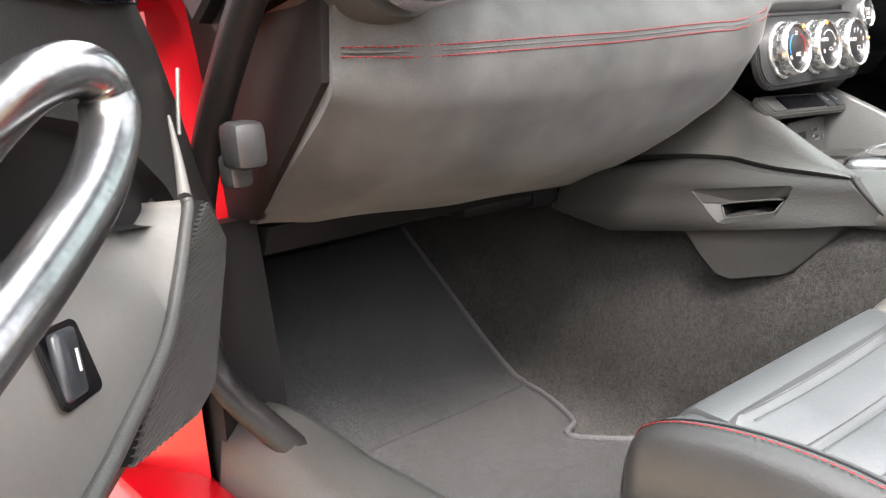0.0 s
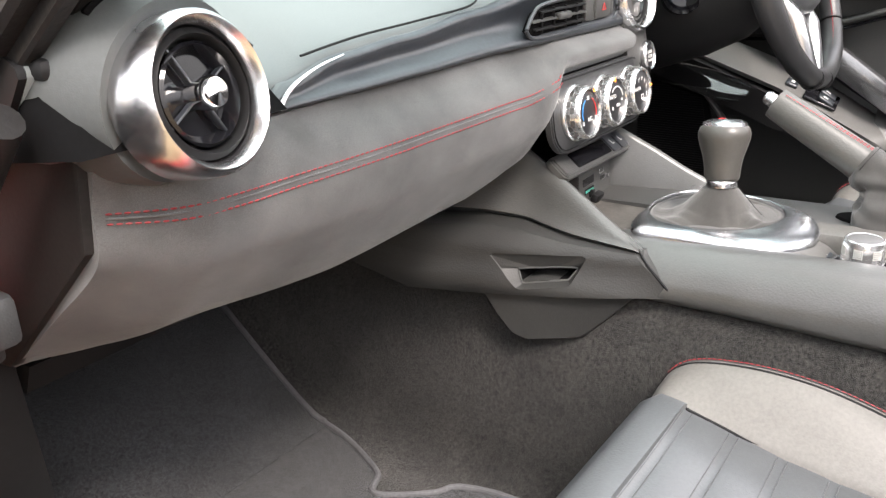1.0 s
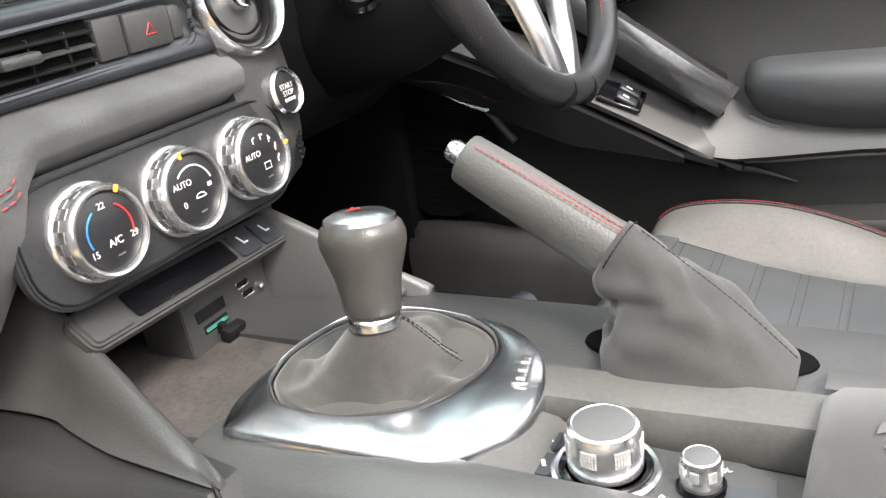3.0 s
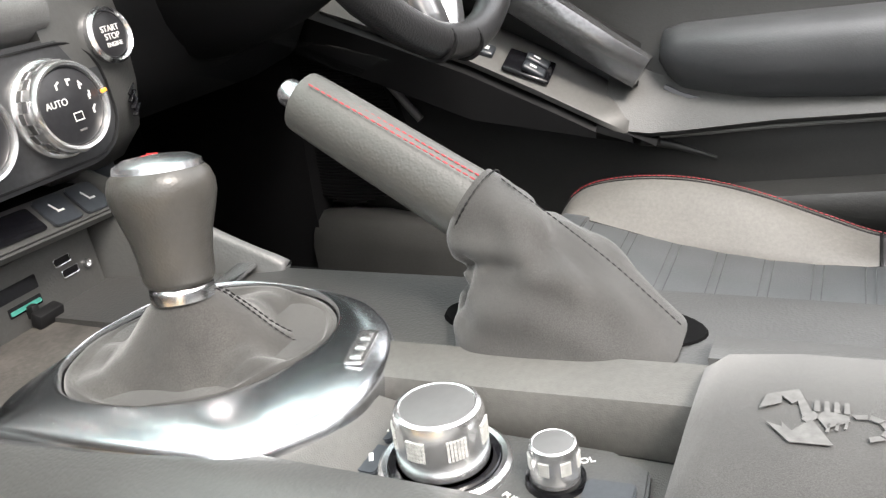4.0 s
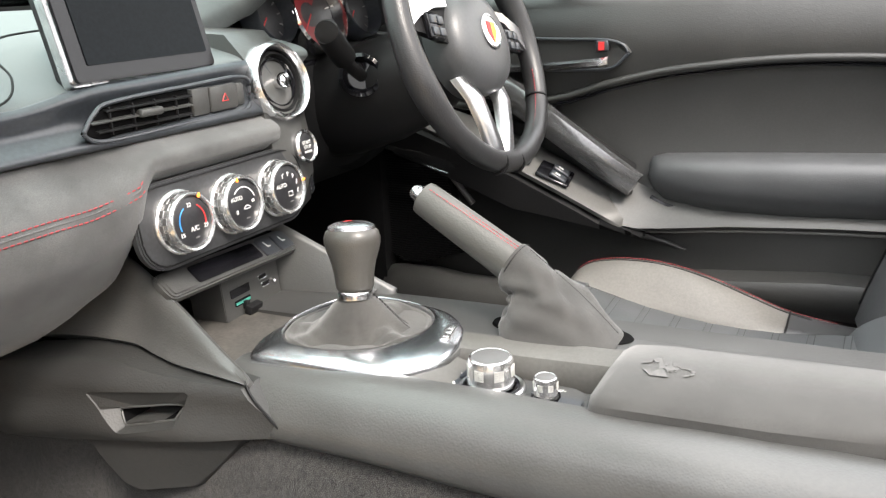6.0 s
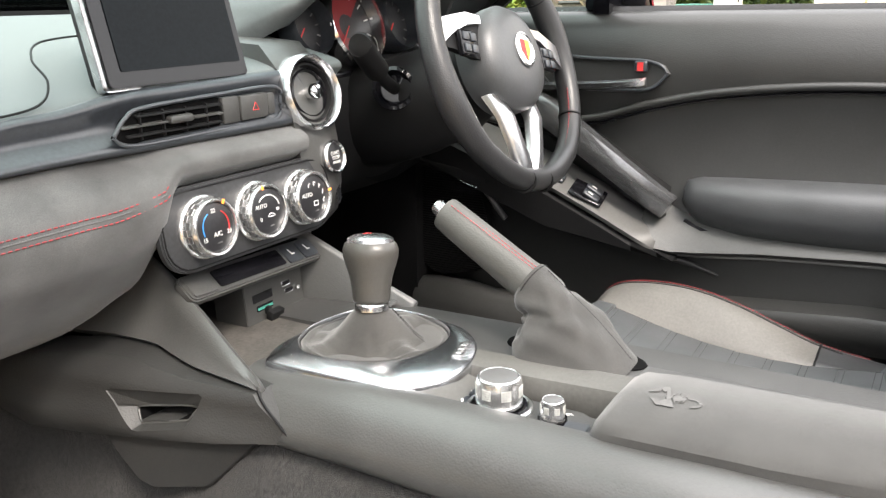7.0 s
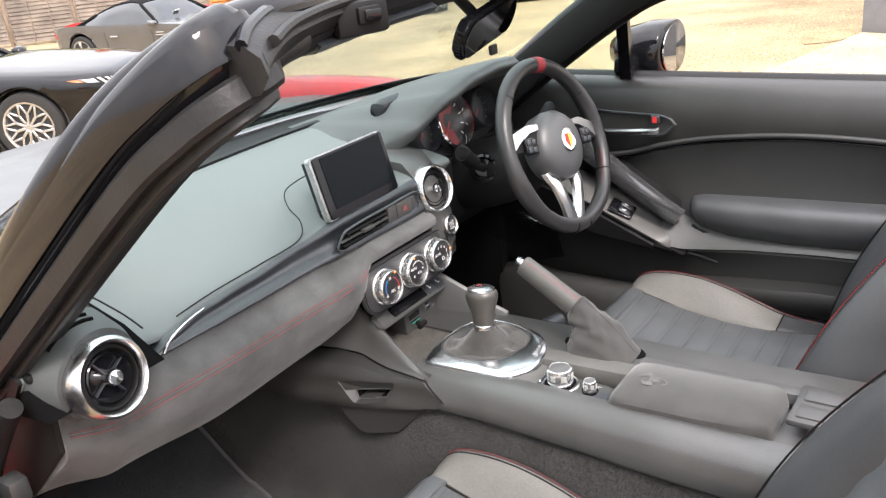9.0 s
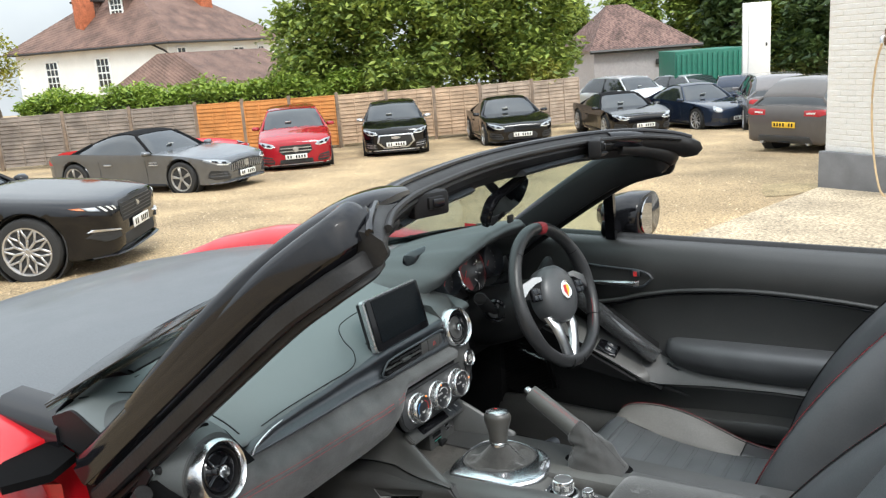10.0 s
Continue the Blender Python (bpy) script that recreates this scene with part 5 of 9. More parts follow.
        part("bolster_side", loft(outer), M_leather, bol, "black leather bolster side", sharp=75)
        part("end_seam", tube([(p[0], p[1], p[2] + 0.001) for p in inner[cut - 1][1:7]], 0.0016, n=6, k=2), M_black, bol)
        crest = crest[6:cut + 4]
        stitches(crest, M_red, s, step=0.0055, length=0.0040, r=0.0008, label="red bolster stitching")
        part("piping", tube([(x - sg * 0.007, y, z - 0.002) for x, y, z in crest[::3]], 0.0018, n=6, k=3), M_black, s)
        part("centre_seam", tube([(xc + sg * (W2 - 0.001), y, seat_z((y + 0.19) / -0.45) - 0.006) for y in [-0.20 - 0.02 * i for i in range(22)]], 0.0022, n=6, k=1), M_black, s)
    # backrest
    def at_back(h, f):
        """height h up the back (0..1), f metres in front of its centre line."""
        y, z = lerp(-0.68, -0.985, h) + lean, lerp(0.36, 0.905, h)
        return y + f * 0.87, z + f * 0.49
    rings = []
    for i in range(46):
        h = i / 45
        w = lerp(0.150, 0.120, h)
        fl = 0.006 * abs(math.sin(math.pi * h * 11)) ** 0.55 if h < 0.72 else 0.004
        row = []
        for u in (-1, -0.6, -0.2, 0.2, 0.6, 1):
            y, z = at_back(h, fl + 0.012 * u * u + 0.03 * max(0, 1 - h / 0.12))
            row.append((xc + w * u, y, z))
        for u in (1, -1):
            y, z = at_back(h, -0.085 + 0.04 * max(0, h - 0.85) / 0.15)
            row.append((xc + w * u, y, z))
        rings.append(row)
    back = part("backrest", loft(rings), M_leather_grey, s, "fluted grey leather backrest", sharp=70)
    for sg in (-1, 1):
        ring, crest = [], []
        for i in range(29):
            h = i / 28
            w0 = lerp(0.146, 0.118, h)
            w1 = lerp(0.250, 0.170, h ** 1.3)
            f = 0.085 * math.sin(math.pi * (0.12 + 0.80 * h)) ** 0.8 * (1 - 0.25 * h)
            row = []
            for x, q in ((w0, -0.06), (w0, 0.010), (lerp(w0, w1, 0.35), f * 0.72), (lerp(w0, w1, 0.70), f), (lerp(w0, w1, 0.86), f - 0.004), (w1, f - 0.035), (w1 + 0.002, f - 0.08), (w1 - 0.02, -0.10)):
                y, z = at_back(h, q)
                row.append((xc + sg * x, y, z))
            ring.append(row)
            y, z = at_back(h, f + 0.0018)
            crest.append((xc + sg * lerp(w0, w1, 0.76), y, z))
        part("back_bolster", loft(ring), M_leather_back, back, "black leather side bolster", sharp=70)
        part("back_piping", tube(crest[1:-1:3], 0.0016, n=6, k=3), M_black, back)
        stitches([(x + sg * 0.004, y, z) for x, y, z in crest[1:-1]], M_red, back, step=0.0060, length=0.0045, r=0.0009, label="red bolster stitching")
    part("head_pad", loft([[(xc + w * u, *at_back(h, f + 0.015 * (1 - u * u))) for u in (-1, -0.5, 0, 0.5, 1)] + [(xc + w * u, *at_back(h, -0.09)) for u in (1, -1)] for h, w, f in ((0.90, 0.120, 0.0), (0.98, 0.125, 0.02), (1.10, 0.118, 0.03), (1.20, 0.095, 0.02), (1.25, 0.06, -0.02))]), M_leather, s, "black leather head pad", sharp=70)
    part("seat_base", box((xc, -0.44, 0.25), (0.36, 0.42, 0.10), 0.02), M_black, s)
    for x in (-0.16, 0.16):
        part("runner", box((xc + x, -0.44, 0.195), (0.03, 0.50, 0.03), 0.006), M_black, s)
    return s


seat_thing(-0.385, "grey leather passenger seat with red stitching").location.y += 0.015
seat_thing(0.385, "grey leather driver seat with fluted cushion and red piping", 0.05)


# ---- doors ----
def driver_door():
    """The closed door: dark padded trim, release lever, sloping armrest and speaker grille."""
    d = thing("driver_door", (0.80, 0.45, 0.32), "closed driver door with dark padded trim", "door", "car doors")

    def p(nm, bm, material, parent=None, label="", sharp=55):
        if nm not in ("outer_skin", "trim_panel", "belt_seal"):
            moved(bm, Matrix.Translation((0, 0, -0.010)))
        return part(nm, bm, material, parent or d, label, sharp)

    ys = [0.36, 0.30, 0.20, 0.10, 0.0, -0.10, -0.20, -0.30, -0.40, -0.50, -0.62, -0.74, -0.86, -0.92]
    p("outer_skin", loft([[(0.86 - 0.05 * max(0, y - 0.1), y, 0.34), (0.875 - 0.05 * max(0, y - 0.1), y, 0.6), (0.835, y, 0.84), (0.80, y, 0.852), (0.79, y, 0.34)] for y in [0.43] + ys[1:]]), M_paint, None, "red outer door skin")
    # trim panel: upper roll, hollow, lower flat
    rings = []
    for y in ys:
        front = max(0.0, (y - 0.02) / 0.34)
        belt = 0.851 - 0.004 * max(0, y)
        rings.append([(0.80, y, belt), (0.745, y, belt + 0.003), (0.722, y, belt - 0.004), (0.708, y, belt - 0.025), (0.700, y, 0.785), (0.702, y, 0.755), (0.712, y, 0.72), (0.722 - 0.01 * front, y, 0.66), (0.722 - 0.02 * front, y, 0.60), (0.708, y, 0.53), (0.700, y, 0.49), (0.700, y, 0.44), (0.706, y, 0.385), (0.722, y, 0.325), (0.74, y, 0.275), (0.80, y, 0.27)])
    p("trim_panel", loft(rings), M_doorpad, None, "black padded trim panel", 75)
    p("belt_seal", loft([[(0.79, y, 0.852), (0.775, y, 0.862), (0.760, y, 0.862), (0.752, y, 0.853)] for y in ys]), M_seal)
    # curved crease over the hollow
    p("crease", tube([(0.700, 0.20, 0.700), (0.698, 0.05, 0.672), (0.700, -0.10, 0.690), (0.699, -0.20, 0.718), (0.698, -0.32, 0.742), (0.698, -0.50, 0.757), (0.699, -0.70, 0.752), (0.70, -0.88, 0.735)], 0.006, n=8), M_doorpad)
    p("crease_gap", tube([(0.703, 0.20, 0.688), (0.700, 0.05, 0.661), (0.703, -0.10, 0.679), (0.703, -0.20, 0.707), (0.704, -0.32, 0.731), (0.704, -0.50, 0.746), (0.705, -0.70, 0.741), (0.706, -0.88, 0.724)], 0.0035, n=6), M_gloss)
    p("ledge", loft([[(0.715, y, zi + 0.006), (0.703, y, zi), (lerp(xo, 0.70, 0.35), y, lerp(zo, zi, 0.30) + 0.004), (xo + 0.004, y, zo + 0.004), (xo, y, zo - 0.002), (xo + 0.005, y, zo - 0.008), (0.712, y, zo - 0.008)] for y, zi, xo, zo in ((-0.205, 0.560, 0.646, 0.500), (-0.235, 0.549, 0.648, 0.490), (-0.26, 0.540, 0.654, 0.486), (-0.30, 0.530, 0.663, 0.487), (-0.40, 0.523, 0.669, 0.497), (-0.55, 0.523, 0.672, 0.506), (-0.70, 0.527, 0.674, 0.510), (-0.88, 0.531, 0.676, 0.509))]), M_plastic, None, "grained ledge under the elbow rest", 60)
    p("spear_crease", tube([(0.668, -0.245, 0.472), (0.688, -0.285, 0.458), (0.700, -0.33, 0.440)], lambda t: 0.007 * (1 - 0.7 * t), n=10), M_doorpad)
    # lower bright line
    p("lower_line", tube([(0.672, -0.235, 0.474), (0.678, -0.30, 0.476), (0.683, -0.42, 0.486), (0.686, -0.60, 0.495), (0.688, -0.85, 0.497)], 0.0032, n=8), M_silverpl, None, "thin grey trim line")
    # release handle in its teardrop dish
    dish = p("handle_dish", loft([[Vector((0.7005 - 0.004 * k, -0.135 + f * cy * 1.0, 0.762 + f * cz)) for cy, cz in [(-0.098, 0.004), (-0.088, 0.018), (-0.06, 0.026), (-0.01, 0.028), (0.05, 0.030), (0.10, 0.033), (0.135, 0.030), (0.14, 0.0), (0.12, -0.020), (0.05, -0.024), (-0.02, -0.024), (-0.07, -0.020)]] for f, k in ((1.0, 0), (0.98, 1), (0.93, 1), (0.90, -3), (0.86, -4))]), M_doorpad, None, "dark handle dish")
    p("dish_rim", tube([(0.6945, -0.135 + 0.955 * cy, 0.762 + 0.955 * cz) for cy, cz in [(-0.098, 0.004), (-0.088, 0.018), (-0.06, 0.026), (-0.01, 0.028), (0.05, 0.030), (0.10, 0.033), (0.135, 0.030), (0.14, 0.0), (0.12, -0.020), (0.05, -0.024), (-0.02, -0.024), (-0.07, -0.020)]], 0.0028, n=8, k=4, loop=True), M_trim, dish, "satin dark rim")
    p("release_lever", loft([[(x, y, z + 0.008), (x - 0.007, y, z + 0.004), (x - 0.007, y, z - 0.004), (x, y, z - 0.007)] for x, y, z in ((0.696, 0.02, 0.738), (0.690, -0.06, 0.742), (0.684, -0.13, 0.747), (0.681, -0.190, 0.752), (0.683, -0.198, 0.754))]), M_satin, dish, "chrome release lever")
    p("lock_tab", box((0.694, -0.185, 0.778), (0.010, 0.022, 0.018), 0.003), M_trim, dish)
    p("lock_mark", box((0.6885, -0.185, 0.778), (0.001, 0.010, 0.014), 0), M_redprint, dish, "red lock mark")
    # sloping armrest with the switch plate
    plate_m = mat("satin_grey_switch_plate", (0.105, 0.103, 0.099), 0.42, var=0.06, fine=0.03, bump=0.1)
    p("arm_spear", loft([[(0.715, y, zt + 0.01), (0.645, y, zt), (xi, y, zt - 0.012), (xi + 0.004, y, zb + 0.012), (0.70, y, zb)] for y, zt, zb, xi in ((0.30, 0.700, 0.60, 0.665), (0.20, 0.666, 0.585, 0.635), (0.08, 0.632, 0.550, 0.612), (-0.05, 0.582, 0.500, 0.612), (-0.15, 0.532, 0.482, 0.622), (-0.20, 0.503, 0.470, 0.634), (-0.24, 0.483, 0.464, 0.656), (-0.262, 0.474, 0.464, 0.684), (-0.268, 0.471, 0.465, 0.700))]), M_black, None, "dark sloping armrest", 50)
    sp = p("switch_plate", loft([[(xi + 0.006, y, z - 0.004), (xi + 0.002, y, z + 0.004), (0.69, y, z + 0.036), (0.705, y, z + 0.030)] for y, z, xi in ((0.16, 0.652, 0.632), (0.06, 0.623, 0.614), (-0.05, 0.584, 0.612), (-0.13, 0.545, 0.618), (-0.20, 0.506, 0.630), (-0.232, 0.487, 0.640), (-0.244, 0.482, 0.662))]), plate_m, None, "satin grey switch plate")
    sw = pose(0.645, -0.118, 0.5680, 25, -23, 0)
    p("switch_well", moved(box((0, 0, 0.003), (0.042, 0.060, 0.006), 0.004), sw), M_gloss, sp)
    for k in (-1, 1):
        b = p("window_switch", moved(box((0.009 * k, -0.008, 0.008), (0.015, 0.030, 0.008), 0.003, (12, 0, 0)), sw), M_trim, sp)
        p("switch_mark", moved(box((0.009 * k, -0.006, 0.0128), (0.003, 0.009, 0.0006), 0, (12, 0, 0)), sw), M_white, b)
    sq = pose(0.641, -0.066, 0.590, 24, -23, 0)
    b = p("lock_button", moved(box((0, 0, 0.004), (0.020, 0.022, 0.008), 0.003), sq), M_trim, sp)
    p("lock_button_mark", moved(box((0, 0, 0.0085), (0.006, 0.006, 0.0006)), sq), M_white, b)
    # grab handle
    handle_m = mat("gunmetal_handle", (0.16, 0.162, 0.165), 0.20, metal=0.75, var=0.08, bump=0.0)
    blade = curve_pts([(0.700, 0.05, 0.715), (0.676, 0.0, 0.712), (0.660, -0.05, 0.692), (0.652, -0.11, 0.655), (0.652, -0.17, 0.614), (0.660, -0.215, 0.580), (0.672, -0.250, 0.553)], 4)
    rings = []
    for i, q in enumerate(blade):
        t = i / (len(blade) - 1)
        w, h = lerp(0.020, 0.014, t), lerp(0.023, 0.019, t)
        rings.append([(q.x + a1 * w, q.y - b1 * h * 0.55, q.z + b1 * h * 0.83) for a1, b1 in ((-1, -0.4), (-0.8, -1), (0.8, -1), (1, -0.5), (1, 0.7), (0.75, 1), (-0.65, 1), (-1, 0.5))])
    p("grab_handle", loft(rings), handle_m, None, "satin gunmetal grab handle", 50)
    p("handle_back", loft([[(0.712, y, z + 0.030), (0.682, y, z + 0.020), (0.678, y, z - 0.012), (0.715, y, z - 0.030)] for y, z in ((0.06, 0.69), (0.0, 0.685), (-0.08, 0.652), (-0.16, 0.600), (-0.24, 0.550))]), M_black, None, "", 60)
    # elbow pad
    rings = []
    for y, zt, zb, xo in ((-0.262, 0.575, 0.548, 0.705), (-0.268, 0.590, 0.535, 0.690), (-0.29, 0.596, 0.522, 0.672), (-0.36, 0.600, 0.514, 0.660), (-0.50, 0.606, 0.514, 0.655), (-0.66, 0.612, 0.520, 0.658), (-0.80, 0.612, 0.528, 0.670), (-0.86, 0.604, 0.54, 0.70)):
        rings.append([(0.72, y, zt + 0.004), (lerp(xo, 0.72, 0.6), y, zt + 0.003), (xo + 0.012, y, zt - 0.003), (xo, y, zt - 0.018), (xo + 0.006, y, lerp(zt, zb, 0.6)), (xo + 0.03, y, zb + 0.002), (0.72, y, zb - 0.004)])
    p("elbow_pad", loft(rings), M_leather_back, None, "black padded elbow rest", 75)
    p("elbow_gap", tube([(0.697, -0.27, 0.528), (0.692, -0.32, 0.512), (0.690, -0.45, 0.508), (0.690, -0.62, 0.512), (0.695, -0.82, 0.522)], 0.005, n=6), M_gloss)
    # door pocket
    p("map_pocket", loft([[(0.71, y, zt), (0.655, y, zt - 0.004), (0.648, y, zt - 0.02), (0.662, y, 0.36), (0.70, y, 0.345)] for y, zt in ((-0.26, 0.395), (-0.36, 0.408), (-0.55, 0.425), (-0.80, 0.43), (-0.88, 0.42))]), M_doorpad, None, "dark map pocket", 60)
    # speaker grille with fine ribs
    grille = p("speaker_grille", loft([[(0.690, 0.315, 0.60), (0.690, 0.10, 0.545), (0.690, 0.06, 0.40), (0.692, 0.20, 0.36), (0.692, 0.315, 0.42)], [(0.684, 0.313, 0.597), (0.684, 0.102, 0.542), (0.684, 0.064, 0.402), (0.686, 0.20, 0.364), (0.686, 0.313, 0.422)]]), M_black, None, "ribbed black speaker grille")
    n = 46
    for i in range(n):
        f = (i + 0.5) / n
        z = lerp(0.370, 0.590, f)
        y0 = max(lerp(0.075, 0.11, (z - 0.40) / 0.145) if z < 0.545 else lerp(0.102, 0.31, (z - 0.545) / 0.055), 0.075 if z > 0.40 else lerp(0.19, 0.065, (z - 0.364) / 0.04))
        y1 = 0.310 if z > 0.42 else lerp(0.21, 0.31, (z - 0.364) / 0.058)
        if y1 - y0 > 0.01:
            # Blacker than the passenger door's ribs, to carry the footwell shade.
            p("rib", box((0.6825, (y0 + y1) / 2, z), (0.003, y1 - y0, 0.0024), 0), M_black, grille)
    p("edge_strip", tube([(0.694, 0.26, 0.70), (0.690, 0.20, 0.652), (0.676, 0.15, 0.612), (0.668, 0.10, 0.56), (0.668, 0.05, 0.50)], 0.006, n=8), M_silverpl, None, "pale trim edge")
    p("hinge_end", box((0.77, 0.405, 0.60), (0.13, 0.02, 0.46), 0.008), M_paint)
    return d


M_rib = mat("grey_grille_rib", (0.075, 0.075, 0.074), 0.5, var=0.1, fine=0.03, bump=0.1)


def passenger_door():
    """The opened door: dished panel, silver pull, switch plate and ribbed speaker grille."""
    d = thing("passenger_door", (-0.756, 0.45, 0.32), "opened passenger door with silver grab handle and ribbed speaker grille", "door", "car doors")
    T = Matrix.Translation((-0.738, 0.434, 0)) @ pose(0, 0, 0, 0, 0, -36) @ Matrix.Translation((0.80, -0.45, 0)) @ Matrix.Diagonal((-1, 1, 1, 1)) @ Matrix.Translation((0.089, -0.091, 0.123)) @ Matrix.Scale(0.82, 4)

    def p(nm, bm, material, parent=None, label="", sharp=55):
        return part(nm, moved(bm, T), material, parent or d, label, sharp)

    rings = []
    for y, lo, hi, bulge in ((0.455, 0.470, 0.500, 1.0), (0.440, 0.452, 0.545, 1.0), (0.418, 0.436, 0.610, 1.0), (0.390, 0.415, 0.680, 1.0), (0.345, 0.390, 0.745, 0.9), (0.27, 0.375, 0.81, 0.7), (0.18, 0.372, 0.849, 0.5), (0.08, 0.365, 0.850, 0.3), (-0.05, 0.36, 0.851, 0.15), (-0.30, 0.355, 0.851, 0.0), (-0.60, 0.35, 0.851, 0.0), (-0.92, 0.35, 0.851, 0.0)):
        row = [(0.80, y, hi), (0.73, y, hi + 0.002)]
        for k in range(1, 10):
            z = lerp(hi, lo, k / 10)
            x = 0.702 - 0.018 * bulge * math.exp(-((z - 0.49) / 0.11) ** 2) + 0.010 * math.exp(-((z - 0.66) / 0.05) ** 2) * (1 - bulge)
            row.append((x, y, z))
        row += [(0.735, y, lo), (0.80, y, lo)]
        rings.append(row)
    p("trim_panel", loft(rings), M_doorpad, None, "black padded trim panel", 75)
    p("outer_skin", loft([[(0.86, y, 0.34), (0.875, y, 0.6), (0.835, y, 0.84), (0.80, y, 0.852), (0.795, y, 0.34)] for y in (0.20, 0.0, -0.3, -0.92)]), M_paint, None, "red outer door skin")
    p("belt_seal", loft([[(0.79, y, 0.852), (0.775, y, 0.862), (0.760, y, 0.862), (0.752, y, 0.853)] for y in (0.18, -0.3, -0.92)]), M_seal)
    # hollow behind the pull
    p("hand_hollow", loft([[(x, y * f + 0.05 * (1 - f), 0.62 + (z - 0.62) * f) for y, z in ((0.03, 0.592), (0.272, 0.553), (0.262, 0.575), (0.238, 0.592), (0.161, 0.629), (0.05, 0.660), (-0.1, 0.68), (-0.25, 0.66), (-0.30, 0.60))] for x, f in ((0.700, 1.02), (0.684, 1.0), (0.690, 0.96), (0.697, 0.90))]), M_black, None, "dark moulded hollow", 60)
    p("release_dish", loft([[(0.700 - 0.004 * k, 0.10 + f * cy, 0.762 + f * cz) for cy, cz in [(-0.20, 0.010), (-0.18, 0.026), (0.0, 0.030), (0.14, 0.026), (0.185, 0.0), (0.17, -0.020), (0.05, -0.026), (-0.12, -0.024)]] for f, k in ((1.0, 0), (0.98, 2), (0.93, 2), (0.90, -1), (0.86, -2))]), M_gloss, None, "gloss black release dish")
    p("release_lever", loft([[(x, y, z + 0.006), (x - 0.006, y, z + 0.003), (x - 0.006, y, z - 0.004), (x, y, z - 0.006)] for x, y, z in ((0.692, 0.25, 0.750), (0.688, 0.15, 0.754), (0.684, 0.05, 0.758))]), M_chrome, None, "chrome release lever")
    # switch plate: sloping face between the panel and a rolled ridge
    ridge = [(0.661, 0.206, 0.583), (0.660, 0.195, 0.571), (0.658, 0.121, 0.527), (0.656, 0.059, 0.504), (0.656, -0.034, 0.490), (0.656, -0.115, 0.482), (0.658, -0.22, 0.478), (0.664, -0.34, 0.486)]
    back = [(0.690, 0.207, 0.583), (0.690, 0.200, 0.576), (0.692, 0.160, 0.571), (0.694, 0.09, 0.583), (0.697, 0.0, 0.594), (0.699, -0.10, 0.603), (0.700, -0.22, 0.606), (0.700, -0.34, 0.600)]
    sp = p("switch_plate", loft([[(a[0] + 0.030, a[1], a[2] - 0.012), (a[0] + 0.002, a[1], a[2] - 0.004), a, (lerp(a[0], b[0], 0.5), lerp(a[1], b[1], 0.5), lerp(a[2], b[2], 0.5)), b, (b[0] + 0.02, b[1], b[2])] for a, b in zip(curve_pts(ridge, 4), curve_pts(back, 4))]), M_silverpl, None, "satin grey switch plate", 60)
    p("ridge", tube([(x - 0.001, y, z) for x, y, z in ridge], 0.0055, n=10), M_plastic, sp, "rolled plate edge")
    p("edge_blade", tube([(0.680, 0.268, 0.648), (0.670, 0.238, 0.615), (0.662, 0.208, 0.585)], lambda t: 0.0015 + 0.0045 * t, n=8), M_silverpl, None, "pale tapering edge")
    p("edge_strip", tube([(0.690, 0.372, 0.688), (0.690, 0.352, 0.655), (0.690, 0.340, 0.626)], 0.0022, n=8), M_silverpl, None, "pale trim edge")
    ux, uy = Vector((0.0, 0.97, -0.14)).normalized(), Vector((0.036, 0.03, 0.095)).normalized()
    un = ux.cross(uy).normalized()
    if un.x > 0:
        un = -un
    c0 = Vector((0.6745, -0.052, 0.538))
    sw = Matrix(((ux.x, uy.x, un.x, c0.x), (ux.y, uy.y, un.y, c0.y), (ux.z, uy.z, un.z, c0.z), (0, 0, 0, 1)))
    p("switch_well", moved(plate(rounded(0.056, 0.044, 0.006), 0.003, sw, 0.001), Matrix.Identity(4)), M_gloss, sp, "dark switch well")
    b = p("window_switch", moved(box((-0.010, 0.0, 0.005), (0.028, 0.037, 0.007), 0.003, (10, 0, 0)), sw), M_trim, sp)
    p("switch_mark", moved(box((-0.010, 0.0, 0.0112), (0.0025, 0.012, 0.0006), 0, (10, 0, 0)), sw), M_white, b)
    handle_m = mat("polished_silver_handle", (0.20, 0.205, 0.212), 0.24, metal=0.9, var=0.03, bump=0.0, rvar=0.02)
    pull = [(x, y + 0.022, z) for x, y, z in ((0.710, -0.086, 0.640), (0.690, -0.083, 0.664), (0.668, -0.072, 0.684), (0.650, -0.055, 0.690), (0.641, -0.044, 0.678), (0.640, -0.052, 0.656), (0.641, -0.086, 0.632), (0.644, -0.138, 0.612), (0.650, -0.20, 0.592), (0.668, -0.27, 0.562), (0.700, -0.32, 0.544))]
    p("grab_handle", tube(pull, lambda t: 0.0170 - 0.002 * t, n=24, k=7, squash=0.9), handle_m, None, "polished silver grab handle", 85)
    # speaker grille with fine ribs
    out = [(0.320, 0.565), (0.384, 0.512), (0.361, 0.493), (0.259, 0.402), (0.202, 0.399), (0.029, 0.436), (0.120, 0.478), (0.194, 0.506), (0.261, 0.544)]

    def gx(y):
        return 0.679 - 0.010 * min(1, max(0, (y - 0.03) / 0.33))
    grille = p("speaker_grille", loft([[(gx(y) + o, lerp(0.24, y, f), lerp(0.48, z, f)) for y, z in out] for o, f in ((0.012, 1.0), (0.0, 0.99))]), M_black, None, "ribbed black speaker grille")
    for i in range(54):
        z = lerp(0.402, 0.562, (i + 0.5) / 54)
        hits = []
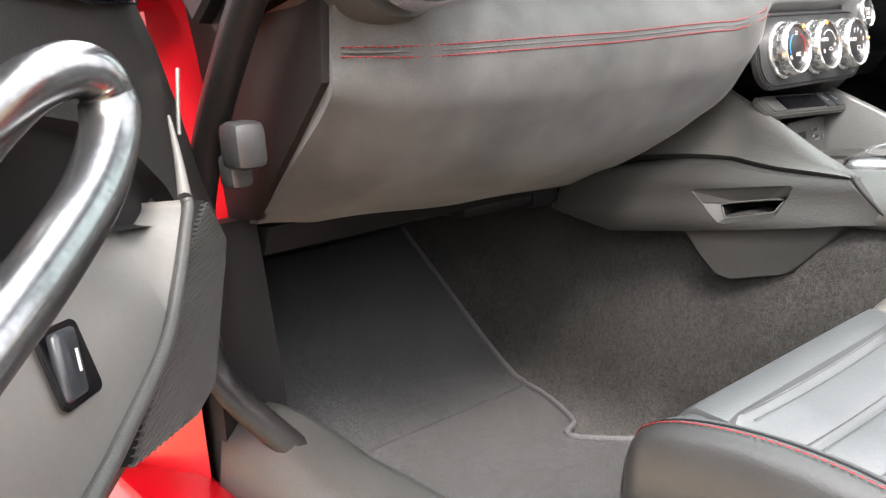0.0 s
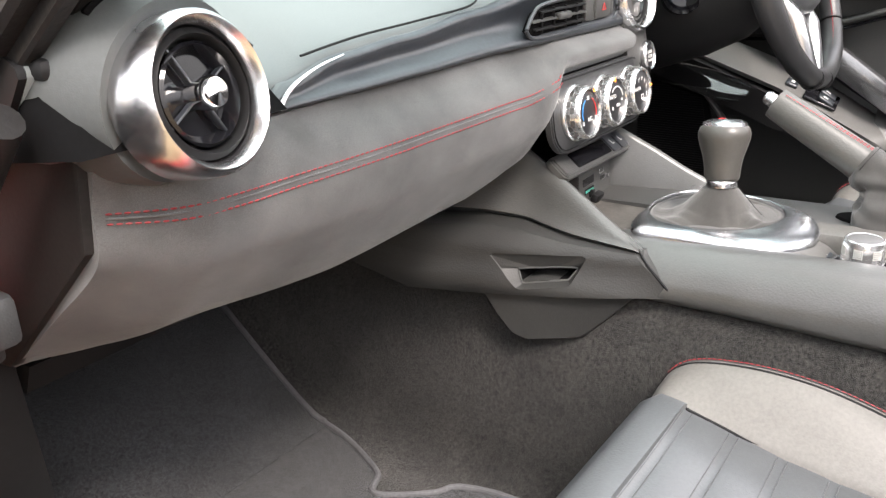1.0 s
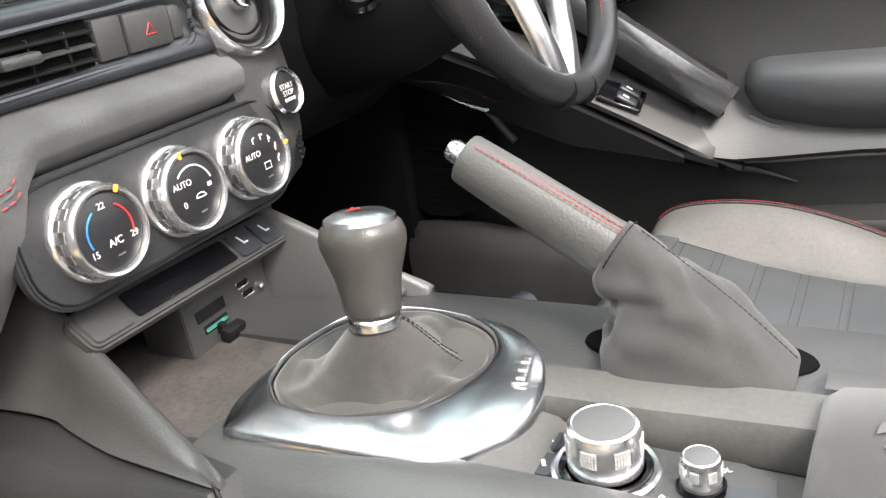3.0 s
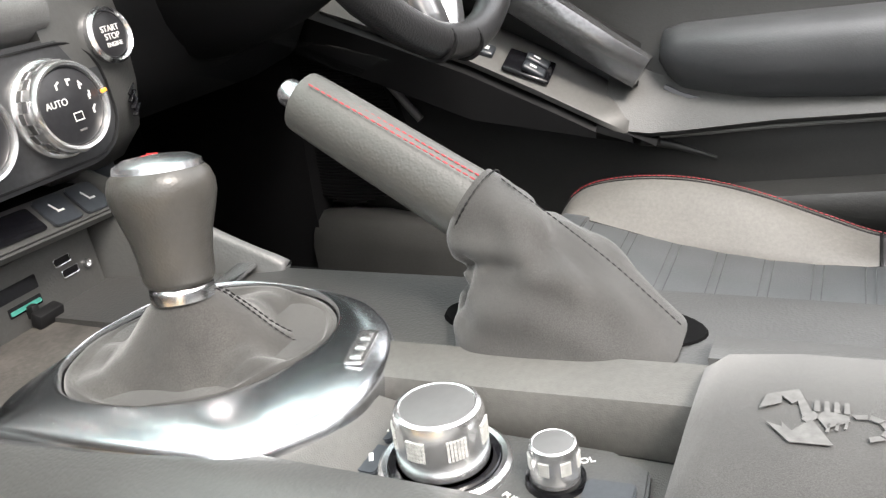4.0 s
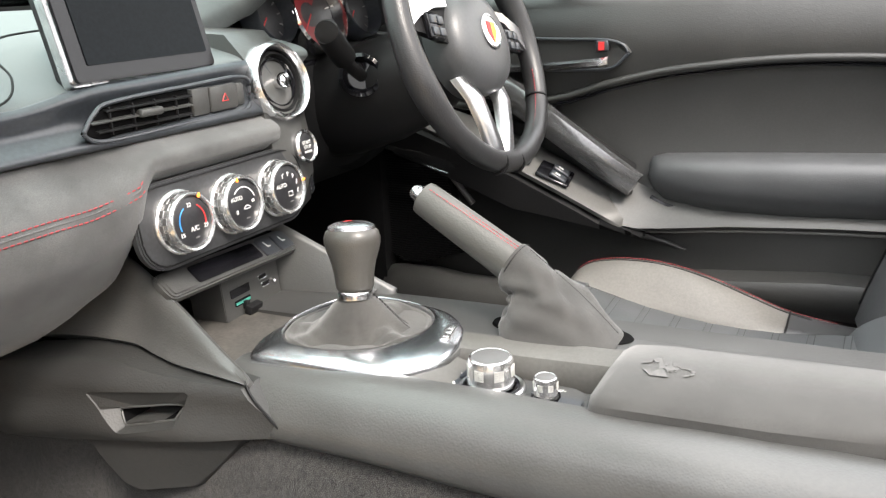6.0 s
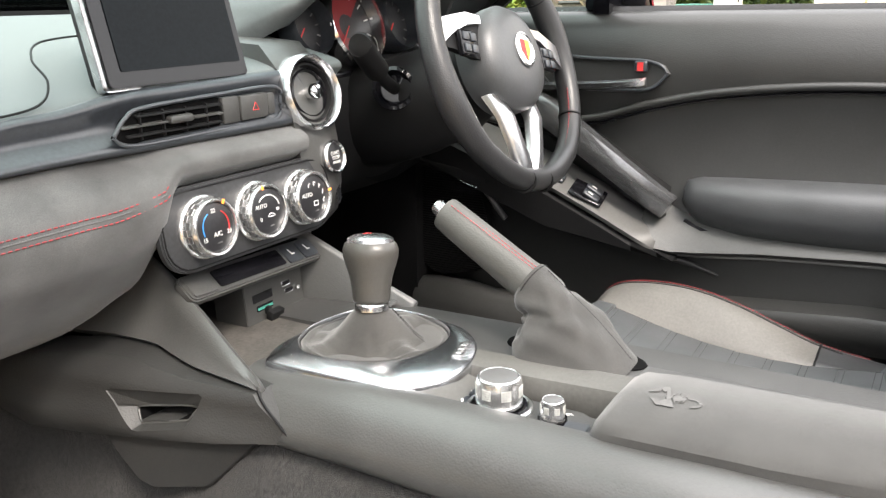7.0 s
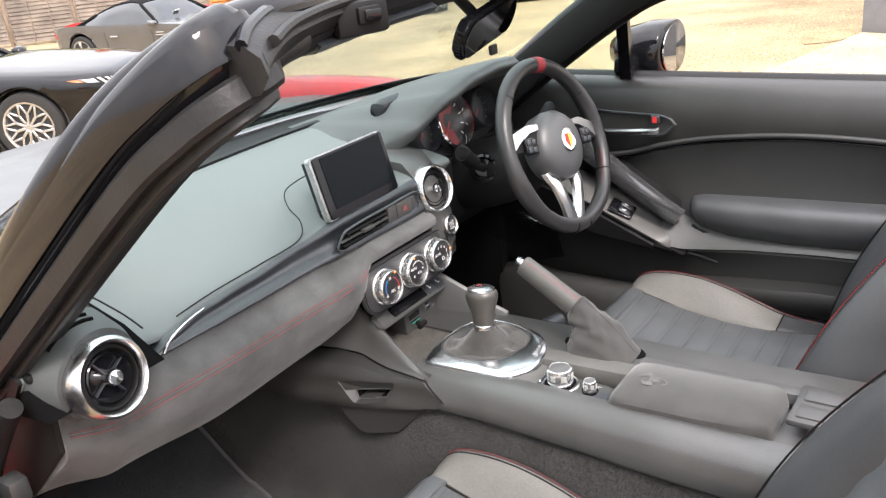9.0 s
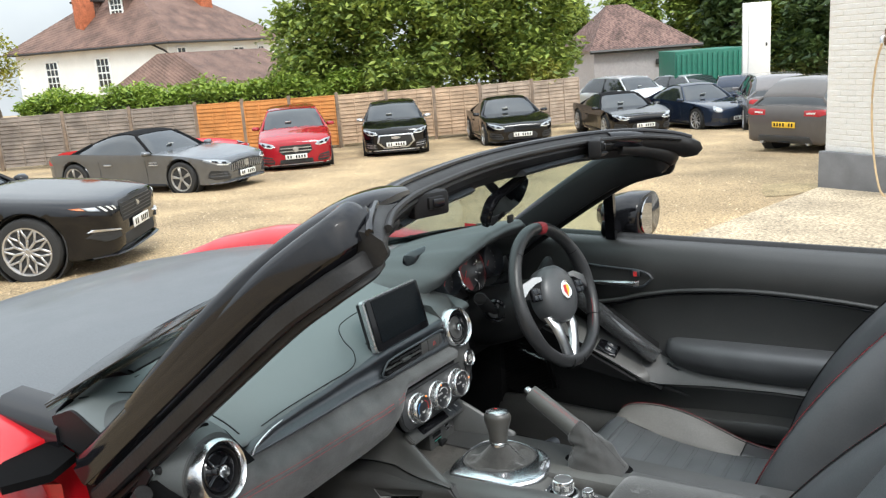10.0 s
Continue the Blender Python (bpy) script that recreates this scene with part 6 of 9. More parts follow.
        for (y0, z0), (y1, z1) in zip(out, out[1:] + out[:1]):
            if (z0 - z) * (z1 - z) < 0:
                hits.append(lerp(y0, y1, (z - z0) / (z1 - z0)))
        if len(hits) >= 2 and max(hits) - min(hits) > 0.006:
            y0, y1 = min(hits) + 0.002, max(hits) - 0.002
            p("rib", loft([[(gx(y) - 0.0028, y, z + 0.0009), (gx(y) - 0.0028, y, z - 0.0009), (gx(y) + 0.002, y, z - 0.0011), (gx(y) + 0.002, y, z + 0.0011)] for y in (y0, y1)]), M_rib, grille)
    p("map_pocket", loft([[(0.71, y, zt), (0.655, y, zt - 0.004), (0.648, y, zt - 0.02), (0.662, y, 0.36), (0.70, y, 0.345)] for y, zt in ((-0.26, 0.395), (-0.36, 0.408), (-0.55, 0.425), (-0.80, 0.43), (-0.88, 0.42))]), M_black, None, "black map pocket", 60)
    p("elbow_pad", loft([[(0.72, y, zt + 0.004), (xo + 0.012, y, zt - 0.003), (xo, y, zt - 0.018), (xo + 0.03, y, zb + 0.002), (0.72, y, zb - 0.004)] for y, zt, zb, xo in ((-0.36, 0.590, 0.548, 0.705), (-0.42, 0.600, 0.514, 0.660), (-0.80, 0.612, 0.528, 0.670), (-0.86, 0.604, 0.54, 0.70))]), M_leather, None, "black padded elbow rest", 75)
    return d


driver_door()
passenger_door()

# ---- floor, tunnel and sills ----
bmf = loft([[(-0.66, y, z + 0.012), (-0.60, y, z), (-0.40, y, z - 0.002), (-0.24, y, z), (-0.20, y, z + 0.02)] + [(-0.185, y, z + 0.06), (-0.150, y, max(z + 0.2, 0.44)), (-0.12, y, max(z + 0.2, 0.47)), (-0.12, y, z - 0.05), (-0.68, y, z - 0.05)] for y, z in ((-1.0, 0.17), (-0.3, 0.172), (0.10, 0.176), (0.30, 0.180), (0.35, 0.190), (0.41, 0.232), (0.53, 0.330), (0.60, 0.385), (0.70, 0.46))])
floor = solid("floor", bmf, M_carpet, "worn charcoal carpet in the passenger footwell", "floor", kind="structure", sharp=60)
# Darker copy of the charcoal carpet; the footwell's shade is in its colour.
floor_r = solid("floor_driver", loft([[(0.12, y, z - 0.05), (0.12, y, max(z + 0.2, 0.47)), (0.150, y, max(z + 0.2, 0.45)), (0.185, y, z + 0.06), (0.22, y, z), (0.40, y, z - 0.002), (0.60, y, z), (0.66, y, z + 0.012), (0.68, y, z - 0.05)] for y, z in ((-1.0, 0.17), (-0.3, 0.172), (0.10, 0.176), (0.30, 0.180), (0.35, 0.190), (0.41, 0.232), (0.53, 0.330), (0.60, 0.385), (0.70, 0.46))]), mat("shaded_driver_carpet", (0.014, 0.014, 0.014), 0.95, var=0.3, fine=0.4, fscale=480, bump=1.0, bscale=900, depth=0.004, spec=0.1), "carpet in the driver footwell, coloured darker for shade", "floor", kind="structure", sharp=60)
mat_outline = [(-0.215, 0.335), (-0.228, 0.28), (-0.250, 0.225), (-0.272, 0.185), (-0.300, 0.172), (-0.300, 0.150), (-0.262, 0.10), (-0.235, 0.08), (-0.22, 0.0), (-0.24, -0.14), (-0.58, -0.14), (-0.60, 0.0), (-0.60, 0.25), (-0.58, 0.335)]
floor_mat = thing("floor_mat", (-0.4, 0.1, 0.18), "dark pile floor mat with a grey bound edge", "mat")
part("mat_top", plate(mat_outline, 0.012, Matrix.Translation((0, 0, 0.186))), M_mat, floor_mat)
part("binding", tube([(x, y, 0.199) for x, y in mat_outline], 0.0042, n=8, k=3), M_bind, floor_mat, "grey bound edge")
part("toe_section", loft([[(x, y, z) for y, z in ((0.325, 0.199), (0.35, 0.205), (0.41, 0.249), (0.53, 0.347), (0.60, 0.402), (0.60, 0.39), (0.53, 0.335), (0.41, 0.236), (0.325, 0.187))] for x in (-0.58, -0.216)]), M_mat, floor_mat)
part("toe_binding", tube([(-0.215, 0.33, 0.201), (-0.217, 0.352, 0.209), (-0.218, 0.41, 0.251), (-0.218, 0.53, 0.350), (-0.215, 0.60, 0.405)], 0.0042, n=8), M_bind, floor_mat)
solid("bulkhead", box((0, 0.72, 0.485), (1.36, 0.06, 0.59), 0.02), M_black, "black bulkhead behind the footwells", "bulkhead", kind="structure")
# Unseen panel, added to stop light leaking over the bulkhead into the footwells.
solid("footwell_light_block", box((0, 0.61, 0.785), (1.34, 0.24, 0.03), 0.01), M_black, "unseen black panel added to keep light out of the footwells", "bulkhead", kind="structure")
solid("rear_bulkhead", box((0, -1.16, 0.55), (1.40, 0.10, 0.62), 0.03), M_black, "black panel behind the seats", "bulkhead", kind="structure")
solid("pedal_wall", box((0.40, 0.55, 0.42), (0.50, 0.04, 0.30), 0.02), M_black, "dark driver footwell wall", "panel", kind="structure")
solid("footwell_arch", tube([(0.165, 0.10, 0.62), (0.19, 0.12, 0.52), (0.22, 0.06, 0.42), (0.30, -0.02, 0.37), (0.42, -0.06, 0.36)], 0.018, n=12), M_trim, "dark curved knee panel edge", "trim", kind="structure")
# Takes the darkened driver carpet, so shade is coloured in here too.
solid("tunnel_side", loft([[(0.150, y, 0.515), (0.162, y, 0.47), (0.170, y, 0.36), (0.19, y, 0.22), (0.13, y, 0.22), (0.13, y, 0.51)] for y in (0.30, 0.0, -0.3, -0.7)]), floor_r.data.materials[0], "carpet on the tunnel side, coloured darker for shade", "tunnel", kind="structure")
for sg, nm in ((-1, "sill_passenger"), (1, "sill_driver")):
    sill = thing(nm, (sg * 0.72, -0.2, 0.2), "black sill trim over a red body sill", "sill", kind="structure")
    part("sill_trim", loft([[(sg * x, y, z) for x, z in [(0.655, 0.19), (0.650, 0.30), (0.658, 0.332 + b), (0.676, 0.342 + b), (0.706, 0.338 + b), (0.726, 0.322), (0.735, 0.27), (0.735, 0.19)]] for y, b in ((0.252, -0.01), (0.245, 0.006), (0.20, 0.010), (0.15, 0.008), (0.09, 0.0), (-0.2, 0.0), (-0.9, 0.0))]), M_plastic, sill, "grained black sill trim", sharp=60)
    part("body_sill", loft([[(sg * x, y, z) for x, z in [(0.730, 0.16), (0.730, 0.27), (0.745, 0.278), (0.80, 0.272), (0.83, 0.24), (0.84, 0.16)]] for y in (0.50, 0.3, 0.0, -0.95)]), M_paint, sill, "red painted body sill", sharp=40)
    if sg > 0:
        seal = [(0.722, 0.295, 0.335), (0.728, 0.42, 0.37), (0.730, 0.415, 0.46), (0.730, 0.400, 0.56), (0.728, 0.370, 0.64), (0.724, 0.325, 0.73), (0.718, 0.30, 0.80)]
    else:
        seal = [(-0.694, 0.120, 0.326), (-0.706, 0.176, 0.346), (-0.722, 0.226, 0.378), (-0.729, 0.244, 0.415), (-0.730, 0.245, 0.46), (-0.730, 0.225, 0.55), (-0.729, 0.180, 0.63), (-0.726, 0.115, 0.71), (-0.722, 0.060, 0.77)]
    part("door_seal", tube(seal, 0.0145, n=14, up=(1, 0, 0)), M_seal, sill, "black rubber door seal")
    if sg > 0:
        part("seal_ridge", tube([(x + sg * 0.018, y + 0.014, z) for x, y, z in seal[:4]], 0.007, n=8), M_gloss, sill)
    if sg < 0:
        part("hinge_pillar", loft([[(-0.82, y + 0.05, z), (-0.800, y + 0.012, z), (-0.775, y, z), (-0.68, y, z), (-0.68, y + 0.06, z), (-0.82, y + 0.08, z)] for y, z in ((0.262, 0.50), (0.275, 0.62), (0.290, 0.70), (0.305, 0.76), (0.325, 0.785))]), M_paint, sill, "red painted hinge pillar", sharp=60)
    part("kick_panel", loft([[(sg * x, y, z) for x, z in [(0.66, 0.19), (0.655, 0.36), (0.665, 0.54 if sg < 0 else 0.82), (0.72, 0.54 if sg < 0 else 0.82), (0.73, 0.19)]] for y in ((0.66, 0.50, 0.36, 0.24) if sg < 0 else (0.66, 0.50, 0.34, 0.24))]), M_black, sill, "black plastic kick panel")
    part("jamb", loft([[(sg * x, y, z) for x, y in [(0.735, 0.27), (0.735, 0.60), (0.86, 0.60), (0.862, 0.56), (0.850, 0.51), (0.826, 0.46), (0.798, 0.41), (0.768, 0.345), (0.750, 0.295)]] for z in (0.16, 0.5, 0.74)]), M_paint, sill, "red painted door jamb", sharp=60)
    part("check_strap", merge(box((sg * 0.722, 0.135, 0.622), (0.030, 0.036, 0.040), 0.008), box((sg * 0.724, 0.150, 0.600), (0.022, 0.026, 0.030), 0.006)), M_leather, sill, "grey plastic strap cover")
    part("jamb_plug", lathe([(0.012, 0), (0.012, 0.006), (0.006, 0.009)], 16, aim((sg * 0.80, 0.42, 0.45), (sg * 0.6, -1, 0))), M_seal, sill)
# ---- windscreen, bonnet, mirrors ----
HEAD = [(-0.598, -0.325, 1.168), (-0.56, -0.298, 1.180), (-0.47, -0.246, 1.186), (-0.306, -0.192, 1.187), (0.0, -0.150, 1.185), (0.306, -0.180, 1.178), (0.47, -0.245, 1.170), (0.55, -0.320, 1.156), (0.585, -0.362, 1.140)]
EIGHT = ((-0.5, -0.35), (-0.35, -0.5), (0.35, -0.5), (0.5, -0.35), (0.5, 0.35), (0.35, 0.5), (-0.35, 0.5), (-0.5, 0.35))
ROUND = [(0.5 * math.copysign(abs(math.cos(math.pi * k / 10)) ** 0.85, math.cos(math.pi * k / 10)), 0.5 * math.copysign(abs(math.sin(math.pi * k / 10)) ** 0.85, math.sin(math.pi * k / 10))) for k in range(20)]
screen_frame = thing("windscreen_frame", (0, 0.3, 0.86), "black windscreen frame with rubber seals and roof latches", "windscreen")


def header_ring(p, s=1.0):
    x, y, z = p
    return [(x, y + 0.035, z + 0.004), (x, y + 0.012, z + 0.014), (x, y - 0.015, z + 0.012), (x, y - 0.034, z + 0.002), (x, y - 0.040, z - 0.014), (x, y - 0.026, z - 0.030), (x, y + 0.004, z - 0.036), (x, y + 0.038, z - 0.026)]


part("header", loft([header_ring(p) for p in curve_pts(HEAD, 6)]), M_seal, screen_frame, "black rubber-covered header rail", sharp=50)
part("header_lip", tube([(x, y - 0.012, z + 0.013) for x, y, z in HEAD], 0.006, n=8), M_gloss, screen_frame)
part("header_groove", tube([(x, y - 0.040, z - 0.002) for x, y, z in HEAD[1:-1]], 0.006, n=8), M_seal, screen_frame)
part("header_liner", loft([[(x, y - 0.026, z - 0.030), (x, y + 0.04, z - 0.030), (x, y + 0.035, z - 0.045), (x, y - 0.01, z - 0.048)] for x, y, z in curve_pts(HEAD[2:-2], 6)]), M_black, screen_frame)
for sg in (-1, 1):
    part("latch_socket", merge(box((sg * 0.33, -0.240, 1.163), (0.07, 0.028, 0.040), 0.006, (0, 0, sg * 20)), box((sg * 0.33, -0.256, 1.166), (0.03, 0.010, 0.020), 0.003, (0, 0, sg * 20))), M_black, screen_frame, "roof latch socket")
    part("socket_hole", box((sg * 0.33, -0.2635, 1.166), (0.022, 0.004, 0.013), 0.002, (0, 0, sg * 20)), M_gloss, screen_frame)
    visor = part("sun_visor", loft([[(x, y, z) for y, z in ((yy - 0.030, 1.142), (yy - 0.02, 1.148), (yy + 0.09, 1.132), (yy + 0.10, 1.124), (yy + 0.09, 1.120), (yy - 0.02, 1.134))] for x, yy in [(sg * q, -0.155 - 0.35 * q * q) for q in (0.10, 0.2, 0.3, 0.4)]]), M_trim, screen_frame, "folded dark sun visor", sharp=60)
    # pillar: glossy outer face, rubber channel, trimmed inner face
    line = curve_pts([(-0.708, 0.205, 0.760), (-0.700, 0.150, 0.804), (-0.672, -0.045, 0.965), (-0.646, -0.19, 1.085), (-0.627, -0.258, 1.134), (-0.602, -0.292, 1.160), (-0.565, -0.287, 1.170), (-0.52, -0.266, 1.174)] if sg < 0 else [(0.735, 0.42, 0.66), (0.705, 0.26, 0.79), (0.665, 0.06, 0.935), (0.622, -0.157, 1.070), (0.598, -0.29, 1.116), (0.590, -0.325, 1.126)], 8)

    def strip(off, w, h, section=EIGHT):
        """A band beside the pillar's line: off across, width and depth of the section."""
        out = []
        full = (w, h)
        for i, q in enumerate(line):
            tdir = (line[min(i + 1, len(line) - 1)] - line[max(i - 1, 0)]).normalized()
            nrm = Vector((0, 0.42, 0.91))
            nrm = (nrm - tdir * nrm.dot(tdir)).normalized()
            side = tdir.cross(nrm) * -sg
            left_n = (len(line) - 1 - i) / 7
            tp = min(1, 0.45 + 0.55 * left_n)
            w, h = full[0] * tp, full[1] * tp
            c = q + side * off[0] * tp + nrm * off[1] * tp
            out.append([c + side * (w * a) + nrm * (h * b) for a, b in section])
        return loft(out)

    pil = part("pillar", strip((0, 0.012), 0.050, 0.066, ROUND), M_gloss, screen_frame, "gloss black windscreen pillar", sharp=50)
    part("pillar_trim", strip((-0.028, -0.012), 0.034, 0.076), M_black, pil, "black inner pillar trim")
    part("pillar_seal", strip((0.014, -0.034), 0.026, 0.030), M_seal, pil, "rubber door seal")
    part("seal_lip", strip((0.004, -0.052), 0.014, 0.016), M_seal, pil)
    part("seal_groove", strip((-0.010, -0.042), 0.010, 0.014), M_gloss, pil)
    part("outer_edge", strip((0.027, 0.010), 0.006, 0.034), M_gloss, pil)
    bend = [(-0.650, -0.15, 1.030), (-0.628, -0.245, 1.092), (-0.606, -0.298, 1.122), (-0.572, -0.298, 1.140), (-0.52, -0.272, 1.152), (-0.44, -0.250, 1.158)] if sg < 0 else [(0.628, -0.12, 1.026), (0.604, -0.245, 1.080), (0.586, -0.318, 1.104), (0.556, -0.318, 1.120), (0.51, -0.282, 1.134), (0.44, -0.250, 1.146)]
    part("corner_seal", tube(bend, lambda t: 0.014 + 0.008 * math.sin(math.pi * t), n=14, k=6), M_seal, pil, "rubber corner seal", sharp=80)
    part("seal_tag", box((sg * 0.655, -0.10, 1.00), (0.003, 0.03, 0.006), 0.001, (-25, 0, 0)), M_satin, pil)
def corner_sweep(sg):
    """Corner of the frame: the pillar's section turns into the header's along one bend."""
    if sg < 0:
        ctrl = [Vector(q) for q in ((-0.690, 0.07, 0.885), (-0.650, -0.19, 1.15), (-0.615, -0.30, 1.213), (-0.40, -0.222, 1.193))]
    else:
        ctrl = [Vector(q) for q in ((0.640, -0.066, 1.022), (0.612, -0.235, 1.110), (0.590, -0.335, 1.158), (0.42, -0.222, 1.176))]
    rings = []
    for i in range(29):
        t = i / 28
        s = 1 - t
        c = ctrl[0] * s ** 3 + ctrl[1] * 3 * s * s * t + ctrl[2] * 3 * s * t * t + ctrl[3] * t ** 3
        g = ((ctrl[1] - ctrl[0]) * s * s + (ctrl[2] - ctrl[1]) * 2 * s * t + (ctrl[3] - ctrl[2]) * t * t).normalized()
        up = Vector((0, 0.42, 0.91)).lerp(Vector((0, 0, 1)), t)
        up = (up - g * up.dot(g)).normalized()
        side = g.cross(up) * -sg
        w, h = lerp(0.050, 0.066, t), lerp(0.060, 0.040, t)
        c = c + up * lerp(0.006, -0.008, t)
        sec = []
        for k in range(16):
            a = 2 * math.pi * k / 16
            ca, sa = math.cos(a), math.sin(a)
            sec.append(c + side * (0.5 * w * math.copysign(abs(ca) ** 0.7, ca)) + up * (0.5 * h * math.copysign(abs(sa) ** 0.7, sa)))
        rings.append(sec)
    return loft(rings)


for sg in (-1, 1):
    part("frame_corner", corner_sweep(sg), M_gloss, screen_frame, "gloss black frame corner", sharp=80)
pane_pts = curve_pts(HEAD[1:-1], 5)
low = [Vector((p.x * 1.25, 0.535 - 0.42 * (p.x * 1.25) ** 2, 0.858 - 0.010 * (p.x / 0.55) ** 4)) for p in pane_pts]
pane = part("windscreen_glass", loft([[p + Vector((0, 0.02, -0.012)), q, q + Vector((0, 0.004, 0.003)), p + Vector((0, 0.024, -0.009))] for p, q in zip(pane_pts, low)]), M_glass, screen_frame, "clear curved windscreen")
pane.visible_shadow = False
part("wiper_cowl", loft([[(x, 0.535 - 0.42 * x * x, 0.846), (x, 0.575 - 0.42 * x * x, 0.838), (x, 0.60 - 0.42 * x * x, 0.81), (x, 0.53 - 0.42 * x * x, 0.80)] for x in [-0.66 + 0.055 * i for i in range(25)]]), mat("matt_black_cowl", (0.008, 0.008, 0.008), 0.95, var=0.2, fine=0.1, bump=0.3, spec=0.08), screen_frame, "black wiper cowl")
# Added opaque gloss strip that stands in for sky reflected by the glass.
sheen_top = [(lerp(p.x, q.x, 0.90), lerp(p.y + 0.024, q.y + 0.004, 0.90), lerp(p.z - 0.009, q.z + 0.003, 0.90)) for p, q in zip(pane_pts, low)]
part("glass_sheen_band", loft([[Vector(a) + Vector((0, 0.001, 0.001)), q + Vector((0, 0.005, 0.004)), q + Vector((0, 0.009, 0.006)), Vector(a) + Vector((0, 0.004, 0.003))] for a, q in zip(sheen_top, low)]), M_gloss, screen_frame, "gloss band added for the sky reflection along the glass foot")

# Added gloss corner, again in place of the pane's own reflection.
edge = [(p, q) for p, q in zip(pane_pts, low) if q.x < -0.50]
part("glass_sheen_corner", loft([[p.lerp(q, 0.35 + 0.5 * k / max(1, len(edge) - 1)) + Vector((0, 0.022, 0.004)), q + Vector((0, 0.010, 0.008)), q + Vector((0, 0.012, 0.009)), p.lerp(q, 0.35 + 0.5 * k / max(1, len(edge) - 1)) + Vector((0, 0.024, 0.006))] for k, (p, q) in enumerate(edge)]), M_gloss, screen_frame, "gloss corner added for the sky reflection in the glass")
# Filler block added to give a grey reflection and close the hole.
part("cowl_sheen_block", loft([[(-0.712, y, 0.822), (-0.690, y, 0.842), (-0.650, y, 0.846), (-0.640, y, 0.79), (-0.712, y, 0.79)] for y in (0.30, 0.36, 0.44, 0.50)]), M_gloss, screen_frame, "gloss block added for the grey reflection by the cowl", sharp=80)
# Added black sheet; its colour stands for the dark gap at the hinge.
part("wing_gap_dark", loft([[(x, y, z) for x, y in ((-0.838, 0.256), (-0.815, 0.320), (-0.770, 0.352), (-0.712, 0.356), (-0.704, 0.300), (-0.712, 0.250), (-0.775, 0.222))] for z in (0.776, 0.787, 0.790)]), M_void, screen_frame, "black sheet added for the dark gap behind the wing", sharp=80)

body = thing("roadster", (0, 1.0, 0.2), "red two-seat roadster body with a matt dark bonnet", "car")
part("bonnet", loft([[(x, y + 0.035 - (0.42 * x * x) * (1 - 0.45 * min(1, (y - 0.56) / 0.9)), z - 0.020 * (x / w) ** 4 - 0.012 * (x / w) ** 2 + 0.005 * math.exp(-((abs(x) - 0.34) / 0.13) ** 2)) for x in [w * (i / 22 - 1) for i in range(45)]] + [(w, y, z - 0.10), (-w, y, z - 0.10)] for y, z, w in ((0.56, 0.838, 0.66), (0.72, 0.842, 0.66), (0.95, 0.832, 0.65), (1.20, 0.806, 0.635), (1.45, 0.762, 0.60), (1.65, 0.706, 0.55), (1.80, 0.640, 0.48))]), M_bonnet, body, "matt dark grey bonnet", sharp=60)
for sg in (-1, 1):
    part("front_wing", loft([[(sg * x, y, z) for x, z in [(w - 0.02, zt - 0.10), (w, zt - 0.016), (w + 0.03, zt + bulge * 0.7), (w + 0.09, zt + bulge), (w + 0.16, zt - 0.02 + bulge), (w + 0.21, zt - 0.12), (w + 0.22, 0.30), (w, 0.30)]] for y, zt, w, bulge in ((0.34, 0.806, 0.690, -0.01), (0.48, 0.818, 0.676, 0.0), (0.70, 0.826, 0.664, 0.010), (0.95, 0.815, 0.654, 0.022), (1.20, 0.792, 0.640, 0.026), (1.45, 0.75, 0.605, 0.020), (1.65, 0.69, 0.555, 0.0), (1.82, 0.60, 0.48, 0.0))]), M_paint, body, "red front wing", sharp=100)
    rows = []
    for y in [-0.95, -1.05] + [-1.26 + 0.345 * math.cos(math.pi * i / 12) for i in range(13)] + [-1.607, -1.70, -1.78]:
        lift = 0.312 + math.sqrt(max(0.0, 0.345 ** 2 - (y + 1.26) ** 2)) if abs(y + 1.26) < 0.346 else 0.0
        rows.append([(sg * x, y, max(z, lift + o)) for x, z, o in [(0.70, 0.30, 0.0), (0.70, 0.84, 0), (0.76, 0.858, 0), (0.82, 0.84, 0), (0.87, 0.70, 0), (0.875, 0.50, 0.004), (0.865, 0.20, 0.0)]])
    part("rear_quarter", loft(rows), M_paint, body, "red rear quarter", sharp=60)
    for y in (1.05, -1.26):
        wh = part("wheel", lathe([(0.19, -0.10), (0.30, -0.10), (0.312, -0.08), (0.312, 0.08), (0.30, 0.10), (0.19, 0.10)], 40, aim((sg * 0.76, y, 0.312), (1, 0, 0))), M_seal, body, "black tyre")
        part("rim", lathe([(0.02, -0.06), (0.20, -0.06), (0.215, 0.0), (0.20, 0.07), (0.05, 0.05)], 30, aim((sg * 0.76, y, 0.312), (sg, 0, 0))), M_trim, wh)
part("nose", loft([[(x, y - 0.28 * x * x, z) for x in [-0.75 + 0.125 * i for i in range(13)]] + [(0.75, y - 0.5, z), (-0.75, y - 0.5, z)] for y, z in ((1.86, 0.18), (1.95, 0.35), (1.95, 0.50), (1.84, 0.62))]), M_paint, body, sharp=60)
part("tail_deck", box((0, -1.51, 0.82), (1.42, 0.56, 0.06), 0.03), M_paint, body)
tail = []
